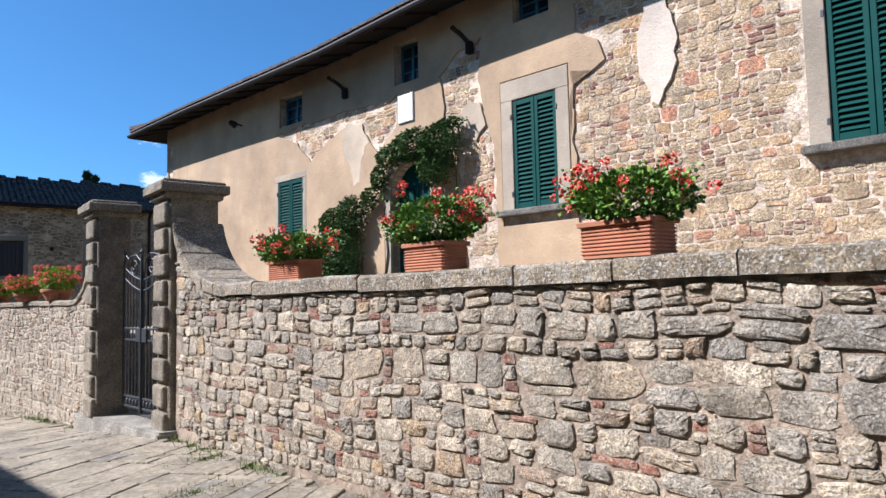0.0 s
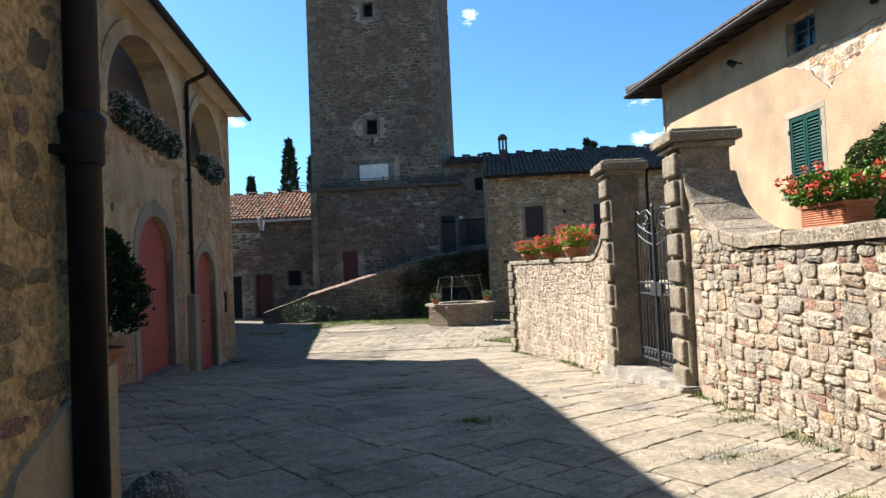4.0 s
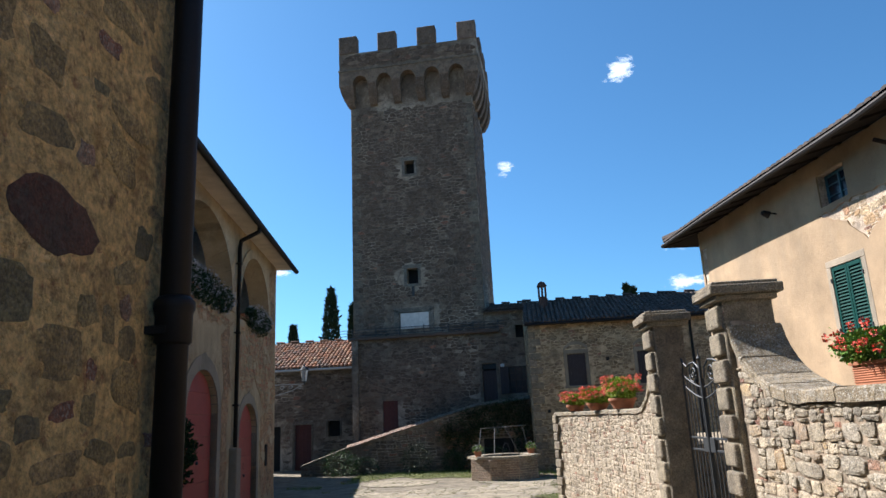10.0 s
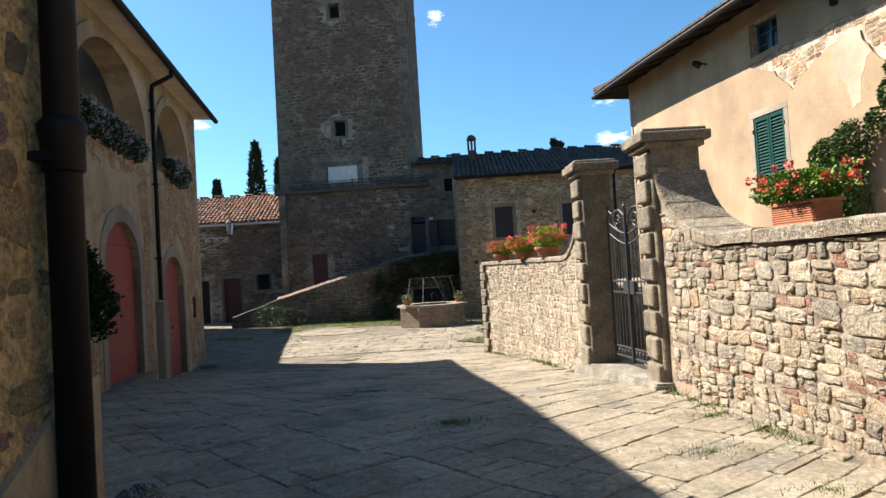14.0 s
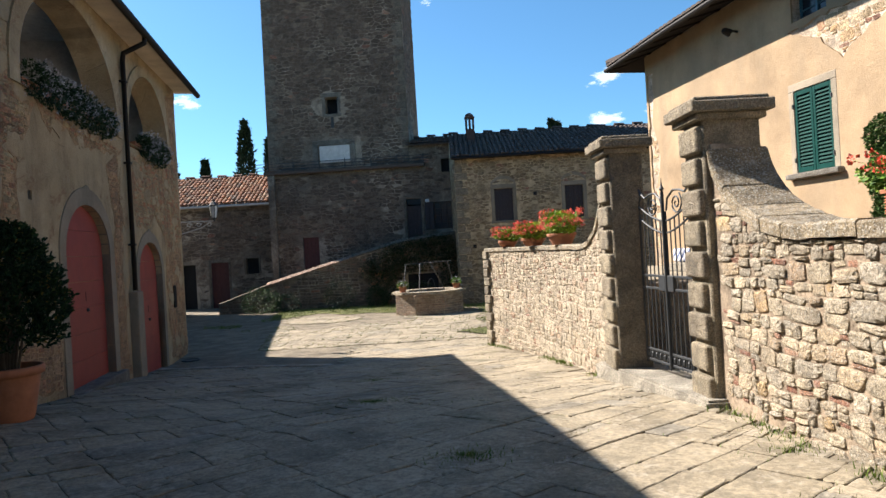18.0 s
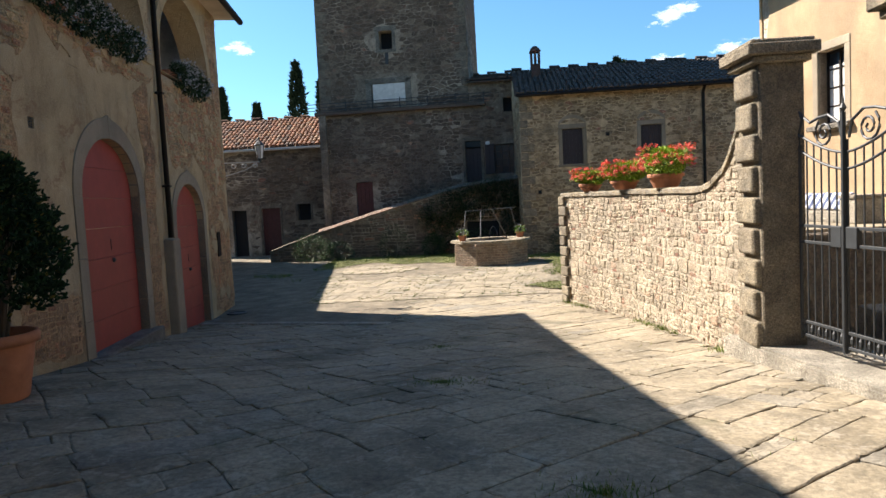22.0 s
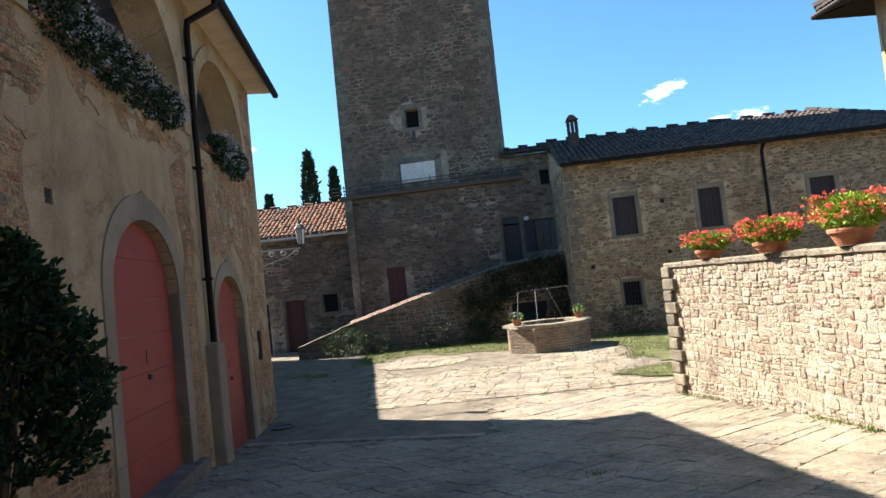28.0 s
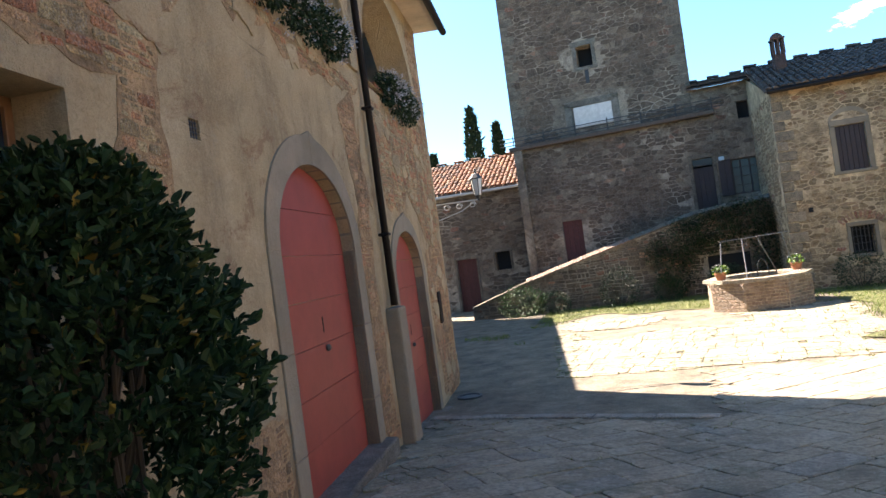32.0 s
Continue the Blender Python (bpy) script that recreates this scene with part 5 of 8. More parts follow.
W_SMALL = (vu(11.46), vu(12.3), 2.45, 3.77)
W_BIG = (vu(5.68), vu(6.4), 2.6, 4.12)
W_BIG2 = (vu(1.75), vu(2.5), 2.83, 4.36)
W_GATE = (vu(14.9), vu(15.6), 2.45, 3.7)
vrng = random.Random(31)
yz = lambda l: [(vu(y), z) for y, z in l]
BARE_RIGHT = ragged(vrng, yz([(5.34, 1.45), (5.4, 2.5), (5.42, 3.4), (5.46, 4.27), (5.15, 4.2), (4.92, 4.32), (5.05, 4.6), (5.4, 4.8), (5.35, 5.15), (3.0, 5.2), (0.0, 5.15), (-1.8, 5.1), (-1.8, 1.45)][::-1]))
BARE_STRIP = ragged(vrng, yz([(6.72, 1.5), (6.74, 3.6), (6.9, 4.1), (7.0, 4.6), (6.92, 5.15), (7.35, 5.1), (7.8, 4.82), (7.7, 4.46), (7.72, 3.92), (7.45, 3.7), (7.42, 3.0), (7.3, 1.5)]), 0.14, 0.035)
BARE_UPPER = ragged(vrng, yz([(12.35, 4.72), (11.65, 4.44), (11.2, 4.03), (10.65, 4.3), (10.24, 4.44), (9.86, 4.47), (9.54, 4.2), (9.24, 3.88), (8.8, 4.2), (8.76, 4.76), (9.03, 4.66), (9.85, 4.76), (11.39, 4.76)]), 0.12, 0.03)
BARE_CORNER = ragged(vrng, yz([(17.34, 0.2), (17.36, 5.3), (17.05, 5.3), (17.15, 4.2), (16.9, 3.4), (17.1, 2.6), (16.75, 1.9), (16.95, 1.2), (16.7, 0.2)]), 0.14, 0.05)
plate_holes = [BARE_RIGHT, BARE_CORNER, BARE_STRIP, BARE_UPPER, grow(W_SMALL, 0.12), grow((vu(5.68), vu(6.4), 2.6, 4.12), 0.21, 0.3), grow(W_GATE, 0.14),
               arch_loop(vu(11.46), vu(12.25), 4.86, 5.45), arch_loop(vu(8.25), vu(8.82), 4.9, 5.58), arch_loop(vu(5.75), vu(6.35), 5.2, 5.62), arch_loop(vu(7.85), vu(9.12), 1.1, 3.8, 0.55)]
slab("stucco", V_OUT, [(0, -0.4), (V_OUT.len + 0.02, -0.4), (V_OUT.len + 0.02, eave_z(V_OUT.len) + 0.17)] + villa_top(0.17) + [(0, 5.93)], plate_holes, 0.03, M_STUCCO, villa, 0.03, "ochre stucco broken away in patches")
island = ragged(vrng, yz([(4.38, 4.85), (4.14, 4.85), (4.0, 4.4), (4.06, 3.95), (4.28, 3.57), (4.46, 3.95), (4.5, 4.4)]), 0.1, 0.03)
slab("plaster_patch", V_OUT, island, [], 0.04, M_CREAM, villa, 0.035, "pale plaster patch left on bare stone")
for pts in ([(10.25, 4.4), (10.0, 4.52), (9.7, 4.42), (9.52, 4.1), (9.68, 3.8), (9.72, 3.45), (9.9, 3.4), (10.0, 3.75), (10.2, 4.0)], [(7.42, 4.1), (7.2, 4.3), (6.95, 4.2), (6.9, 3.85), (7.1, 3.68), (7.36, 3.78)]):
    slab("lime_patch", V_OUT, ragged(vrng, yz(pts), 0.09, 0.03), [], 0.03, M_LIME, villa, 0.033, "pale lime patch on the stucco")


def stone_frame(face, w, e, parent, proud=0.05, sill=True, top=None):
    """Dressed stone jambs, lintel and sill round an opening."""
    u0, u1, v0, v1 = w
    t = top or e
    for a in ((u0 - e, u0, v0, v1), (u1, u1 + e, v0, v1), (u0 - e, u1 + e, v1 + 0.002, v1 + t)):
        bm = bmesh.new()
        cuboid(bm, a[0], a[1], -0.2, proud, a[2], a[3], face.m, 0.006)
        part("window_stone", bm, M_FRAME, parent)
    if sill:
        bm = bmesh.new()
        cuboid(bm, u0 - e - 0.06, u1 + e + 0.06, -0.2, proud + 0.1, v0 - 0.09, v0 - 0.002, face.m, 0.02, 2)
        part("window_sill", bm, M_TRIM, parent)


M_FRAME = stucco_mat("pale_dressed_stone", (0.3045, 0.2534, 0.1861), (0.2521, 0.2024, 0.1476), 5.0)


def shutters(face, w, mat, parent, name="shutter", d=0.02, slats=22):
    """Two closed louvred leaves."""
    u0, u1, v0, v1 = w
    mid = (u0 + u1) / 2
    # Black panel added behind the slats, painted as the room's shade.
    bm = bmesh.new()
    cuboid(bm, u0 - 0.01, u1 + 0.01, d - 0.12, d - 0.09, v0 - 0.01, v1 + 0.01, face.m)
    part("dark_room", bm, M_DARK, parent)
    for a, b in ((u0 + 0.006, mid - 0.004), (mid + 0.004, u1 - 0.006)):
        bm = bmesh.new()
        for x0, x1, z0, z1 in ((a, a + 0.055, v0 + 0.01, v1 - 0.01), (b - 0.055, b, v0 + 0.01, v1 - 0.01), (a + 0.055, b - 0.055, v0 + 0.01, v0 + 0.09), (a + 0.055, b - 0.055, v1 - 0.08, v1 - 0.01)):
            cuboid(bm, x0, x1, d - 0.035, d, z0, z1, None, 0.004)
        leaf = part(name, bm, mat, parent)
        leaf.matrix_world = face.m
        z0, z1 = v0 + 0.1, v1 - 0.09
        for i in range(slats):
            bm = bmesh.new()
            z = z0 + (z1 - z0) * (i + 0.5) / slats
            cuboid(bm, a + 0.05, b - 0.05, -0.03, 0.03, -0.0035, 0.0035)
            s = part("slat", bm, mat, leaf)
            s.matrix_local = Matrix.Translation((0, d - 0.02, z)) @ Matrix.Rotation(radians(-52), 4, "X")
        for z in (v0 + 0.2, v1 - 0.25):
            bm = bmesh.new()
            x = a - 0.03 if a < mid - 0.05 and b < mid else b + 0.01
            cuboid(bm, x, x + 0.03, d - 0.01, d + 0.03, z - 0.02, z + 0.05, face.m, 0.004)
            part("hinge", bm, M_IRON, parent)


def sash(face, w, mat, parent, d=-0.18, bars=(1, 2)):
    """A glazed casement with glazing bars."""
    u0, u1, v0, v1 = w
    bm = bmesh.new()
    for a in ((u0, u0 + 0.05, v0, v1), (u1 - 0.05, u1, v0, v1), (u0, u1, v0, v0 + 0.05), (u0, u1, v1 - 0.05, v1)):
        cuboid(bm, a[0], a[1], d - 0.03, d + 0.02, a[2], a[3], None, 0.004)
    n, m = bars
    for i in range(1, n + 1):
        u = u0 + (u1 - u0) * i / (n + 1)
        cuboid(bm, u - 0.025, u + 0.025, d - 0.03, d + 0.025, v0, v1, None, 0.004)
    for i in range(1, m + 1):
        v = v0 + (v1 - v0) * i / (m + 1)
        cuboid(bm, u0, u1, d - 0.02, d + 0.015, v - 0.012, v + 0.012, None, 0.003)
    ob = part("window_frame", bm, mat, parent)
    ob.matrix_world = face.m
    bm = bmesh.new()
    cuboid(bm, u0 + 0.02, u1 - 0.02, d - 0.012, d - 0.004, v0 + 0.02, v1 - 0.02)
    part("pane", bm, M_GLASS, ob)
    # Black panel behind the glass stands for the unlit room.
    bm = bmesh.new()
    cuboid(bm, u0 - 0.02, u1 + 0.02, d - 0.3, d - 0.26, v0 - 0.02, v1 + 0.02)
    part("dark_room", bm, M_DARK, parent).matrix_world = face.m
    return ob


M_BLUEFRAME = plain("blue_green_paint", (0.022, 0.086, 0.115), 0.5)
stone_frame(V_OUT, W_SMALL, 0.12, villa, 0.035)
stone_frame(V_OUT, W_BIG, 0.2, villa, 0.04, True, 0.28)
stone_frame(V_OUT, W_BIG2, 0.2, villa, 0.045)
stone_frame(V_OUT, W_GATE, 0.14, villa, 0.045)
shutters(V_OUT, W_SMALL, M_GREEN, villa, slats=20)
shutters(V_OUT, W_BIG, M_GREEN, villa, slats=22)
shutters(V_OUT, W_BIG2, M_GREEN, villa, slats=22)
sash(V_OUT, (vu(11.46), vu(12.25), 4.84, 5.45), M_BLUEFRAME, villa, -0.15)
sash(V_OUT, (vu(8.25), vu(8.82), 4.9, 5.58), M_BLUEFRAME, villa, -0.15)
sash(V_OUT, (vu(5.75), vu(6.35), 5.2, 5.62), M_BLUEFRAME, villa, -0.15)
sash(V_OUT, (vu(1.9), vu(2.5), 5.0, 5.62), M_BLUEFRAME, villa, -0.15)
sash(V_OUT, W_GATE, M_BROWN, villa, -0.15, (1, 3))
bm = bmesh.new()
cuboid(bm, W_GATE[0] + 0.04, W_GATE[1] - 0.04, -0.1535, -0.149, W_GATE[2] + 0.04, W_GATE[3] - 0.25, V_OUT.m)
part("curtain", bm, M_WHITE, villa, "white curtain behind the panes")


def villa_door():
    u0, u1 = vu(8.02), vu(8.95)
    ring = [arch_loop(u0 - 0.13, u1 + 0.13, 1.1, 3.74, 0.52, 18), arch_loop(u0, u1, 1.1, 3.6, 0.46, 18)]
    slab("door_surround", V_OUT, ring[0], [ring[1]], 0.25, M_FRAME, villa, 0.05)
    n = 5
    for k in range(2):
        bm = bmesh.new()
        a, b = (u0, (u0 + u1) / 2 - 0.004) if k == 0 else ((u0 + u1) / 2 + 0.004, u1)
        cuboid(bm, a, b, -0.2, -0.15, 1.1, 3.25, None, 0.004)
        for i in range(4):
            z = 1.2 + 0.52 * i
            cuboid(bm, a + 0.07, b - 0.07, -0.15, -0.125, z, z + 0.42, None, 0.02)
        part("door_leaf", bm, M_GREEN, villa, "green panelled door leaf").matrix_world = V_OUT.m
    slab("door_head", V_OUT, arch_loop(u0, u1, 3.255, 3.6, 0.34, 18), [], 0.05, M_GREEN, villa, -0.15)


villa_door()
bm = bmesh.new()
cuboid(bm, vu(8.36), vu(8.72), 0.0, 0.06, 4.24, 4.7, V_OUT.m, 0.008)
sign = part("wall_plaque", bm, M_WHITE)
tagged(sign, "white marble plaque on the stucco above the villa door", "plaque")


def villa_eaves():
    rng = random.Random(33)
    L = V_OUT.len
    D = EAVE_OUT
    eave_strip("soffit", (0.034, 0.2), (D - 0.01, 0.004), 0.015, M_BROWN, "dark boarded soffit")
    for i in range(34):
        u = 0.3 + i * (L + 0.1) / 33
        bm = bmesh.new()
        cuboid(bm, -0.04, 0.04, 0.0, 0.66, -0.035, 0.012, None, 0.008)
        ob = part("rafter", bm, M_BROWN, villa)
        ob.matrix_world = V_OUT.m @ Matrix.Translation((u, 0.034, eave_z(u) + 0.2)) @ Matrix.Rotation(radians(-16.4), 4, "X")
    for y in (10.1, 7.14):
        bm = bmesh.new()
        tube(bm, [V_OUT.at(vu(y), 5.1, 0.0), V_OUT.at(vu(y), 5.22, 0.22), V_OUT.at(vu(y), 5.28, 0.42)], 0.035, 8)
        cuboid(bm, vu(y) - 0.06, vu(y) + 0.06, 0.0, 0.1, 4.98, 5.16, V_OUT.m, 0.02)
        part("bracket", bm, M_BROWN, villa)
    us = [-0.4 + (L + 1.05) * i / 24 for i in range(25)]
    bm = bmesh.new()
    tube(bm, [V_OUT.at(u, eave_z(u) + 0.03, D + 0.04) for u in us], 0.05, 8)
    part("gutter", bm, M_PIPE, villa)
    # edge of the tiles
    verts, faces = [], []
    n = int((L + 0.95) / 0.18)
    for i in range(n):
        u = -0.4 + i * 0.18
        c = []
        for d, z in ((D + 0.08, 0.1), (-3.0, 1.2)):
            for k in range(6):
                a = math.pi * k / 5
                c.append(V_OUT.at(u + 0.09 - 0.09 * math.cos(a), eave_z(u) + z + 0.055 * math.sin(a) + rng.uniform(-0.004, 0.004), d))
        k0 = len(verts)
        verts += c
        faces += [(k0 + k, k0 + k + 1, k0 + k + 7, k0 + k + 6) for k in range(5)]
        faces.append(tuple(k0 + k for k in range(6)))
    tagged(link("roof_tiles", verts, faces, M_TILE_DARK, villa), kind="stuff")


villa_eaves()


def villa_end_eaves():
    """The eaves of the hipped end, square to the front."""
    z0, run = eave_z(V_OUT.len), 9.0
    for name, zi, zo, inner, thick, mat, label in (("end_roof", 1.75, 0.03, -5.0, 0.09, M_BROWN, "dark boarded eaves"), ("end_soffit", 0.2, 0.004, 0.02, 0.015, M_BROWN, "dark boarded soffit")):
        bm = bmesh.new()
        q = [V_END.at(-0.66, z0 + zo, 0.62), V_END.at(run, z0 + zo, 0.62), V_END.at(run, z0 + zi, inner), V_END.at(4.2 if inner < 0 else 0.0, z0 + zi, inner)]
        lo, hi = [bm.verts.new(p) for p in q], [bm.verts.new(p + Vector((0, 0, thick))) for p in q]
        bm.faces.new(lo)
        bm.faces.new(hi[::-1])
        for i in range(4):
            bm.faces.new((lo[i], lo[(i + 1) % 4], hi[(i + 1) % 4], hi[i]))
        part(name, bm, mat, villa, label)
    bm = bmesh.new()
    tube(bm, [V_END.at(-0.7, z0 + 0.03, 0.65), V_END.at(run, z0 + 0.03, 0.65)], 0.05, 8)
    part("end_gutter", bm, M_PIPE, villa)
    rng = random.Random(34)
    verts, faces = [], []
    for i in range(int((run + 0.6) / 0.18)):
        u, k0 = -0.66 + i * 0.18, len(verts)
        reach = min(1.0, (u + 0.66) / 4.86)
        for d, z in ((0.7, 0.1), (0.7 - 5.7 * reach, 0.1 + 1.8 * reach)):
            for k in range(6):
                a = math.pi * k / 5
                verts.append(V_END.at(u + 0.09 - 0.09 * math.cos(a), z0 + z + 0.055 * math.sin(a) + rng.uniform(-0.004, 0.004), d))
        faces += [(k0 + k, k0 + k + 1, k0 + k + 7, k0 + k + 6) for k in range(5)]
        faces.append(tuple(k0 + k for k in range(6)))
    tagged(link("end_roof_tiles", verts, faces, M_TILE_DARK, villa), kind="stuff")
    bm = bmesh.new()
    p, q = V_END.at(-0.66, z0 + 0.2, 0.66), V_END.at(4.2, z0 + 1.98, -5.0)
    for i in range(14):
        tube(bm, [p.lerp(q, i / 14), p.lerp(q, (i + 1.1) / 14)], [0.12, 0.09], 8)
    part("hip_tiles", bm, M_TILE_DARK, villa)


villa_end_eaves()


def climber(name, label, blobs, seed, d0=0.06, face=V_OUT, leaf=0.07, density=900):
    """A climbing plant against a wall: stems and leaves in uneven lobes."""
    rng = random.Random(seed)
    t = empty(name, label, "climbing plant")
    vs, fs = [], []
    for u, v, ru, rv, dep in blobs:
        n = int(density * ru * rv * 4)
        for _ in range(n):
            a, r = rng.uniform(0, 6.283), math.sqrt(rng.random()) * rng.uniform(0.75, 1.1)
            p = face.at(u + ru * r * math.cos(a), v + rv * r * math.sin(a), d0 + dep * (1 - 0.6 * r * r) * rng.uniform(0.3, 1.0))
            add_leaf(vs, fs, p, face.n + Vector((0, 0, -0.2)), leaf, rng, 0.6)
    tagged(link("foliage", vs, fs, M_IVY if face is not V_OUT else M_CLIMB, t), kind="stuff")
    bm = bmesh.new()
    for u, v, ru, rv, dep in blobs[::2]:
        b = max(blobs[0][1] - 3.0, 0.9)
        tube(bm, [face.at(u + 0.2, b, 0.05), face.at(u - 0.1, (b + v) / 2, 0.07), face.at(u, v, 0.06)], [0.02, 0.015, 0.006], 6)
    tagged(part("stem", bm, M_BARK, t), kind="stuff")
    return t


climber("climbing_rose", "dark evergreen climber arching over the green villa door", [(vu(8.2), 3.8, 0.5, 0.27, 0.4), (vu(7.65), 3.7, 0.45, 0.36, 0.4), (vu(7.75), 3.4, 0.4, 0.3, 0.35), (vu(8.75), 3.72, 0.36, 0.2, 0.3), (vu(9.1), 3.4, 0.2, 0.24, 0.2), (vu(9.35), 3.1, 0.2, 0.2, 0.2), (vu(9.75), 2.85, 0.36, 0.36, 0.4), (vu(10.3), 2.75, 0.36, 0.3, 0.35), (vu(10.05), 2.2, 0.55, 0.6, 0.45), (vu(10.1), 1.6, 0.5, 0.55, 0.4), (vu(7.5), 4.0, 0.36, 0.1, 0.2)], 41, 0.06, V_OUT, 0.054, 3300)

# ---------------------------------------------------------------- gate
def iron_gate():
    g = empty("iron_gate", "double wrought iron garden gate with scrolled tops", "gate")
    f = Face((3.36, 8.56), (3.2, 9.9), flip=True)
    W = f.len
    mid = W / 2
    sag = lambda u: 1.6 + 0.22 * abs((u - mid) / mid) ** 1.6
    for k in range(2):
        a, b = (0.03, mid - 0.015) if k == 0 else (mid + 0.015, W - 0.03)
        bm = bmesh.new()
        for u, r, zt in ((a, 0.018, 1.85), (b, 0.016, 1.85)):
            tube(bm, [f.at(u, 0.03, 0), f.at(u, zt, 0)], r, 8)
        for z in (0.07, 0.2, 0.95, 1.1):
            cuboid(bm, a, b, -0.012, 0.012, z - 0.014, z + 0.014, f.m, 0.003)
        for off in (0.0, 0.14):
            tube(bm, [f.at(a + (b - a) * i / 8, sag(a + (b - a) * i / 8) + off, 0) for i in range(9)], 0.012, 6)
        leaf = part("leaf", bm, M_IRON, g)
        for i in range(1, 6):
            u = a + (b - a) * i / 6
            bm = bmesh.new()
            tube(bm, [f.at(u, 0.04, 0), f.at(u, sag(u) + 0.14, 0)], 0.009, 6)
            part("bar", bm, M_IRON, leaf)
        for i in range(6):
            u = a + (b - a) * (i + 0.5) / 6
            bm = bmesh.new()
            lathe(bm, ((0.004, 0.0), (0.02, 0.03), (0.02, 0.07), (0.004, 0.1)), 6, Matrix.Translation(f.at(u, 0.085, 0)))
            part("finial", bm, M_IRON, leaf)
        s = 1 if k == 0 else -1
        o = a if k == 0 else b
        bm = bmesh.new()
        pts = []
        for i in range(22):
            t = i / 21
            ang = t * 3.6 * math.pi
            r = 0.13 * (1 - 0.85 * t)
            pts.append(f.at(o + s * (0.36 + r * math.cos(ang + 2.2)), 1.93 + r * math.sin(ang + 2.2), 0))
        tube(bm, pts, 0.011, 6)
        pts = [f.at(o + s * x, z, 0) for x, z in ((0.0, 1.82), (-0.01, 1.95), (0.04, 2.08), (0.0, 2.16), (0.06, 2.1), (0.16, 2.04), (0.28, 2.07), (0.42, 2.08), (0.56, 2.0), (0.6, 1.86))]
        tube(bm, pts, 0.013, 6)
        part("scroll", bm, M_IRON, leaf)
        bm = bmesh.new()
        cuboid(bm, mid - 0.17 if k == 0 else mid + 0.03, mid - 0.03 if k == 0 else mid + 0.17, -0.02, 0.03, 0.93, 1.11, f.m, 0.004)
        part("lock_plate", bm, M_IRON, leaf)
    bm = bmesh.new()
    tube(bm, [f.at(mid, 0.02, 0.02), f.at(mid, 2.08, 0.02)], 0.022, 8)
    lathe(bm, ((0.01, 0.0), (0.03, 0.03), (0.012, 0.07), (0.002, 0.16)), 8, Matrix.Translation(f.at(mid, 2.08, 0.02)))
    part("meeting_stile", bm, M_IRON, g)


iron_gate()
bm = bmesh.new()
q = [(3.08, 7.86), (2.76, 10.7), (3.7, 10.7), (3.85, 7.86)]
lo = [bm.verts.new((x, y, -0.5)) for x, y in q]
hi = [bm.verts.new((x, y, -0.03 - 0.02 * (y - 7.86))) for x, y in q]
bm.faces.new(hi)
for i in range(4):
    bm.faces.new((lo[i], lo[(i + 1) % 4], hi[(i + 1) % 4], hi[i]))
bmesh.ops.bevel(bm, geom=[e for e in bm.edges if e.verts[0].co.z > -0.3 and e.verts[1].co.z > -0.3], offset=0.025, segments=2, affect="EDGES")
sill = part("door_sill", bm, M_STEP)
tagged(sill, "worn stone threshold under the garden gate", "threshold", kind="structure")


def terrace():
    """The raised garden behind the wall, and the steps from the gate up to it."""
    bm = bmesh.new()
    cuboid(bm, 4.25, 9.2, -6.0, 7.4, -0.5, 1.05)
    cuboid(bm, 6.2, 8.0, 7.41, 12.0, -0.5, 1.05)
    cuboid(bm, 3.6, 8.0, 12.06, 17.2, -0.9, 0.9)
    tagged(part("terrace", bm, M_FLAG), "raised paved garden terrace in front of the villa", "terrace", kind="structure")
    # Slab added in dark stone: the terrace face's shade is in its colour.
    bm = bmesh.new()
    cuboid(bm, 3.62, 8.0, 11.9, 12.05, -0.9, 0.86, None, 0.02)
    tagged(part("retaining_wall", bm, M_TOWER), "dark stone slab on the terrace face with shade in its colour", "wall", kind="structure")
    st = empty("garden_steps", "stone steps behind the garden gate", "steps", kind="structure")
    for i in range(6):
        bm = bmesh.new()
        cuboid(bm, 4.1 + 0.34 * i, 4.5 + 0.34 * i, 8.2, 10.6, -0.3, 0.02 + 0.172 * (i + 1), None, 0.015)
        part("step", bm, M_STEP, st)


terrace()


def garden_bench():
    """A low plastered bench with striped cushions against the villa, seen through the gate."""
    b = empty("garden_bench", "low pale stone garden bench with blue and white striped cushions", "bench", (5.45, 13.75, 0.9))
    b.rotation_euler = (0, 0, radians(96.8))
    bm = bmesh.new()
    cuboid(bm, -0.62, 0.62, -0.25, 0.25, 0.0, 0.16, None, 0.02, 2)
    part("seat", bm, M_STEP, b)
    for i in range(3):
        bm = bmesh.new()
        cuboid(bm, -0.6 + 0.4 * i, -0.21 + 0.4 * i, 0.0, 0.13, 0.17, 0.42, None, 0.04, 3)
        part("cushion", bm, M_STRIPE, b, "blue and white striped cushion")
    p = empty("stone_planter", "square pale stone planter on the garden terrace", "planter", (5.45, 12.9, 0.9))
    bm = bmesh.new()
    cuboid(bm, -0.2, 0.2, -0.2, 0.2, 0.0, 0.34, None, 0.02, 2)
    part("box", bm, M_STEP, p)
    bm = bmesh.new()
    cuboid(bm, -0.23, 0.23, -0.23, 0.23, 0.342, 0.39, None, 0.015, 2)
    part("rim", bm, M_STEP, p)


def stripe_mat():
    n = Nodes("striped_cloth")
    w = n.tree.nodes.new("ShaderNodeTexWave")
    w.bands_direction = "DIAGONAL"
    w.inputs["Scale"].default_value = 4.0
    n.join(n.coord, w.inputs["Vector"])
    return n.done(n.ramp(w.outputs[0], (0.45, (0.1, 0.13, 0.24)), (0.55, (0.7, 0.7, 0.72))), 0.9, n.noise(200, 2), 0.2, 0.003)


M_STRIPE = stripe_mat()
garden_bench()


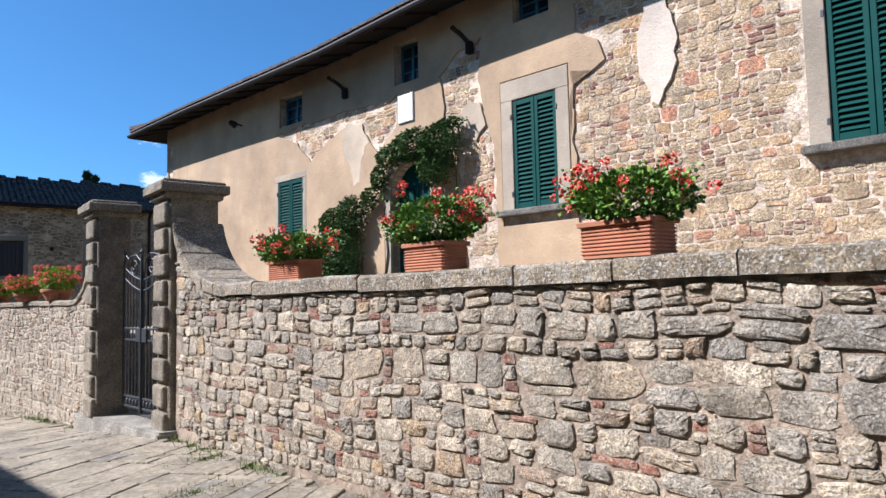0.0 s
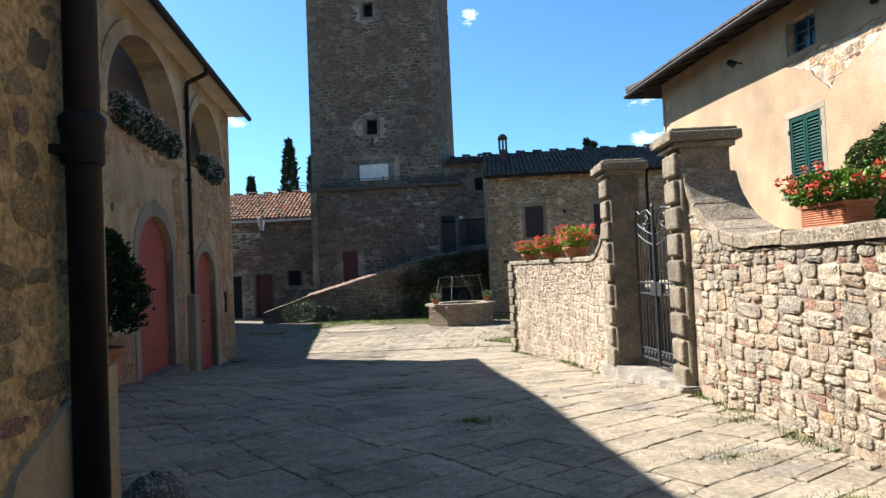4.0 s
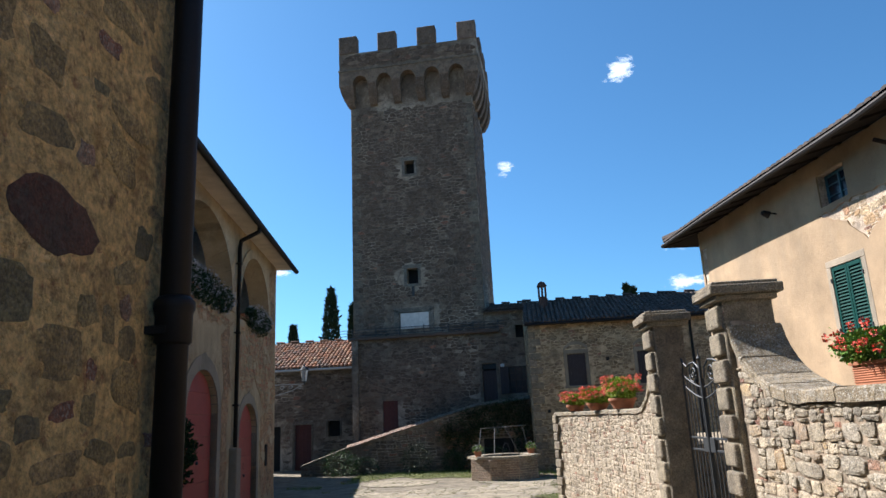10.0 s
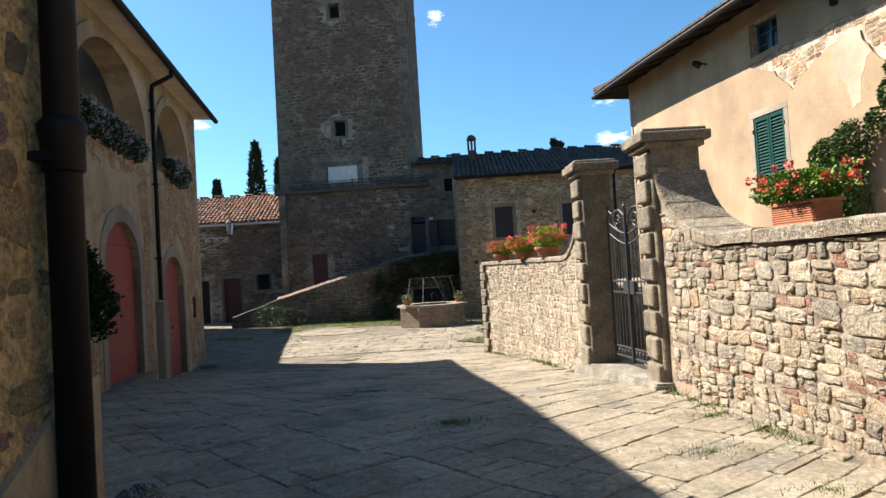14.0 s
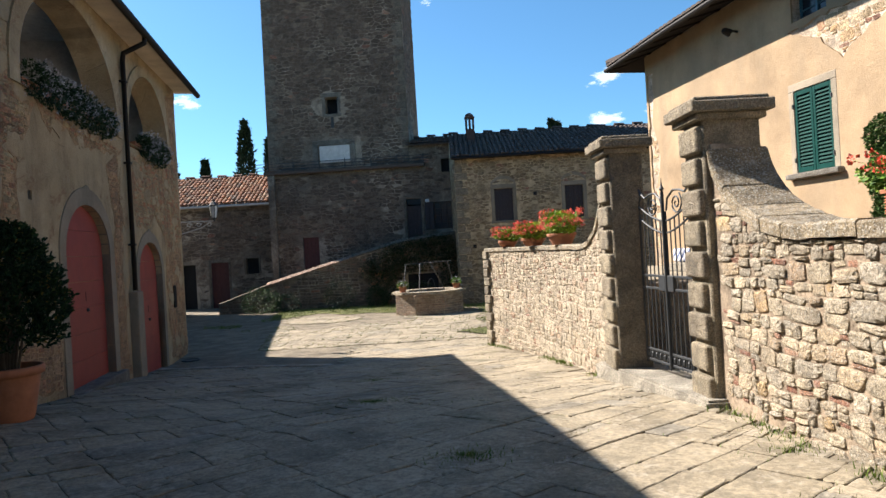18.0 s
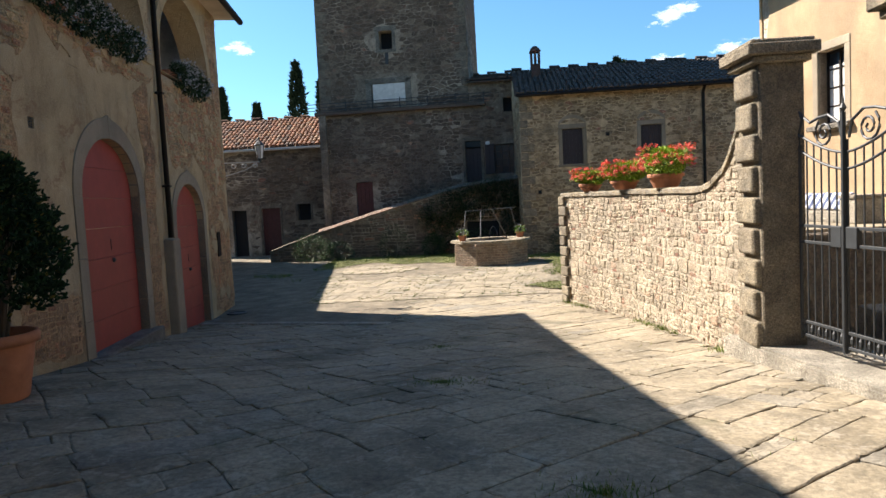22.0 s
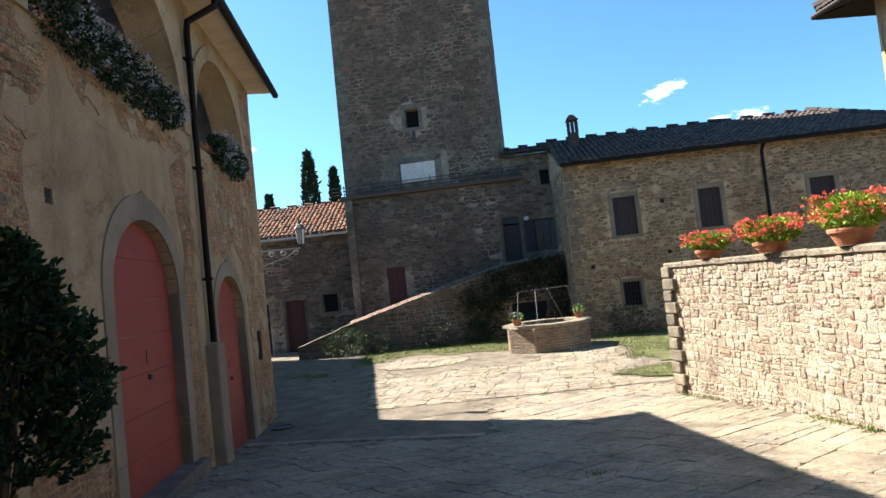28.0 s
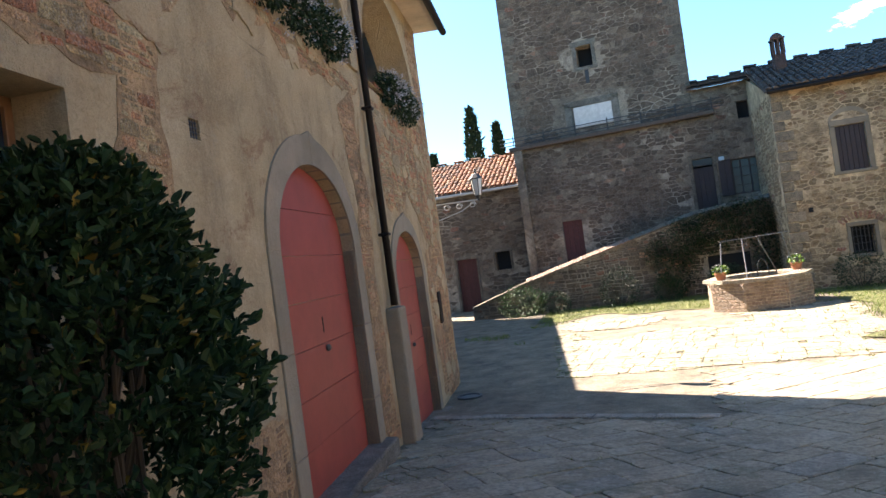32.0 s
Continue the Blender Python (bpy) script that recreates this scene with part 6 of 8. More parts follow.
def floodlight():
    f = empty("floodlight", "small dark floodlight under the villa eaves", "lamp")
    u = vu(13.7)
    bm = bmesh.new()
    tube(bm, [V_OUT.at(u, 5.2, 0.03), V_OUT.at(u, 5.22, 0.2)], 0.018, 6)
    part("arm", bm, M_PIPE, f)
    bm = bmesh.new()
    lathe(bm, ((0.03, -0.1), (0.06, -0.06), (0.075, 0.06), (0.07, 0.065)), 12, Matrix.Translation(V_OUT.at(u, 5.2, 0.24)) @ Matrix.Rotation(radians(115), 4, "Y"))
    part("head", bm, M_PIPE, f)


floodlight()

# ---------------------------------------------------------------- left range details
def arched_width(z, spring, rise, half):
    if z <= spring:
        return half
    t = min(1.0, (z - spring) / rise)
    return half * math.sqrt(max(0.0, 1 - t * t))


def plank_door(face, u0, u1, v0, v1, rise, n, name, label, parent, d=-0.12):
    """A plank door with an arched head: level boards, clipped by the arch."""
    c, half = (u0 + u1) / 2, (u1 - u0) / 2
    door = empty(name, label, "door", kind="structure")
    rng = random.Random(len(name) + n)
    for i in range(n):
        za, zb = v0 + (v1 - v0) * i / n + 0.003, v0 + (v1 - v0) * (i + 1) / n - 0.003
        zs = [za + (zb - za) * k / 5 for k in range(6)]
        left = [(c - arched_width(z, v1 - rise, rise, half) * 0.999, z) for z in zs]
        right = [(c + arched_width(z, v1 - rise, rise, half) * 0.999, z) for z in reversed(zs)]
        slab("plank", face, left[::-1][::-1] + right, [], 0.05, M_RED, door, d + rng.uniform(-0.003, 0.003))
    bm = bmesh.new()
    cuboid(bm, c + 0.08, c + 0.1, d, d + 0.006, v0 + 1.35, v0 + 1.5, face.m)
    part("keyhole", bm, M_DARK, door)
    bm = bmesh.new()
    lathe(bm, ((0.03, 0), (0.035, 0.02), (0.02, 0.04)), 10, face.m @ Matrix.Translation((c + 0.12, d, v0 + 1.2)) @ Matrix.Rotation(radians(-90), 4, "X"))
    part("door_handle", bm, M_IRON, door)
    return door


def door_stones(face, u0, u1, v0, v1, rise, e, parent, proud=0.02):
    """Dressed jambs and two arch stones round a door."""
    c, half = (u0 + u1) / 2, (u1 - u0) / 2
    for s in (-1, 1):
        a, b = (u0 - e, u0) if s < 0 else (u1, u1 + e)
        for z0, z1 in ((v0, v0 + 0.7), (v0 + 0.704, v0 + 1.5), (v0 + 1.504, v1 - rise)):
            bm = bmesh.new()
            cuboid(bm, a, b, -0.3, proud, z0, z1, face.m, 0.006)
            part("jamb_stone", bm, M_DOORSTONE, parent)
        pts, n = [], 12
        for i in range(n + 1):
            t = math.pi / 2 * i / n
            pts.append((c + s * (half + e) * math.cos(t), v1 - rise + (rise + e * 1.15) * math.sin(t)))
        inner = []
        for i in range(n, -1, -1):
            t = math.pi / 2 * i / n
            inner.append((c + s * half * math.cos(t), v1 - rise + rise * math.sin(t)))
        pts[-1] = (pts[-1][0] + s * 0.003, pts[-1][1] + 0.05)
        inner[0] = (inner[0][0] + s * 0.003, inner[0][1])
        slab("arch_stone", face, pts + inner, [], 0.3, M_DOORSTONE, parent, proud)


M_DOORSTONE = stucco_mat("door_stone", (0.223, 0.187, 0.137), (0.173, 0.144, 0.101), 9.0)
D1 = (lu(11.85), lu(13.87), -0.3, 2.62, 0.8)
D2 = (lu(15.65), lu(17.5), -0.8, 2.08, 0.7)
plank_door(L_OUT, *D1, 7, "door_1", "closed red plank door with an arched head in a stone surround", None)
plank_door(L_OUT, *D2, 7, "door_2", "smaller closed red plank door with an arched head", None)
door_stones(L_OUT, lu(11.85), lu(13.87), -0.5, 2.62, 0.8, 0.24, red_door_range)
door_stones(L_OUT, lu(15.65), lu(17.5), -0.95, 2.08, 0.7, 0.2, red_door_range)
bm = bmesh.new()
for (a, b, *_), z in ((D1, -0.3), (D2, -0.8)):
    cuboid(bm, a - 0.25, b + 0.25, -0.4, 0.16, z - 0.5, z + 0.02, L_OUT.m, 0.02)
s = part("step", bm, M_TRIM)
tagged(s, "low worn stone sills under the red doors", "sill", kind="structure")
for h, e in ((arch_loop(lu(10.6), lu(14.7), 4.05, 5.83, 1.55, 24), 0.26), (arch_loop(lu(15.4), lu(18.7), 4.0, 5.74, 1.45, 24), 0.24)):
    cu = sum(p[0] for p in h[2:]) / len(h[2:])
    big = [((p[0] - cu) * (1 + e / 1.8) + cu, (p[1] - 4.05) * (1 + e / 1.75) + 4.05) for p in h]
    big[0], big[1] = (big[0][0], 4.05), (big[1][0], 4.05)
    big = [(x, max(z, 4.05)) for x, z in big]
    slab("arch_band", L_OUT, big, [[(x, max(z, 4.055)) for x, z in h]], 0.06, M_OLD_STUCCO, red_door_range, 0.035)


def range_plumbing():
    bm = bmesh.new()
    L = L_OUT.len
    tube(bm, [L_OUT.at(-0.5, 6.14, 0.55), L_OUT.at(L + 0.35, 6.08, 0.55)], 0.07, 10)
    part("gutter", bm, M_PIPE, red_door_range)
    u = lu(15.08)
    bm = bmesh.new()
    tube(bm, [L_OUT.at(u, 6.1, 0.52), L_OUT.at(u, 5.95, 0.5), L_OUT.at(u, 5.85, 0.3), L_OUT.at(u, 5.75, 0.1), L_OUT.at(u, 5.6, 0.075), L_OUT.at(u, 1.1, 0.075)], 0.05, 10)
    part("downpipe", bm, M_PIPE, red_door_range, "dark metal downpipe", True)
    for z in (5.2, 3.6, 2.0):
        bm = bmesh.new()
        cuboid(bm, u - 0.065, u + 0.065, 0.0, 0.135, z - 0.02, z + 0.02, L_OUT.m, 0.01)
        part("pipe_clip", bm, M_PIPE, red_door_range)
    bm = bmesh.new()
    cuboid(bm, u - 0.2, u + 0.2, -0.02, 0.17, -1.0, 1.08, L_OUT.m, 0.03, 2)
    part("pipe_casing", bm, M_DOORSTONE, red_door_range, "plastered casing over the pipe foot")
    bm = bmesh.new()
    cuboid(bm, lu(18.5), lu(18.75), 0.0, 0.03, 0.5, 1.05, L_OUT.m, 0.004)
    ob = part("notice_board", bm, M_BROWN)
    tagged(ob, "small dark wooden notice board on the plaster wall", "sign")
    # vent grille
    bm = bmesh.new()
    for i in range(4):
        x = lu(10.7) + 0.13 * (i + 0.5) / 4
        tube(bm, [L_OUT.at(x, 2.54, -0.02), L_OUT.at(x, 2.67, -0.02)], 0.004, 5)
        z = 2.54 + 0.13 * (i + 0.5) / 4
        tube(bm, [L_OUT.at(lu(10.7), z, -0.02), L_OUT.at(lu(10.7) + 0.13, z, -0.02)], 0.004, 5)
    part("vent_grille", bm, M_IRON, red_door_range)
    # Black plate stands for the shade inside the vent.
    bm = bmesh.new()
    cuboid(bm, lu(10.65), lu(10.9), -0.4, -0.3, 2.5, 2.7)
    part("vent_dark", bm, M_DARK, red_door_range).matrix_world = L_OUT.m
    sash(L_OUT, (lu(8.6), lu(9.6), 1.75, 2.6), M_WOOD, red_door_range, -0.3, (1, 1))


range_plumbing()


def sill_flowers(y0, y1, seed, label):
    rng = random.Random(seed)
    f = empty("sill_flowers", label, "window box", group="flower boxes on the loggia sills")
    bm = bmesh.new()
    cuboid(bm, lu(y0) + 0.1, lu(y1) - 0.1, -0.22, -0.02, 4.06, 4.2, L_OUT.m, 0.01)
    part("box", bm, M_TERRA, f)
    vs, fs, ws, wf = [], [], [], []
    n = int((lu(y1) - lu(y0)) / 0.28)
    for i in range(n):
        u = lu(y0) + 0.12 + (lu(y1) - lu(y0) - 0.24) * (i + rng.uniform(0.2, 0.8)) / n
        h, drop = rng.uniform(0.14, 0.28), rng.uniform(0.12, 0.3)
        c = L_OUT.at(u, 4.18 + h * 0.2 - drop * 0.3, 0.08)
        a, b = leaf_cloud(rng, 560, c, (0.15, 0.24, (h + drop * 0.5) * 0.85), 0.046, 10, 0.3, 0.6)
        k = len(vs)
        vs += a
        fs += [tuple(j + k for j in q) for q in b]
        for _ in range(26):
            d = Vector((rng.gauss(0, 1) + 0.7, rng.gauss(0, 1), rng.gauss(0, 1) + 0.3)).normalized()
            p = c + Vector((d.x * 0.2, d.y * 0.27, d.z * (h + drop * 0.5)))
            for _ in range(6):
                add_leaf(ws, wf, p + Vector((rng.uniform(-1, 1), rng.uniform(-1, 1), rng.uniform(-1, 1))) * 0.03, d, 0.022, rng, 1.0, 0)
    tagged(link("foliage", vs, fs, M_IVY, f), kind="stuff")
    tagged(link("blossom", ws, wf, M_WHITEFLOWER, f), "small white blossoms", kind="stuff")


sill_flowers(10.7, 14.3, 51, "trailing plants with small white blossoms on the wide loggia sill")
sill_flowers(15.95, 18.2, 52, "trailing white-flowered plants on the narrow loggia sill")


def street_lamp():
    t = empty("wall_lantern", "old wall lantern with frosted panes on a white iron bracket", "lantern", (-5.02, 20.2, 2.66))
    bm = bmesh.new()
    lathe(bm, ((0.06, 0.1), (0.07, 0.12), (0.115, 0.42), (0.09, 0.43)), 6, cap=True)
    part("panes", bm, M_FROST, t, "frosted glass panes")
    bm = bmesh.new()
    for i in range(6):
        a = math.pi * 2 * i / 6
        tube(bm, [(0.072 * math.cos(a), 0.072 * math.sin(a), 0.1), (0.118 * math.cos(a), 0.118 * math.sin(a), 0.43)], 0.008, 5)
    lathe(bm, ((0.13, 0.42), (0.13, 0.44), (0.06, 0.52), (0.02, 0.55), (0.03, 0.58), (0.004, 0.64)), 6)
    lathe(bm, ((0.02, 0.0), (0.03, 0.04), (0.075, 0.1), (0.01, 0.11)), 6)
    part("frame", bm, M_IRON, t)
    bm = bmesh.new()
    tube(bm, [(0.0, 0.0, 0.02), (-0.4, -0.1, 0.02), (-0.95, -0.2, 0.02)], 0.014, 6)
    tube(bm, [(-0.08, 0, 0.0), (-0.35, -0.05, -0.16), (-0.85, -0.18, -0.3)], 0.012, 6)
    for cx in (-0.12, -0.38, -0.62):
        tube(bm, [(cx + (0.07 - 0.002 * i) * math.cos(0.45 * i), -0.02 + cx * 0.2, -0.07 + (0.06 - 0.002 * i) * math.sin(0.45 * i)) for i in range(18)], 0.01, 5)
    part("bracket", bm, M_LAMPIRON, t, "pale scrolled iron bracket")


M_FROST = plain("frosted_glass", (0.518, 0.5328, 0.5328), 0.3)
M_LAMPIRON = plain("pale_iron", (0.396, 0.396, 0.382), 0.6)
street_lamp()
bm = bmesh.new()
lathe(bm, ((0.22, 0.0), (0.22, 0.03), (0.18, 0.03), (0.17, 0.012), (0.02, 0.012)), 18)
drain = part("drain_cover", bm, M_IRON)
drain.location = (-5.25, 18.4, ground_z(-5.25, 18.4) - 0.015)
tagged(drain, "round dark iron drain cover set in the paving", "drain")


def near_pipe():
    p = empty("downpipe", "dark brown cast downpipe on the street house corner", "downpipe", (-0.645, 2.5, 0))
    bm = bmesh.new()
    tube(bm, [(0, 0, -0.05), (0, 0, 6.0)], 0.058, 14)
    part("pipe", bm, M_PIPE, p, "", True)
    for z in (1.96, 4.1):
        bm = bmesh.new()
        lathe(bm, ((0.06, z - 0.14), (0.07, z - 0.13), (0.07, z - 0.02), (0.078, z), (0.078, z + 0.03), (0.06, z + 0.05)), 14)
        part("collar", bm, M_PIPE, p, "", True)
        bm = bmesh.new()
        cuboid(bm, -0.12, 0.0, -0.07, 0.07, z - 0.1, z - 0.07)
        part("strap", bm, M_PIPE, p)


near_pipe()

# ---------------------------------------------------------------- keep, houses, ramp
def board_leaf(face, w, mat, parent, name, d, boards=4, label=""):
    u0, u1, v0, v1 = w
    bm = bmesh.new()
    cuboid(bm, u0 - 0.01, u1 + 0.01, d - 0.07, d - 0.035, v0 - 0.01, v1 + 0.01, face.m)
    leaf = part(name, bm, mat, parent, label)
    for i in range(boards):
        a, b = u0 + (u1 - u0) * i / boards + 0.003, u0 + (u1 - u0) * (i + 1) / boards - 0.003
        bm = bmesh.new()
        cuboid(bm, a, b, d - 0.04, d, v0 + 0.005, v1 - 0.005, face.m, 0.005)
        part("board", bm, mat, leaf)


def k_frame(face, w, parent, e=0.12, sill=True, mat=None):
    u0, u1, v0, v1 = w
    for a in ((u0 - e, u0 - 0.002, v0, v1), (u1 + 0.002, u1 + e, v0, v1), (u0 - e, u1 + e, v1 + 0.002, v1 + e * 1.2)) + (((u0 - e * 1.3, u1 + e * 1.3, v0 - 0.1, v0 - 0.002),) if sill else ()):
        bm = bmesh.new()
        cuboid(bm, a[0], a[1], -0.2, 0.035, a[2], a[3], face.m, 0.012)
        part("window_stone", bm, mat or M_DOORSTONE, parent)


M_OLDRED = plain("faded_red_paint", (0.067, 0.018, 0.016), 0.7)
M_SHUT = plain("brown_shutter", (0.0204, 0.0138, 0.0166), 0.65)
for w in ((hu(3.65), hu(4.4), 2.58, 3.88), (hu(6.5), hu(7.24), 2.54, 3.86)):
    board_leaf(H_OUT, w, M_SHUT, house, "shutter", -0.06, 6)
    k_frame(H_OUT, w, house, 0.14)
    c = (w[0] + w[1]) / 2
    arc = [(c + 0.62 * math.cos(math.pi * (0.2 + 0.6 * i / 10)), 3.62 + 0.62 * math.sin(math.pi * (0.2 + 0.6 * i / 10)) + 0.16) for i in range(11)]
    slab("relieving_arch", H_OUT, arc + [(x, z - 0.13) for x, z in reversed(arc)], [], 0.06, M_DOORSTONE, house, 0.012)
for w in ((1.4, 2.2, 2.55, 3.8), (4.3, 5.1, 2.55, 3.8)):
    board_leaf(H_OUT2, w, M_SHUT, house, "shutter", -0.06, 6)
    k_frame(H_OUT2, w, house, 0.14)


def grille():
    w = (hu(3.68), hu(4.28), 0.16, 0.97)
    k_frame(H_OUT, w, house, 0.1)
    # Black plate painted as the shade behind the barred window.
    bm = bmesh.new()
    cuboid(bm, w[0] - 0.05, w[1] + 0.05, -0.5, -0.4, w[2] - 0.05, w[3] + 0.05)
    part("window_dark", bm, M_DARK, house).matrix_world = H_OUT.m
    for i in range(6):
        u = w[0] + (w[1] - w[0]) * (i + 0.5) / 6
        bm = bmesh.new()
        tube(bm, [H_OUT.at(u, w[2], -0.05), H_OUT.at(u, w[3], -0.05)], 0.012, 6)
        part("bar", bm, M_IRON, house)
    for i in range(4):
        v = w[2] + (w[3] - w[2]) * (i + 0.5) / 4
        bm = bmesh.new()
        tube(bm, [H_OUT.at(w[0], v, -0.045), H_OUT.at(w[1], v, -0.045)], 0.01, 6)
        part("bar", bm, M_IRON, house)
    for i in range(11):
        t = math.pi * (0.25 + 0.5 * i / 10)
        c = (w[0] + w[1]) / 2
        bm = bmesh.new()
        cuboid(bm, -0.035, 0.035, 0.0, 0.03, -0.1, 0.1, None, 0.006)
        ob = part("arch_brick", bm, M_BRICK, house)
        ob.matrix_world = H_OUT.m @ Matrix.Translation((c + 0.72 * math.cos(t), 0, 0.68 + 0.62 * math.sin(t))) @ Matrix.Rotation(math.pi / 2 - t, 4, "Y")
    # Black plates on the uncut face stand for shade in putlog holes.
    for x, z in ((2.55, 3.3), (5.3, 3.6), (5.35, 1.85), (2.75, 1.6), (2.45, 0.6), (7.9, 2.3)):
        bm = bmesh.new()
        cuboid(bm, hu(x) - 0.065, hu(x) + 0.065, -0.05, 0.006, z - 0.065, z + 0.065, H_OUT.m)
        part("putlog_hole", bm, M_DARK, house)
    bm = bmesh.new()
    tube(bm, [H_OUT.at(H_OUT.len - 0.02, 5.1, 0.3), H_OUT.at(H_OUT.len - 0.02, 4.9, 0.08), H_OUT.at(H_OUT.len - 0.02, -0.8, 0.07)], 0.055, 8)
    part("downpipe", bm, M_PIPE, house)
    for f in (H_OUT, H_OUT2):
        bm = bmesh.new()
        tube(bm, [f.at(-0.1, 5.16, 0.36), f.at(f.len, 5.16, 0.36)], 0.06, 8)
        part("gutter", bm, M_PIPE, house)


M_BRICK = stone_mat("red_brick", ((0.0, (0.216, 0.086, 0.05)), (0.5, (0.274, 0.122, 0.072)), (1.0, (0.302, 0.18, 0.115))), 0.3, 40)
grille()


def chimney():
    c = empty("chimney", "small brick chimney with an open arched cap", "chimney", (3.05, 31.9, 6.0))
    bm = bmesh.new()
    cuboid(bm, -0.18, 0.18, -0.18, 0.18, -0.5, 0.8, None, 0.01)
    part("shaft", bm, M_CHIMNEY, c)
    for a in ((-0.19, -0.12), (-0.035, 0.035), (0.12, 0.19)):
        for b in (-0.19, 0.12):
            bm = bmesh.new()
            cuboid(bm, a[0], a[1], b, b + 0.07, 0.8, 1.28)
            part("pier", bm, M_CHIMNEY, c)
    bm = bmesh.new()
    cuboid(bm, -0.22, 0.22, -0.22, 0.22, 1.28, 1.35, None, 0.02)
    lathe(bm, ((0.21, 1.35), (0.18, 1.44), (0.09, 1.52), (0.02, 1.54)), 8)
    part("cap", bm, M_CHIMNEY, c)


chimney()

# keep openings
KD, KD2, KW, KV = (ku(-4.85), ku(-4.1), -0.2, 2.45), (ku(0.05), ku(0.72), 1.9, 3.95), (ku(1.3), ku(2.2), 2.5, 3.75), (ku(1.74), ku(2.14), 5.1, 5.7)
board_leaf(K_OUT, KD, M_OLDRED, keep, "door", -0.1, 4, "faded red plank door")
board_leaf(K_OUT, (KD2[0], KD2[1], 1.9, 3.62), M_SHUT, keep, "door", -0.12, 4, "dark plank door")
board_leaf(K_OUT, (KD2[0], KD2[1], 3.7, 3.95), M_GLASS, keep, "fanlight", -0.12, 1)
k_frame(K_OUT, KD2, keep, 0.12, False, M_TOWERSTONE)
sash(K_OUT, KW, M_SHUT, keep, -0.12, (2, 3))
for a, b in ((KW[0] - 0.4, KW[0] - 0.01), (KW[1] + 0.0, KW[1] + 0.12)):
    board_leaf(K_OUT, (a, b, KW[2], KW[3]), M_SHUT, keep, "shutter", 0.06, 2)
# Black plate in the vent, as its unlit depth.
bm = bmesh.new()
cuboid(bm, KV[0], KV[1], -0.3, -0.25, KV[2], KV[3], K_OUT.m)
part("vent_dark", bm, M_DARK, keep)
bm = bmesh.new()
cuboid(bm, -0.09, 0.09, 0.0, 0.12, -0.07, 0.07, None, 0.02)
ob = part("wall_light", bm, M_FROST)
ob.matrix_world = K_OUT.m @ Matrix.Translation((ku(1.02), 0.0, 3.82))
tagged(ob, "small white wall light beside the keep door", "lamp")
bm = bmesh.new()
cuboid(bm, ku(-3.94), ku(-2.53), -0.02, 0.06, 5.85, 6.62, None, 0.01)
pl = part("tower_plaque", bm, M_WHITE)
pl.matrix_world = T_FACE.m @ Matrix.Translation((0.02, 0.04, 0))
tagged(pl, "large blank white stone plaque on the tower", "plaque")
for a in ((2.05, 2.3, 5.65, 6.85), (3.8, 4.05, 5.65, 6.85), (2.05, 4.05, 6.66, 6.88)):
    bm = bmesh.new()
    cuboid(bm, a[0], a[1], 0.0, 0.07, a[2], a[3], T_FACE.m, 0.01)
    part("plaque_frame", bm, M_TRIM, pl).matrix_world = Matrix.Identity(4)


def terrace_rail():
    r = empty("terrace_ledge", "stone ledge with a rusty iron railing below the tower", "ledge")
    bm = bmesh.new()
    cuboid(bm, -0.15, ku(1.0), -0.5, 0.26, 5.4, 5.56, K_OUT.m, 0.02)
    part("ledge", bm, M_TILE_DARK, r)
    for z in (5.64, 5.78, 5.92):
        bm = bmesh.new()
        tube(bm, [K_OUT.at(-0.5, z, 0.2), K_OUT.at(ku(1.3), z, 0.2)], 0.017, 6)
        part("rail", bm, M_IRON, r)
    for i in range(7):
        bm = bmesh.new()
        tube(bm, [K_OUT.at(0.05 + i * 1.2, 5.4, 0.2), K_OUT.at(0.05 + i * 1.2, 6.0, 0.2)], 0.02, 6)
        part("post", bm, M_IRON, r)


terrace_rail()
board_leaf(O_OUT, (2.93, 3.8, -0.9, 1.52), M_OLDRED, low_house, "door", -0.1, 4, "faded red plank door")
# Black boards stand for the shade in the open doorway and window.
board_leaf(O_OUT, (1.5, 2.2, -0.9, 1.48), M_DARK, low_house, "dark_opening", -0.3, 1)
board_leaf(O_OUT, (4.65, 5.27, 0.89, 1.65), M_DARK, low_house, "window_dark", -0.3, 1)
for w in ((4.65, 5.27, 0.89, 1.65), (2.93, 3.8, -0.9, 1.52)):
    k_frame(O_OUT, w, low_house, 0.1, False, M_TOWERSTONE)


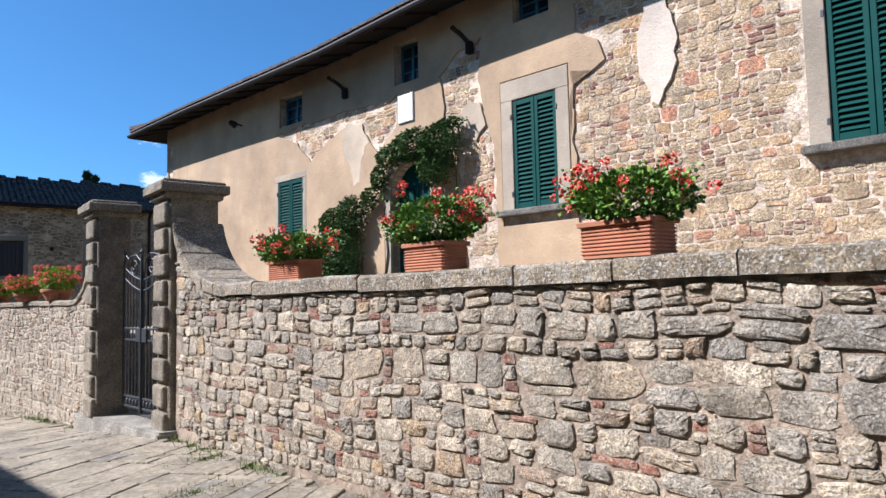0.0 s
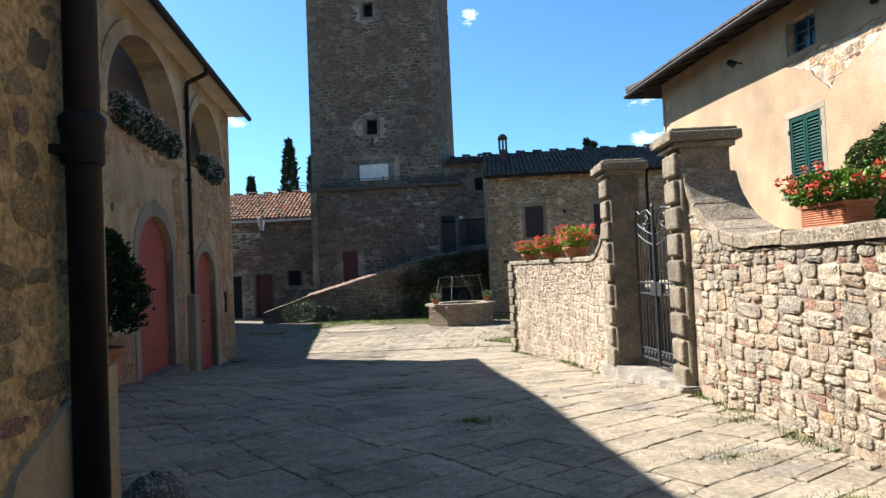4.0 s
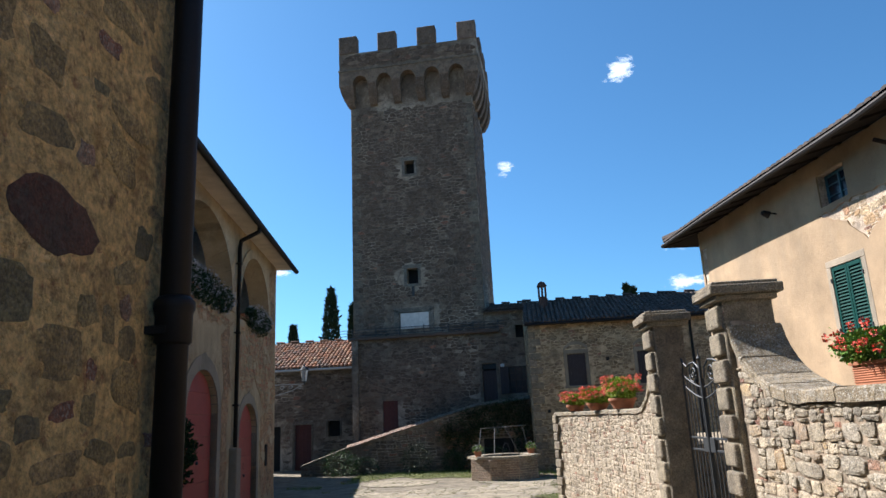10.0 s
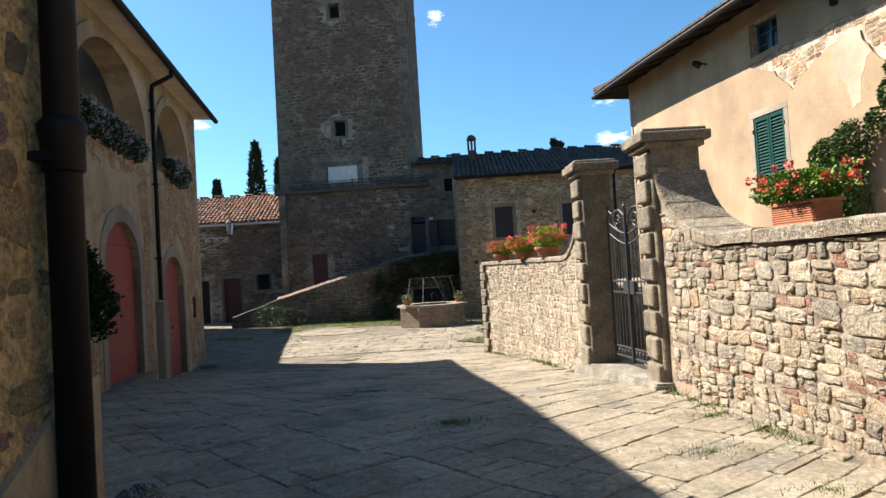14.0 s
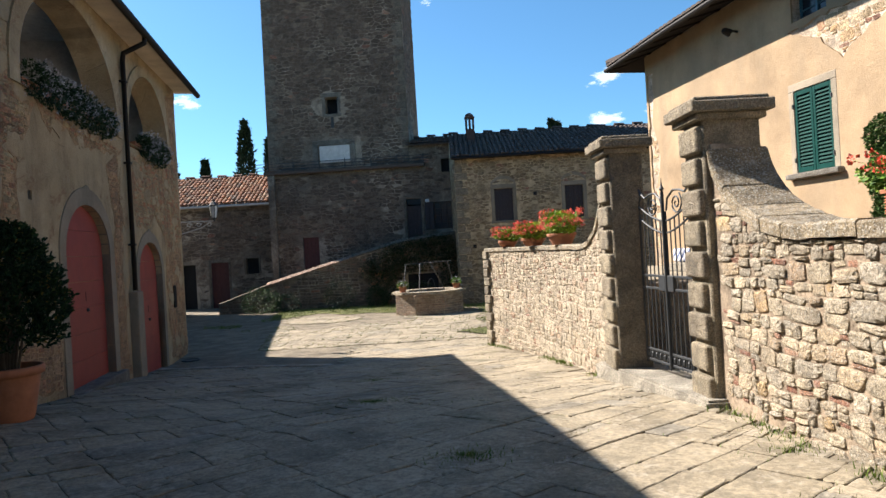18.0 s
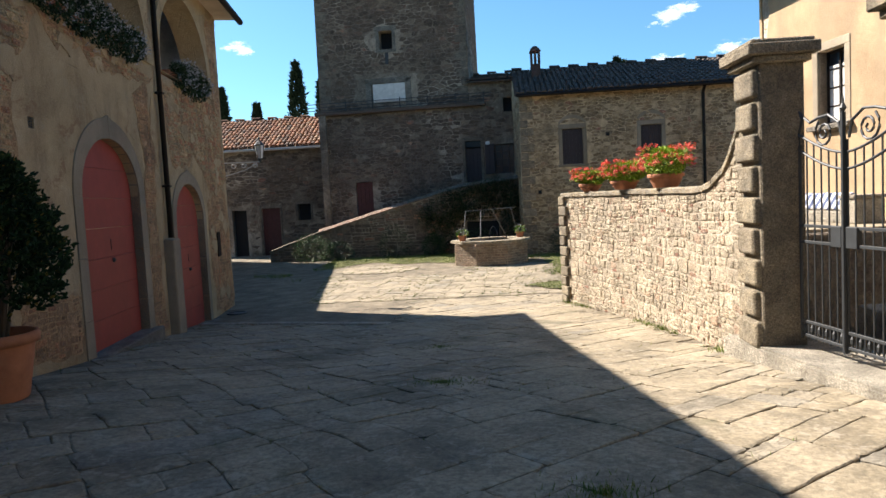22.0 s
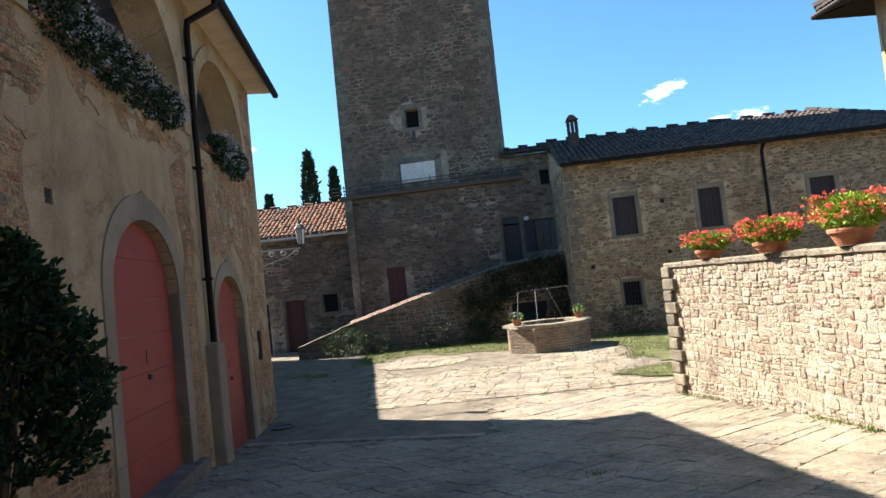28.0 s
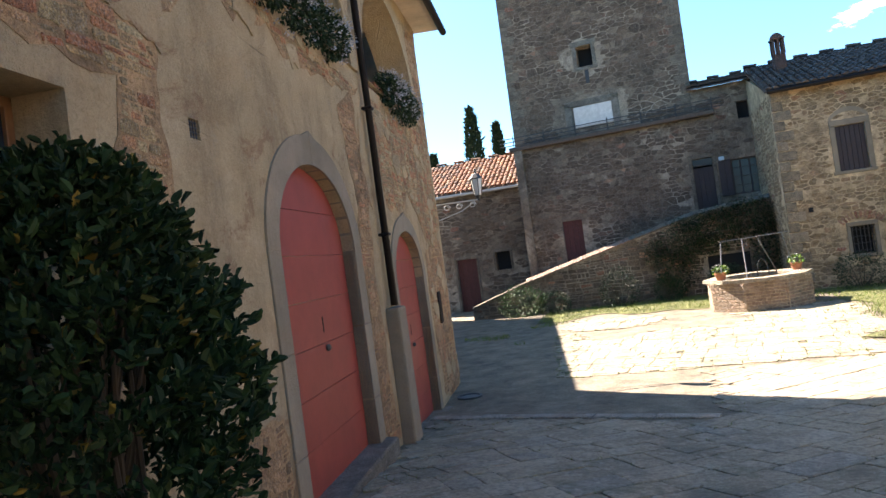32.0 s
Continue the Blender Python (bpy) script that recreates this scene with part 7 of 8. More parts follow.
def clay_roof(face, u0, u1, d0, z0, d1, z1, mat, parent, name, seed, ridge=True, hip=None):
    """Rows of half-round clay tiles up a slope, the top row under ridge tiles; hip is where the ridge stops short."""
    rng = random.Random(seed)
    cols = int((u1 - u0) / 0.2)
    L = math.hypot(d1 - d0, z1 - z0)
    rows = int(L / 0.34)
    vs, fs, n = [], [], 5

    def tile(o, ax, up, r0, r1, l):
        """One half-round tile from o along ax."""
        side = ax.cross(up)
        k = len(vs)
        for s, r, lift in ((0, r0, 0.02), (l, r1, 0.0)):
            for i in range(n + 1):
                a = math.pi * i / n
                vs.append(o + ax * s - side * r * math.cos(a) + up * (r * 0.75 * math.sin(a) + lift))
        fs.extend((k + i, k + i + 1, k + n + 2 + i, k + n + 1 + i) for i in range(n))
        fs.append(tuple(k + i for i in range(n + 1)))

    a, b = face.at(0, z0, d0), face.at(0, z1, d1)
    ax = (b - a).normalized()
    up = ax.cross(face.u) * -1
    if up.z < 0:
        up = -up
    for i in range(cols):
        for j in range(rows):
            if hip and u0 + (i + 0.5) * (u1 - u0) / cols > u1 + (hip - u1) * (j + 0.6) / rows:
                continue
            o = face.at(u0 + (i + 0.5) * (u1 - u0) / cols + rng.uniform(-0.015, 0.015), z0, d0) + ax * (j * L / rows) + up * (0.07 + rng.uniform(-0.012, 0.012))
            tilt = ax + face.u * rng.uniform(-0.03, 0.03)
            tile(o, tilt.normalized(), up, 0.085, 0.068, L / rows + 0.06)
    if ridge:
        u1 = hip or u1
        m = int((u1 - u0) / 0.4)
        for i in range(m):
            o = face.at(u0 + i * (u1 - u0) / m, z1, d1) + Vector((0, 0, 0.03 + rng.uniform(-0.01, 0.01) + (0.09 if i % 2 == 0 else 0.0)))
            tile(o, (face.u + Vector((0, 0, rng.uniform(-0.02, 0.05)))).normalized(), Vector((0, 0, 1)), 0.13, 0.11, (u1 - u0) / m + 0.03)
        k = len(vs)
        for u in (u0, u1):
            for dd, zz in ((-0.12, -0.03), (-0.1, 0.1), (0.1, 0.1), (0.12, -0.03)):
                vs.append(face.at(u, z1 + zz, d1 + dd))
        fs.extend((k + i, k + (i + 1) % 4, k + 4 + (i + 1) % 4, k + 4 + i) for i in range(4))
        fs.extend(((k, k + 1, k + 2, k + 3), (k + 7, k + 6, k + 5, k + 4)))
    tagged(link(name, vs, fs, mat, parent), kind="stuff")


clay_roof(O_OUT, 0.0, O_OUT.len - 0.05, 0.34, 4.29, -3.3, 5.96, M_TILE, low_house, "roof_tiles", 61)
clay_roof(H_OUT, -0.15, H_OUT.len, 0.36, 5.16, -4.0, 6.72, M_TILE_DARK, house, "roof_tiles", 62)
clay_roof(H_OUT2, 0.0, WING_HIP, 0.36, 5.16, -4.0, 6.7, M_TILE_DARK, house, "wing_roof_tiles", 63, hip=WING_RIDGE)
clay_roof(H_OUT2, WING_HIP - 1.6, H_OUT2.len, 0.34, 5.13, -2.2, 5.74, M_TILE_DARK, house, "low_wing_tiles", 65)
bm = bmesh.new()
for i in range(10):
    p, q = Vector(H_OUT2.at(WING_HIP, 5.26, 0.34)), Vector(H_OUT2.at(WING_RIDGE, 6.84, -4.0))
    tube(bm, [p.lerp(q, i / 10), p.lerp(q, (i + 1.1) / 10)], [0.13, 0.1], 8)
part("hip_tiles", bm, M_TILE_DARK, house)
clay_roof(K_OUT, 6.5, 8.9, 0.34, 6.37, -2.5, 7.02, M_TILE_DARK, keep, "roof_tiles", 64)
bm = bmesh.new()
tube(bm, [O_OUT.at(0, 4.24, 0.33), O_OUT.at(O_OUT.len, 4.24, 0.33)], 0.06, 8)
part("gutter", bm, M_LAMPIRON, low_house, "pale gutter")


M_CAPBRICK = stone_mat("worn_cap_brick", ((0.0, (0.2333, 0.1339, 0.0916)), (0.5, (0.2693, 0.1699, 0.1212)), (1.0, (0.2174, 0.1159, 0.0754))), 0.4, 40)


def ramp_cap():
    rng = random.Random(71)
    prof = [(0, -0.32), (2.1, 0.38), (5.8, 1.38), (8.0, 1.95), (10.6, 2.2)]
    for k, ((a, za), (b, zb)) in enumerate(zip(prof, prof[1:])):
        L = math.hypot(b - a, zb - za)
        n = int(L / (0.11 if k else 0.5))
        for i in range(n):
            t = (i + 0.5) / n
            bm = bmesh.new()
            up = rng.uniform(-0.008, 0.008)
            tall = 0.16 if k else 0.08
            rows_ = [(0.06, 0.0), (0.06, 0.05 + up), (-0.2, tall + up), (-0.47, 0.06 + up), (-0.5, 0.0)]
            w = L / n / 2 - 0.006
            ends = [[bm.verts.new((sx, q, z)) for q, z in rows_] for sx in (-w, w)]
            bm.faces.new(ends[0])
            bm.faces.new(ends[1][::-1])
            for j in range(5):
                bm.faces.new((ends[0][j], ends[0][(j + 1) % 5], ends[1][(j + 1) % 5], ends[1][j]))
            # Upper bricks take dark tower stone, so the keep's shade is in their colour.
            ob = part("cap_brick" if k else "cap_stone", bm, M_CAPBRICK if k == 1 else M_TOWERSTONE, ramp_wall)
            ob.matrix_world = R_OUT.m @ Matrix.Translation((a + (b - a) * t, 0.02, za + (zb - za) * t + 0.004)) @ Matrix.Rotation(-math.atan2(zb - za, b - a), 4, "Y")


ramp_cap()
bm = bmesh.new()
cuboid(bm, -8.4, 2.2, 31.95, 33.3, -1.5, -0.6)
bmr = bmesh.new()
vs = [(-8.4, -0.35), (-6.3, 0.3), (-2.5, 1.3), (-0.4, 1.85), (2.05, 1.95)]
rv = [bmr.verts.new((x, y, z)) for y in (31.8, 33.5) for x, z in vs]
for i in range(4):
    bmr.faces.new((rv[i], rv[i + 1], rv[i + 6], rv[i + 5]))
bm.free()
tagged(part("ramp", bmr, M_FLAG), "paved ramp that climbs to the keep door", "ramp", kind="structure")
# Flat black panel painted as the shade of an arched opening.
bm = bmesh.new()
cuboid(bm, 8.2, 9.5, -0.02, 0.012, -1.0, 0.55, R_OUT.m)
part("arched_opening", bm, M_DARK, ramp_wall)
climber("ivy", "dark ivy hanging over the ramp wall beside the well", [(9.6, 1.6, 1.0, 0.75, 0.5), (8.5, 1.45, 1.0, 0.6, 0.45), (7.4, 1.1, 0.9, 0.75, 0.4), (10.1, 0.6, 0.6, 1.3, 0.5), (7.2, 0.2, 0.7, 0.9, 0.35), (8.3, 0.95, 0.9, 0.4, 0.45), (9.2, 2.0, 1.1, 0.28, 0.35), (7.9, 1.75, 0.8, 0.28, 0.3), (6.5, 0.9, 0.4, 0.5, 0.25)], 72, 0.05, R_OUT, 0.085, 420)


def shrub(at, r, seed, label, name="shrub", mat=None, n=1500, leaf=0.06):
    rng = random.Random(seed)
    t = empty(name, label, "shrub", at)
    vs, fs = leaf_cloud(rng, n, (0, 0, r[2] * 0.8), r, leaf, 18, 0.25, 0.5)
    tagged(link("foliage", vs, fs, mat or M_IVY, t), kind="stuff")
    bm = bmesh.new()
    for i in range(6):
        a = rng.uniform(0, 6.28)
        tube(bm, [(0.05 * math.cos(a), 0.05 * math.sin(a), -0.05), (r[0] * 0.4 * math.cos(a), r[1] * 0.4 * math.sin(a), r[2] * 0.6), (r[0] * 0.7 * math.cos(a), r[1] * 0.7 * math.sin(a), r[2] * 1.2)], [0.015, 0.01, 0.004], 5)
    tagged(part("stem", bm, M_BARK, t), kind="stuff")


gy = lambda x, y: (x, y, ground_z(x, y) - 0.03)
shrub(gy(-6.3, 30.7), (0.9, 0.5, 0.6), 81, "low leafy shrub at the foot of the ramp", mat=M_CLIMB, n=2200, leaf=0.06)
shrub(gy(-5.2, 30.75), (0.6, 0.4, 0.45), 82, "dark rounded shrub beside the ramp wall")
shrub(gy(-3.0, 30.7), (0.7, 0.5, 0.75), 83, "rose bush with pale blooms against the ramp wall", n=1200)
shrub(gy(-1.4, 30.75), (0.5, 0.4, 0.5), 84, "scraggy green shrub against the ramp wall")
shrub(gy(0.4, 30.75), (0.7, 0.4, 0.6), 85, "dense dark shrub behind the well")
shrub(gy(3.6, 28.5), (0.7, 0.5, 0.6), 86, "rounded green shrub under the barred window")
shrub(gy(5.6, 28.3), (0.9, 0.5, 0.5), 87, "spreading grey-green shrub by the house wall", mat=M_IVY, n=1200)
shrub(gy(7.3, 28.1), (0.7, 0.5, 0.5), 88, "leafy shrub by the house wall")

# ---------------------------------------------------------------- well details


M_WELLIRON = plain("grey_iron", (0.144, 0.144, 0.144), 0.6)


def well_parts():
    rng = random.Random(91)
    for i in range(8):
        bm = bmesh.new()
        a0, a1 = 2 * math.pi * (i - 0.5) / 8 + math.pi / 8, 2 * math.pi * (i + 0.5) / 8 + math.pi / 8
        a0 += 0.004
        a1 -= 0.004
        pts = [(1.38 * math.cos(a0), 1.38 * math.sin(a0)), (1.38 * math.cos(a1), 1.38 * math.sin(a1)), (0.88 * math.cos(a1), 0.88 * math.sin(a1)), (0.88 * math.cos(a0), 0.88 * math.sin(a0))]
        lo = [bm.verts.new((x, y, 0.765)) for x, y in pts]
        hi = [bm.verts.new((x, y, 0.85)) for x, y in pts]
        bm.faces.new(lo[::-1])
        bm.faces.new(hi)
        for k in range(4):
            bm.faces.new((lo[k], lo[(k + 1) % 4], hi[(k + 1) % 4], hi[k]))
        part("rim_slab", bm, M_COPING, well)
    # brick courses on each side
    for i in range(8):
        a0, a1 = 2 * math.pi * i / 8 + math.pi / 8, 2 * math.pi * (i + 1) / 8 + math.pi / 8
        p0, p1 = Vector((1.32 * math.cos(a0), 1.32 * math.sin(a0), 0)), Vector((1.32 * math.cos(a1), 1.32 * math.sin(a1), 0))
        if (p0 + p1).y > 0.4:
            continue
        d = (p1 - p0).normalized()
        nrm = Vector((d.y, -d.x, 0))
        L = (p1 - p0).length
        for r in range(9):
            u = 0.0 if r % 2 else -0.12
            while u < L - 0.02:
                w = 0.235
                a, b = max(u, 0.004), min(u + w, L - 0.004)
                if b - a > 0.04:
                    bm = bmesh.new()
                    cuboid(bm, 0, b - a - 0.01, -0.03, 0.012 + rng.uniform(-0.004, 0.006), 0, 0.07, None, 0.006)
                    ob = part("brick", bm, M_BRICKPALE, well)
                    q = p0 + d * (a + 0.005)
                    ob.matrix_local = Matrix(((d.x, nrm.x, 0, q.x), (d.y, nrm.y, 0, q.y), (0, 0, 1, 0.02 + r * 0.082), (0, 0, 0, 1)))
                u += w
    bm = bmesh.new()
    tube(bm, [(-0.95, -0.6, 0.84), (-0.8, -0.2, 1.85)], 0.014, 6)
    tube(bm, [(-0.35, -0.9, 0.84), (-0.28, -0.3, 1.85)], 0.014, 6)
    tube(bm, [(1.0, 0.3, 0.84), (0.75, 0.0, 1.9)], 0.014, 6)
    tube(bm, [(0.6, 0.5, 0.84), (0.1, -0.2, 1.87)], 0.014, 6)
    tube(bm, [(-0.85, -0.22, 1.85), (0.9, 0.0, 1.9)], 0.014, 6)
    part("iron_frame", bm, M_WELLIRON, well, "grey iron frame over the well mouth")
    bm = bmesh.new()
    tube(bm, [(0.1 + 0.14 * math.cos(math.pi * i / 10), -0.5, 0.85 + 0.45 * math.sin(math.pi * i / 10)) for i in range(11)], 0.012, 6)
    part("hoop", bm, M_IRON, well)
    for x, y in ((-0.2, -0.27), (0.15, -0.23)):
        bm = bmesh.new()
        tube(bm, [(x + 0.03 * math.cos(i * 0.63), y - 0.06, 1.75 + 0.09 * math.sin(i * 0.63)) for i in range(11)], 0.008, 5)
        part("pulley", bm, M_IRON, well)
    # Black disc stands for the shade down the well.
    bm = bmesh.new()
    lathe(bm, ((0.94, 0.45), (0.02, 0.45)), 8)
    part("shaft_dark", bm, M_DARK, well)


M_BRICKPALE = stone_mat("pale_brick", ((0.0, (0.245, 0.173, 0.115)), (0.5, (0.302, 0.223, 0.151)), (1.0, (0.259, 0.158, 0.101))), 0.3, 40)
well_parts()
for i, (x, y) in enumerate(((-0.95, -0.55), (1.05, 0.25))):
    rng = random.Random(95 + i)
    t = empty("well_pot", "small terracotta pot of yellow-green flowers on the well rim", "flower pot", (0.75 + x, 27.1 + y, 0.07), "pots on the well rim")
    bm = bmesh.new()
    pot(bm, 0.15, 0.2, 0.05)
    part("pot", bm, M_TERRA, t)
    vs, fs = leaf_cloud(rng, 160, (0, 0, 0.26), (0.2, 0.2, 0.13), 0.06, 6, 0.3, 0.7)
    tagged(link("foliage", vs, fs, M_GERANIUM, t), kind="stuff")
    vs, fs = leaf_cloud(rng, 60, (0, 0, 0.3), (0.2, 0.2, 0.12), 0.035, 6, 0.8, 1.0)
    tagged(link("blossom", vs, fs, M_WHITEFLOWER, t), kind="stuff")

# ---------------------------------------------------------------- trees beyond the roofs


def cypress(x, y, top, r, seed, label):
    rng = random.Random(seed)
    t = empty("cypress", label, "tree", (x, y, ground_z(x, y) - 0.5), "cypresses behind the roofs")
    h = top - ground_z(x, y) + 0.5
    bm = bmesh.new()
    lathe(bm, ((0.22, 0.0), (0.16, h * 0.3), (0.06, h * 0.8), (0.01, h * 0.97)), 8)
    part("trunk", bm, M_BARK, t)
    vs, fs = [], []
    for _ in range(4200):
        f = rng.random() ** 0.8
        z = h * (0.12 + 0.88 * f)
        w = r * min(1.0, 4 * f + 0.3) * (1 - f ** 2.2) ** 0.7
        a = rng.uniform(0, 6.283)
        k = (0.55 + 0.45 * rng.random()) * (1 + 0.16 * math.sin(5 * a + z * 1.3) + 0.12 * math.sin(2 * a - z * 2.1))
        p = Vector((w * k * math.cos(a), w * k * math.sin(a), z))
        add_leaf(vs, fs, p, Vector((0.5 * math.cos(a), 0.5 * math.sin(a), 1.0)), 0.42, rng, 0.35)
    link("crown", vs, fs, M_CYPRESS, t)


cypress(-13.6, 60, 13.2, 1.15, 101, "tall dark cypress behind the low tiled roof")
cypress(-12.0, 62, 12.0, 0.8, 102, "thin ragged cypress beside the tower")
cypress(-17.0, 60, 10.0, 0.75, 103, "short dark cypress behind the low roof")
cypress(-19.2, 58, 11.0, 0.9, 104, "dark cypress beyond the farm range")
cypress(12.9, 62, 12.35, 0.9, 105, "cypress tip above the house roof")
cypress(13.9, 64, 12.4, 0.7, 106, "small cypress tip above the house roof")


def clouds():
    """Small fair-weather clouds far off over the roofs: thin drifts of vapour with feathered rims."""
    n = Nodes("cloud")
    at = n.tree.nodes.new("ShaderNodeTexCoord").outputs["UV"]
    place = n.tree.nodes.new("ShaderNodeNewGeometry").outputs["Position"]
    ball = n.node("Mapping", Location=(-1.0, -1.0, 0.0), Scale=(2.0, 2.0, 1.0))
    n.join(at, ball.inputs[0])
    far = n.tree.nodes.new("ShaderNodeVectorMath")
    far.operation = "LENGTH"
    n.join(ball.outputs[0], far.inputs[0])
    puff = n.math("ADD", n.noise(0.11, 7, 0.62, place, (1.0, 1.0, 2.2)), n.math("MULTIPLY", far.outputs["Value"], -0.42))
    body = n.ramp(puff, (0.2, 0.0), (0.42, 0.95))
    n.join(body, n.bsdf.inputs["Alpha"])
    # Glow added so the thin sheets look sunlit.
    n.bsdf.inputs["Emission Color"].default_value = (0.86, 0.93, 1.0, 1)
    n.bsdf.inputs["Emission Strength"].default_value = 0.42
    mat = n.done((0.8, 0.82, 0.85), 1.0)
    for way, wide, high, tilt in (((0.278, 0.933, 0.228), 46, 15, 14), ((0.27, 0.945, 0.17), 34, 14, 4), ((0.34, 0.92, 0.179), 26, 12, 6), ((0.375, 0.905, 0.176), 30, 16, 3), ((-0.295, 0.93, 0.217), 26, 14, -6), ((0.033, 0.937, 0.348), 16, 13, 20), ((0.205, 0.9, 0.47), 30, 22, 30)):
        c = Vector(way) * 500
        side = Vector((way[1], -way[0], 0)).normalized()
        up = side.cross(Vector(way)).normalized()
        ca, sa = math.cos(radians(tilt)), math.sin(radians(tilt))
        bm = bmesh.new()
        layer = bm.loops.layers.uv.new("flat")
        grid = [[bm.verts.new(c + (side * ca + up * sa) * wide * (i / 6 - 0.5) + (up * ca - side * sa) * high * (j / 4 - 0.5)) for i in range(7)] for j in range(5)]
        for j in range(4):
            for i in range(6):
                f = bm.faces.new((grid[j][i], grid[j][i + 1], grid[j + 1][i + 1], grid[j + 1][i]))
                for loop, (p, q) in zip(f.loops, ((i, j), (i + 1, j), (i + 1, j + 1), (i, j + 1))):
                    loop[layer].uv = (p / 6, q / 4)
        ob = part("cloud", bm, mat, None, "", True)
        ob.visible_shadow = False
        tagged(ob, "small white feathery cloud low in the sky", "cloud", kind="stuff")


clouds()

# ---------------------------------------------------------------- pieces of walls and paving
def inside_poly(poly):
    def test(x, y):
        c, j = False, len(poly) - 1
        for i in range(len(poly)):
            if (poly[i][1] > y) != (poly[j][1] > y) and x < (poly[j][0] - poly[i][0]) * (y - poly[i][1]) / (poly[j][1] - poly[i][1]) + poly[i][0]:
                c = not c
            j = i
        return c
    return test


def on_line(line, length):
    def place(u, v):
        p, d = along(line, min(max(u, 0.0), length - 1e-3))
        return Vector((p.x, p.y, v)), d, Vector((-d.y, d.x, 0))
    return place


def on_face(face, d=0.0):
    return lambda u, v: (face.at(u, v, d), face.u, face.n)


srng = random.Random(7)


def wall_fill(line, length, top):
    def ok(u, v):
        p, _ = along(line, min(max(u, 0.0), length - 1e-3))
        return -0.1 < u < length and ground_z(p.x, p.y) - 0.12 < v < top(u) - 0.004
    return ok


for line, length, top, z0, u0, u1, size, main, depth, near, singles, red in (
    (GW, LEN1, top1, -0.2, 1.0, LEN1 - 0.02, (0.1, 0.18), M_RUBBLE, (0.008, 0.03), 9.5, 260, 0.75),
    (GW2, LEN2, top2, -0.95, 0.02, LEN2 - 0.12, (0.09, 0.15), M_RUBBLE_FAR, (0.006, 0.02), 4.0, 260, 0.3),
):
    cells = coursed(srng, u0, u1, z0, 2.5, wall_fill(line, length, top), top, *size)
    lay_stones(srng, "stone", [c for c, f in cells if not f], on_line(line, length), main, garden_wall, depth, lambda c, near=near: abs(c[0] - near), singles, 0.001, 0.022)
    lay_stones(srng, "brick_end", [c for c, f in cells if f], on_line(line, length), lambda rng, big, main=main, red=red: M_BRICK if rng.random() < red else main, garden_wall, (0.002, 0.014), lambda c, near=near: abs(c[0] - near), 60, 0.001, 0.008)
# dressed blocks at the free end of the wall
for i in range(11):
    z = -0.85 + i * 0.21
    p, d = along(GW2, LEN2 - 0.1)
    w = 0.3 if i % 2 else 0.2
    bm = bmesh.new()
    cuboid(bm, -w + 0.1, 0.16, -0.5, 0.08, 0.008, 0.2, None, 0.025, 2)
    ob = part("end_block", bm, M_QUOIN, garden_wall)
    ob.matrix_world = Matrix(((d.x, -d.y, 0, p.x), (d.y, d.x, 0, p.y), (0, 0, 1, z), (0, 0, 0, 1)))

# bare stone on the villa
for poly, lim in ((BARE_RIGHT, 200), (BARE_STRIP, 60), (BARE_UPPER, 60), (BARE_CORNER, 40)):
    us, vs_ = [p[0] for p in poly], [p[1] for p in poly]
    t = inside_poly(poly)
    win = lambda u, v: not (vu(1.53) < u < vu(2.72) and 2.66 < v < 4.6)
    c = coursed(srng, min(us), max(us), min(vs_), max(vs_), lambda u, v, t=t: t(u, v) and win(u, v), lambda u: 9.0, 0.1, 0.17, (0.9, 1.9))
    lay_stones(srng, "stone", [q for q, f in c], on_face(V_OUT), lambda rng, big: M_BRICK if big < 0.011 and rng.random() < 0.4 else M_VILLASTONE, villa_wall, (0.004, 0.013), lambda q: abs(q[0] - vu(4.0)), lim, 0.002, 0.01)

# stones and old plaster on the street house
red_at = (9.85, 2.15)
c = embedded(srng, 6.4, N_OUT.len - 0.05, 0.0, 4.6, 430, lambda u, v: 6.2 < u < N_OUT.len - 0.02 and not (u > N_OUT.len - 1.05 and v < 0.95) and math.hypot(u - red_at[0], (v - red_at[1]) * 1.3) > 0.33)
lay_stones(srng, "stone", c, on_face(N_OUT), lambda rng, big: M_BRICK if big < 0.009 and rng.random() < 0.4 else M_STREETSTONE, near_house, (0.001, 0.005), lambda q: -q[0], 300, 0.0, 0.006, True)
blob = []
for a in np.arange(0, 6.2, 0.3):
    x, y = 0.23 * math.cos(a) * srng.uniform(0.88, 1.08), 0.105 * math.sin(a) * srng.uniform(0.85, 1.15)
    blob.append((red_at[0] + x, red_at[1] + y - 0.06 * x))
lay_stones(srng, "red_stone", [blob], on_face(N_OUT), M_REDSTONE, near_house, (0.003, 0.004), None, 300, 0.0, 0.01, True)
old = ragged(srng, [(N_OUT.len - 1.4, -0.3), (N_OUT.len - 0.001, -0.3), (N_OUT.len - 0.001, 1.1), (N_OUT.len - 0.35, 1.0), (N_OUT.len - 0.6, 0.85), (N_OUT.len - 0.8, 0.55), (N_OUT.len - 1.2, 0.45)], 0.12, 0.02)
slab("plaster_patch", N_OUT, old, [], 0.03, M_OLD_STUCCO, near_house, 0.028, "smooth old plaster at the foot of the wall")

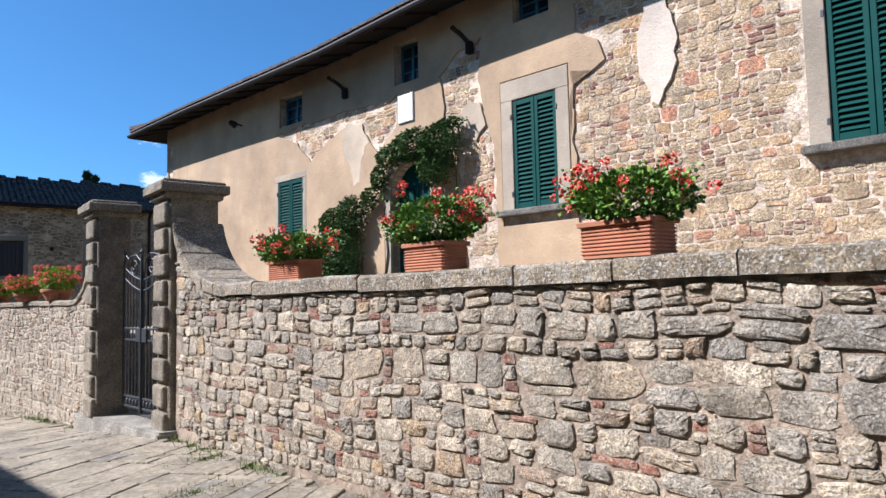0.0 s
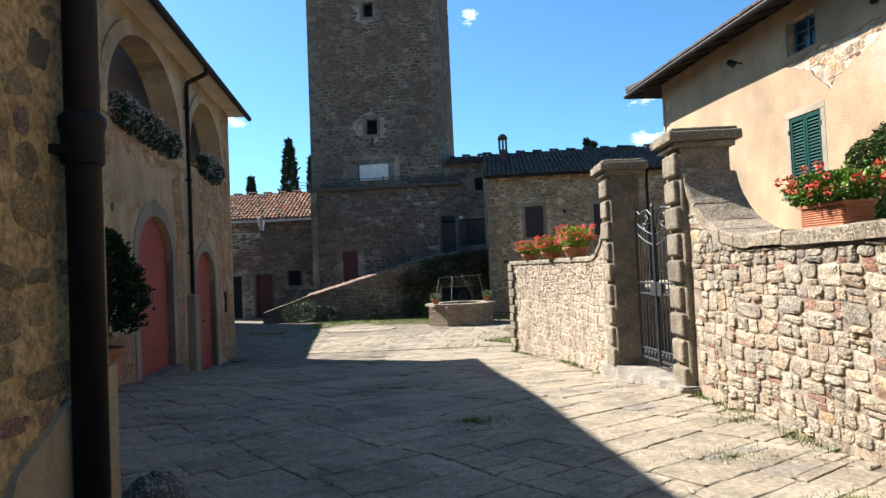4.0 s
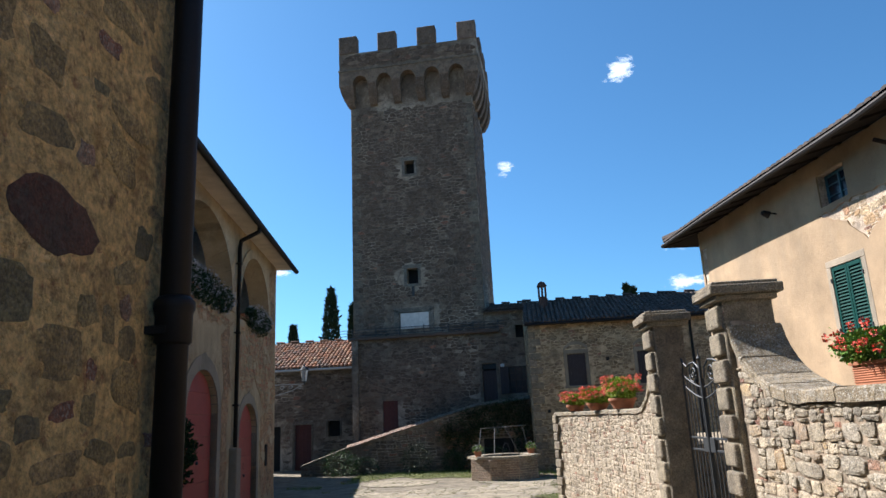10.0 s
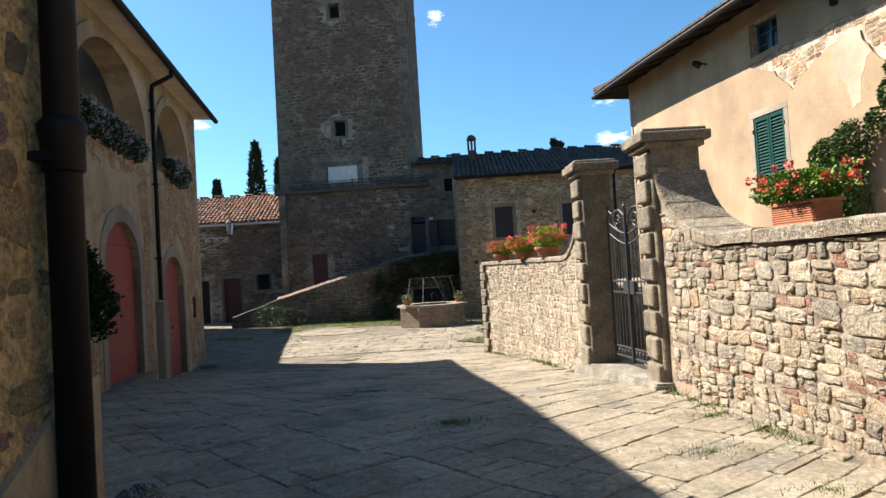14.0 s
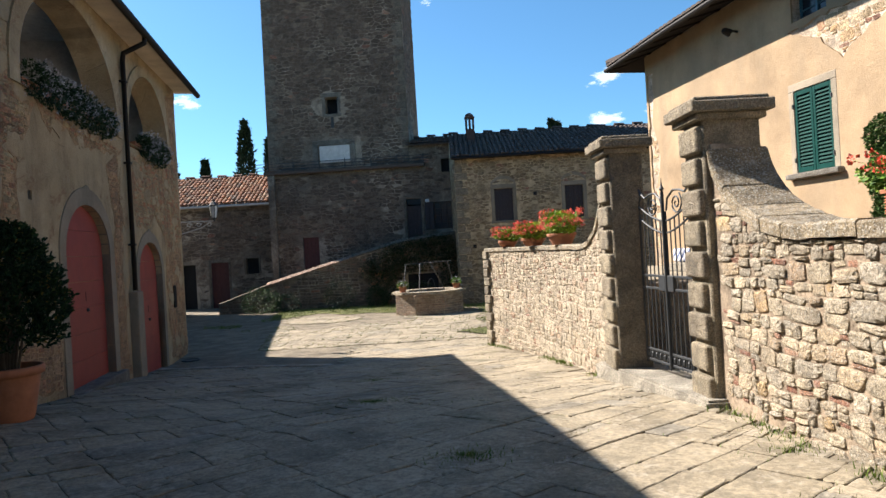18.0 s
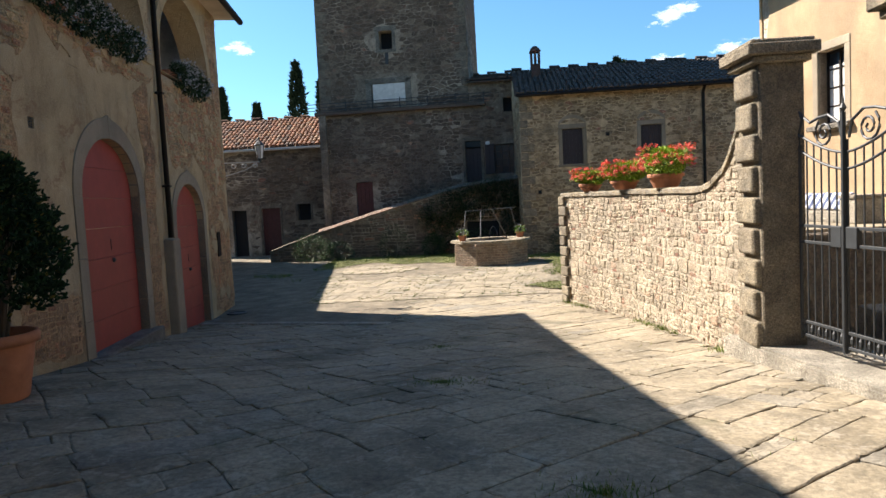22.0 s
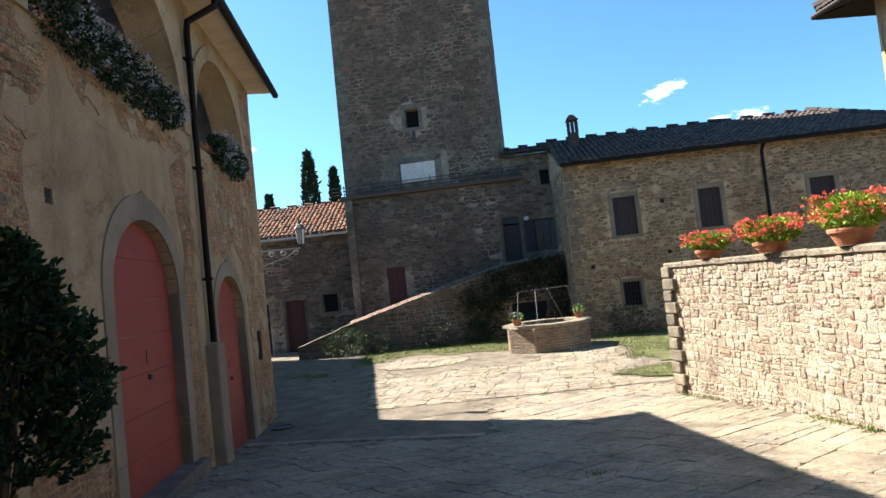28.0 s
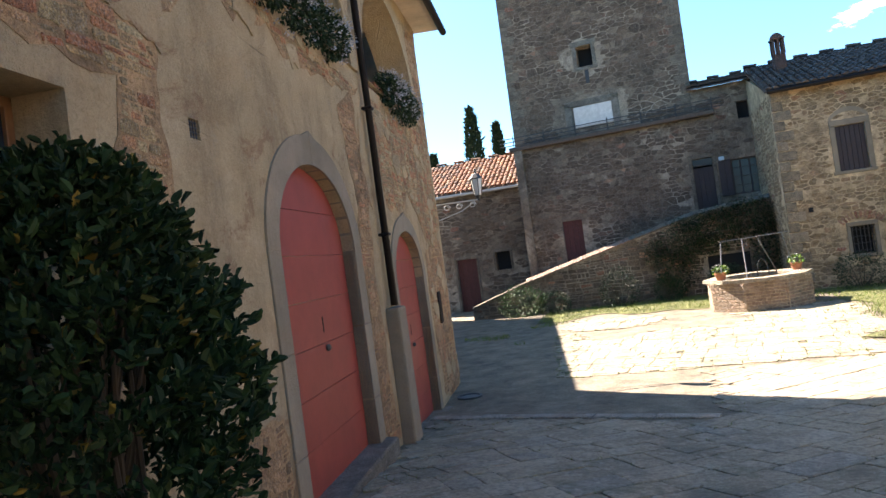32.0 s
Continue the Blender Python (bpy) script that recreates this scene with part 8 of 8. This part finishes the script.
# bare patches on the left range
PATCHES = (
    ([(9.95, 3.95), (10.95, 3.95), (10.7, 3.55), (10.4, 3.05), (10.1, 3.3)], M_BRICKMIX, (0.06, 0.1), (0.16, 0.3)),
    ([(13.95, 3.6), (14.75, 3.6), (14.85, 2.3), (14.3, 2.2), (14.1, 2.9)], M_RANGESTONE, (0.08, 0.14), (0.16, 0.3)),
    ([(3.2, 0.8), (3.3, 5.4), (5.4, 5.2), (7.2, 4.4), (7.9, 3.0), (6.8, 1.2)], M_RANGESTONE, (0.08, 0.15), (0.16, 0.3)),
    ([(8.2, 2.75), (8.1, 4.6), (9.2, 5.2), (10.2, 4.5), (10.55, 3.9), (10.9, 3.7), (10.5, 3.2), (10.42, 2.75), (10.45, 1.7), (9.9, 1.7), (9.86, 2.84), (9.5, 2.86)], M_BRICKMIX, (0.07, 0.16), (0.16, 0.34)),
    ([(11.0, 3.95), (14.9, 3.95), (14.6, 3.6), (13.8, 3.75), (12.6, 3.55), (11.6, 3.75)], M_BRICKMIX, (0.08, 0.16), (0.16, 0.32)),
    ([(15.35, 3.95), (18.9, 3.9), (19.7, 3.6), (19.7, 2.2), (18.3, 1.9), (17.6, 2.5), (16.6, 2.55), (15.8, 2.4), (15.4, 2.9)], M_BRICKMIX, (0.06, 0.12), (0.16, 0.3)),
    ([(17.95, 1.8), (19.75, 2.1), (19.75, -0.75), (18.0, -0.75)], M_RANGESTONE, (0.09, 0.16), (0.16, 0.3)),
    ([(14.1, 2.2), (14.75, 3.4), (14.8, -0.45), (14.2, -0.4)], M_RANGESTONE, (0.09, 0.16), (0.16, 0.3)),
    ([(10.3, 0.75), (11.5, 0.5), (11.55, -0.2), (10.2, -0.15)], M_RANGESTONE, (0.09, 0.16), (0.16, 0.34)),
    ([(18.9, 5.95), (19.7, 6.0), (19.7, 3.7), (19.0, 3.95)], M_RANGESTONE, (0.09, 0.16), (0.16, 0.34)),
)
for pts, mat, rows, wide in PATCHES:
    poly = ragged(srng, ragged(srng, [(lu(y), z) for y, z in pts], 0.5, 0.16), 0.12, 0.045)
    slab("bare_mortar", L_OUT, poly, [], 0.02, M_RANGEMORTAR, range_wall, 0.005)
    us, vs_ = [p[0] for p in poly], [p[1] for p in poly]
    c = bond(srng, min(us), max(us), min(vs_), max(vs_), sum(wide) / 2, sum(rows) / 2, inside_poly(poly), 0.25, 0.7)
    lay_stones(srng, "stone", c, on_face(L_OUT, 0.004), mat, range_wall, (0.0, 0.009), None, 70, 0.005, 0.012)

# scabs of plaster that still hold on the bare patches
for y0, y1, z0, z1, count in ((8.2, 10.4, 3.0, 4.9, 8), (15.3, 19.5, 2.2, 3.9, 16), (18.0, 19.6, -0.6, 2.0, 9), (11.2, 14.6, 3.6, 3.9, 6), (3.4, 7.0, 1.4, 5.0, 14)):
    for _ in range(count):
        y, z, r = srng.uniform(y0, y1), srng.uniform(z0, z1), srng.uniform(0.08, 0.26)
        turns = sorted(srng.uniform(0, 6.283) for _ in range(9))
        pts = [(lu(y) + r * srng.uniform(0.5, 1.3) * math.cos(a) * 1.3, z + r * srng.uniform(0.5, 1.2) * math.sin(a) * 0.8) for a in turns]
        slab("plaster_scab", L_OUT, ragged(srng, pts, 0.07, 0.022), [], 0.03, M_OLD_STUCCO, range_wall, 0.014 + srng.uniform(-0.003, 0.003))

# corner stones of tower, keep and house
def quoins(face, u, z0, z1, step, side, mat, parent, a=0.5, b=0.3):
    z, i = z0, 0
    while z < z1:
        w = a if i % 2 else b
        bm = bmesh.new()
        u0, u1 = (u, u + w) if side > 0 else (u - w, u)
        cuboid(bm, u0, u1, -0.2, 0.035, z + 0.01, z + step - 0.015, face.m, 0.02)
        part("quoin", bm, mat, parent)
        z += step
        i += 1


quoins(T_FACE, -0.02, 5.6, 17.6, 0.36, 1, M_TOWERSTONE, tower)
quoins(T_FACE, 6.52, 5.6, 17.6, 0.36, -1, M_TOWERSTONE, tower)
quoins(H_OUT, 0.0, -0.8, 5.1, 0.3, 1, M_HOUSESTONE, house)


# rubble of the far buildings
def clear_of(holes, u0, u1, v0, v1, e=0.0):
    boxes = [(min(p[0] for p in h) - e, max(p[0] for p in h) + e, min(p[1] for p in h) - e, max(p[1] for p in h) + e) for h in holes]
    return lambda u, v: u0 < u < u1 and v0 < v < v1 and not any(a < u < b and c < v < d for a, b, c, d in boxes)


brng = random.Random(23)
corner = lambda x, y: (T_TURN @ Vector((x, y, 0))).xy
T_CROWN = Face(corner(0, -0.5), corner(TX1, -0.5))
T_EAST = Face(corner(TX1 + 0.02, 0), corner(TX1 + 0.02, TY1))
spotty = lambda main, share: lambda rng, big: M_BRICK if rng.random() < share else main
for face, holes, box, size, mat, parent, edge, near in (
    (H_OUT, HOUSE_HOLES, (0.0, H_OUT.len, -1.0, 5.18), (0.23, 0.125), M_HOUSERUBBLE, house, 0.13, 3.0),
    (H_OUT2, H2_HOLES, (0.02, 7.0, -1.0, 5.18), (0.23, 0.125), M_HOUSERUBBLE, house, 0.13, 0.0),
    (K_OUT, KEEP_HOLES, (0.0, 8.58, -1.0, 5.42), (0.32, 0.16), M_TOWERRUBBLE, keep, 0.1, 4.0),
    (K_OUT, KEEP_HOLES, (6.62, 8.58, 5.5, 6.36), (0.32, 0.16), M_TOWERRUBBLE, keep, 0.1, 4.0),
    (T_FACE, [arch_loop(*w) for w in T_WINDOWS] + [arch_loop(2.05, 4.05, 5.65, 6.9)], (-0.02, TX1 + 0.02, 5.5, 17.7), (0.33, 0.18), M_TOWERRUBBLE, tower, 0.15, 3.0),
    (H_SIDE, [], (0.0, H_SIDE.len, -1.0, 5.2), (0.23, 0.125), M_HOUSERUBBLE, house, 0.1, 4.0),
    (T_CROWN, [], (-0.5, TX1 + 0.5, 19.98, 20.88), (0.36, 0.2), M_TOWERRUBBLE, tower, 0.0, 3.0),
    (T_EAST, [], (0.0, TY1, 5.5, 17.7), (0.33, 0.18), M_TOWERRUBBLE, tower, 0.0, 0.0),
    (O_OUT, [arch_loop(2.93, 3.8, -0.9, 1.52), arch_loop(4.65, 5.27, 0.89, 1.65), arch_loop(1.5, 2.2, -0.9, 1.48)], (0.0, O_OUT.len, -1.0, 4.2), (0.32, 0.16), M_TOWERRUBBLE, low_house, 0.1, 5.0),
):
    c = rubble(brng, box[0], box[1], box[2], box[3], size[0], size[1] * 0.92, clear_of(holes, *box, edge), 0.14, (0.48, 0.32), 0.2)
    lay_stones(brng, "stone", c, on_face(face, 0.022 if parent is tower else 0.0), spotty(mat, 0.015), parent, (-0.002, 0.014), lambda q, near=near: abs(q[0] - near) + abs(q[1] - 3), 160, 0.01, 0.012)
ramp_top = lambda u: float(np.interp(u, (0, 2.1, 5.8, 8.0, 10.6), (-0.32, 0.38, 1.38, 1.95, 2.2)))
c = bond(brng, 0.0, 10.6, -1.0, 2.2, 0.32, 0.16, lambda u, v: 0 < u < 10.6 and v < ramp_top(u) and not (8.15 < u < 9.55 and v < 0.6), 0.28, 0.9)
lay_stones(brng, "stone", c, on_face(R_OUT), spotty(M_TOWERRUBBLE, 0.06), ramp_wall, (0.0, 0.016), None, 160, 0.013, 0.014)


def flag(rng, poly, lift):
    """One worn paving slab from its outline."""
    cx, cy = middle(poly)
    hx = (max(p[0] for p in poly) - min(p[0] for p in poly)) / 2
    hy = (max(p[1] for p in poly) - min(p[1] for p in poly)) / 2
    ring, gap = [], rng.uniform(0.0, 0.006 if cy < 19 else 0.003)
    for a, b in zip(poly, poly[1:] + poly[:1]):
        for t in (0.12, 0.5, 0.88):
            ring.append((a[0] + (b[0] - a[0]) * t + rng.uniform(-0.007, 0.007), a[1] + (b[1] - a[1]) * t + rng.uniform(-0.007, 0.007)))
    n = len(ring)
    tx, ty = rng.uniform(-0.01, 0.01), rng.uniform(-0.01, 0.01)
    verts = []
    for e, dz in ((0.0, -0.05), (0.002, -0.006), (0.022, 0.0)):
        kx, ky = max(0.6, 1 - (e + gap) / hx), max(0.6, 1 - (e + gap) / hy)
        for x, y in ring:
            px, py = cx + (x - cx) * kx, cy + (y - cy) * ky
            verts.append((px, py, ground_z(px, py) + lift + tx * (px - cx) + ty * (py - cy) + dz + (rng.uniform(-0.003, 0.003) if e > 0.01 else 0)))
    verts.append((cx, cy, ground_z(cx, cy) + lift + rng.uniform(-0.005, 0.003)))
    faces = [(r * n + i, r * n + (i + 1) % n, r * n + n + (i + 1) % n, r * n + n + i) for r in (0, 1) for i in range(n)]
    faces += [(2 * n + i, 2 * n + (i + 1) % n, 3 * n) for i in range(n)]
    return cx, cy, verts, faces


def paving():
    rng = random.Random(17)
    pave = empty("pavement", "worn sandstone flagstones with grass in the joints", "paving", kind="structure")
    right = GW[:] + GW2[:]
    edge_x = lambda y: float(np.interp(y, [p[1] for p in right], [p[0] for p in right])) if y < 17.9 else 9.5
    left_x = lambda y: -0.62 if y < 2.9 else (-4.7 - 0.12 * (y - 10.8) if y < 19.3 else -3.9 - 0.12 * (y - 19.3))

    def near_part(x, y):
        return left_x(y) < x < edge_x(y) + 0.1 and -3 < y < 19.2 and not (x < -1.5 and y > 16.66 - 0.27 * (x + 5.45))

    def far_part(x, y):
        spot = noise.noise(Vector((x * 0.5, y * 0.5, 5.0)))
        return 19.2 <= y < 27.8 + 0.4 * math.sin(x) and left_x(y) < x < 6.0 + spot and math.hypot(x - 0.75, y - 27.1) > 1.25 and not (1.4 < x and (x - 3.1) ** 2 / 2.2 + (y - 20.6) ** 2 / 0.9 < 1) and (y < 23.5 or spot < 0.25) and not (x > 2.6 and y > 21.9)

    flags = []
    for angle, w, h, fill, wave in ((38, 0.68, 0.5, near_part, 0.36), (-8, 0.5, 0.34, far_part, 0.36)):
        skew = Matrix.Rotation(radians(angle), 2)
        turn = lambda p: tuple(skew @ Vector(p))
        flags += [[turn(p) for p in q] for q in bond(rng, -16, 21, -13, 31, w, h, lambda x, y: fill(*turn((x, y))), 0.16, wave)]
    near = sorted(range(len(flags)), key=lambda i: abs(middle(flags[i])[1] - 8.5))
    single = set(near[:300])
    vs, fs = [], []
    for i, q in enumerate(flags):
        if area_of(q) < 0.02:
            continue
        cx, cy, v, f = flag(rng, q, rng.uniform(-0.003, 0.007))
        if i in single:
            ob = link("flagstone", [(a - cx, b - cy, d) for a, b, d in v], f, M_FLAG, pave)
            ob.location = (cx, cy, 0)
        else:
            k = len(vs)
            vs += v
            fs += [tuple(j + k for j in t) for t in f]
    tagged(link("flagstones", vs, fs, M_FLAG, pave), kind="stuff")
    return flags


flags = paving()


def lawn():
    """Turf in uneven patches beyond the paving and beside the low wall."""
    rng = random.Random(29)
    strip = [(x, 28.2 + 0.5 * math.sin(x * 1.3) + 0.3 * math.sin(x * 3.1)) for x in np.arange(-5.5, 10.1, 0.25)]
    patch = [(3.1 + 1.5 * math.cos(a) * (1 + 0.12 * math.sin(5 * a)), 20.6 + 0.85 * math.sin(a) * (1 + 0.1 * math.sin(3 * a))) for a in np.linspace(0, 6.283, 40)[:-1]]
    side = [(2.7 + 0.2 * math.sin(y * 2.3), y) for y in np.arange(22.0, 28.6, 0.3)] + [(9.5, 28.5), (9.5, 22.0)]
    for pts in (strip + [(10.0, 31.3), (-5.5, 31.3)], patch, side):
        cuts = tessellate_polygon([[Vector((x, y, 0)) for x, y in pts]])
        tagged(link("lawn", [(x, y, ground_z(x, y) + 0.004 * (1 + (pts is side) + 2 * (pts is patch))) for x, y in pts], [tuple(c) for c in cuts], M_TURF), "thin sunlit turf at the edge of the paving", "lawn", kind="structure")


lawn()


WEEDS = ((0.75, 6.85, 0.4, 420), (-0.23, 9.74, 0.45, 420), (2.6, 5.2, 0.5, 300), (2.9, 4.2, 0.35, 220), (3.1, 6.4, 0.4, 260), (-0.4, 12.5, 0.4, 200), (2.0, 3.4, 0.3, 150))


def grass():
    rng = random.Random(19)
    vs, fs = [], []

    def blade(x, y, h, lean=0.5):
        z = ground_z(x, y) - 0.03
        a = rng.uniform(0, 6.28)
        k = len(vs)
        w = 0.004 + 0.04 * h
        dx, dy = math.cos(a) * w, math.sin(a) * w
        tx, ty = rng.uniform(-lean, lean) * h, rng.uniform(-lean, lean) * h
        vs.extend(((x - dx, y - dy, z), (x + dx, y + dy, z), (x + tx, y + ty, z + 0.03 + h * rng.uniform(0.6, 1.1))))
        fs.append((k, k + 1, k + 2))

    for _ in range(52000):
        x, y = rng.uniform(-7.5, 10.5), rng.uniform(22.5, 31.6)
        edge = 28.3 + 0.5 * math.sin(x * 1.3) + 0.3 * math.sin(x * 3.1)
        spot = noise.noise(Vector((x * 0.6, y * 0.6, 0.0)))
        right_lawn = x > 2.6 and y > 21.5 and not (x < 3.4 and y < 24)
        if (y > edge and x > -5.5) or (right_lawn and spot > -0.15) or spot > 0.42:
            if math.hypot(x - 0.75, y - 27.1) > 1.4:
                blade(x, y, rng.uniform(0.05, 0.11))
    for _ in range(5000):
        x, y = rng.uniform(1.6, 4.6), rng.uniform(19.6, 21.6)
        if (x - 3.1) ** 2 / 2.0 + (y - 20.6) ** 2 / 0.8 < 1:
            blade(x, y, rng.uniform(0.03, 0.08))
    for _ in range(3800):
        line, L = (GW, LEN1) if rng.random() < 0.55 else (GW2, LEN2)
        p, d = along(line, rng.uniform(0.2, L - 0.05))
        if noise.noise(Vector((p.x * 1.1, p.y * 1.1, 3.0))) < -0.05:
            continue
        o = abs(rng.gauss(0, 0.08)) + 0.05
        blade(p.x - o, p.y, rng.uniform(0.02, 0.09), 0.8)
    far = [q for q in flags if middle(q)[1] > 19]
    for i in range(14000):
        q = rng.choice(flags if i < 5200 else far)
        e = rng.randrange(len(q))
        p = Vector(q[e]).lerp(Vector(q[e - 1]), rng.random())
        if noise.noise(Vector((p.x * 0.9, p.y * 0.9, 8.0))) > (0.08 if i < 5200 else -0.2):
            blade(p.x + rng.gauss(0, 0.012), p.y + rng.gauss(0, 0.012), rng.uniform(0.015, 0.045), 0.9)
    for cx, cy, r, n in WEEDS:
        for _ in range(n):
            a, d = rng.uniform(0, 6.283), abs(rng.gauss(0, 0.5)) * r
            blade(cx + d * math.cos(a), cy + d * math.sin(a) * 0.6, rng.uniform(0.015, 0.05), 0.9)
    tagged(link("grass", vs, fs, M_GRASS), "short dry grass and weeds between stones and round the well", "grass", kind="stuff")


grass()


def kerb():
    """A low kerb where the paving before the doors ends."""
    rng = random.Random(37)
    k = empty("kerb", "low worn kerb at the edge of the flagstones", "kerb", kind="structure")
    x = -5.4
    while x < -1.7:
        w = rng.uniform(0.55, 0.95)
        bm = bmesh.new()
        cuboid(bm, 0.006, w - 0.006, -0.09, 0.09, -0.12, 0.02, None, 0.015, 2)
        ob = part("kerb_stone", bm, M_STEP, k)
        y = 16.74 - 0.27 * (x + 5.45)
        ob.matrix_world = pose(x, y, ground_z(x + w / 2, y - 0.1), 0, 0, -15.1 + rng.uniform(-0.6, 0.6))
        x += w * 0.966


kerb()
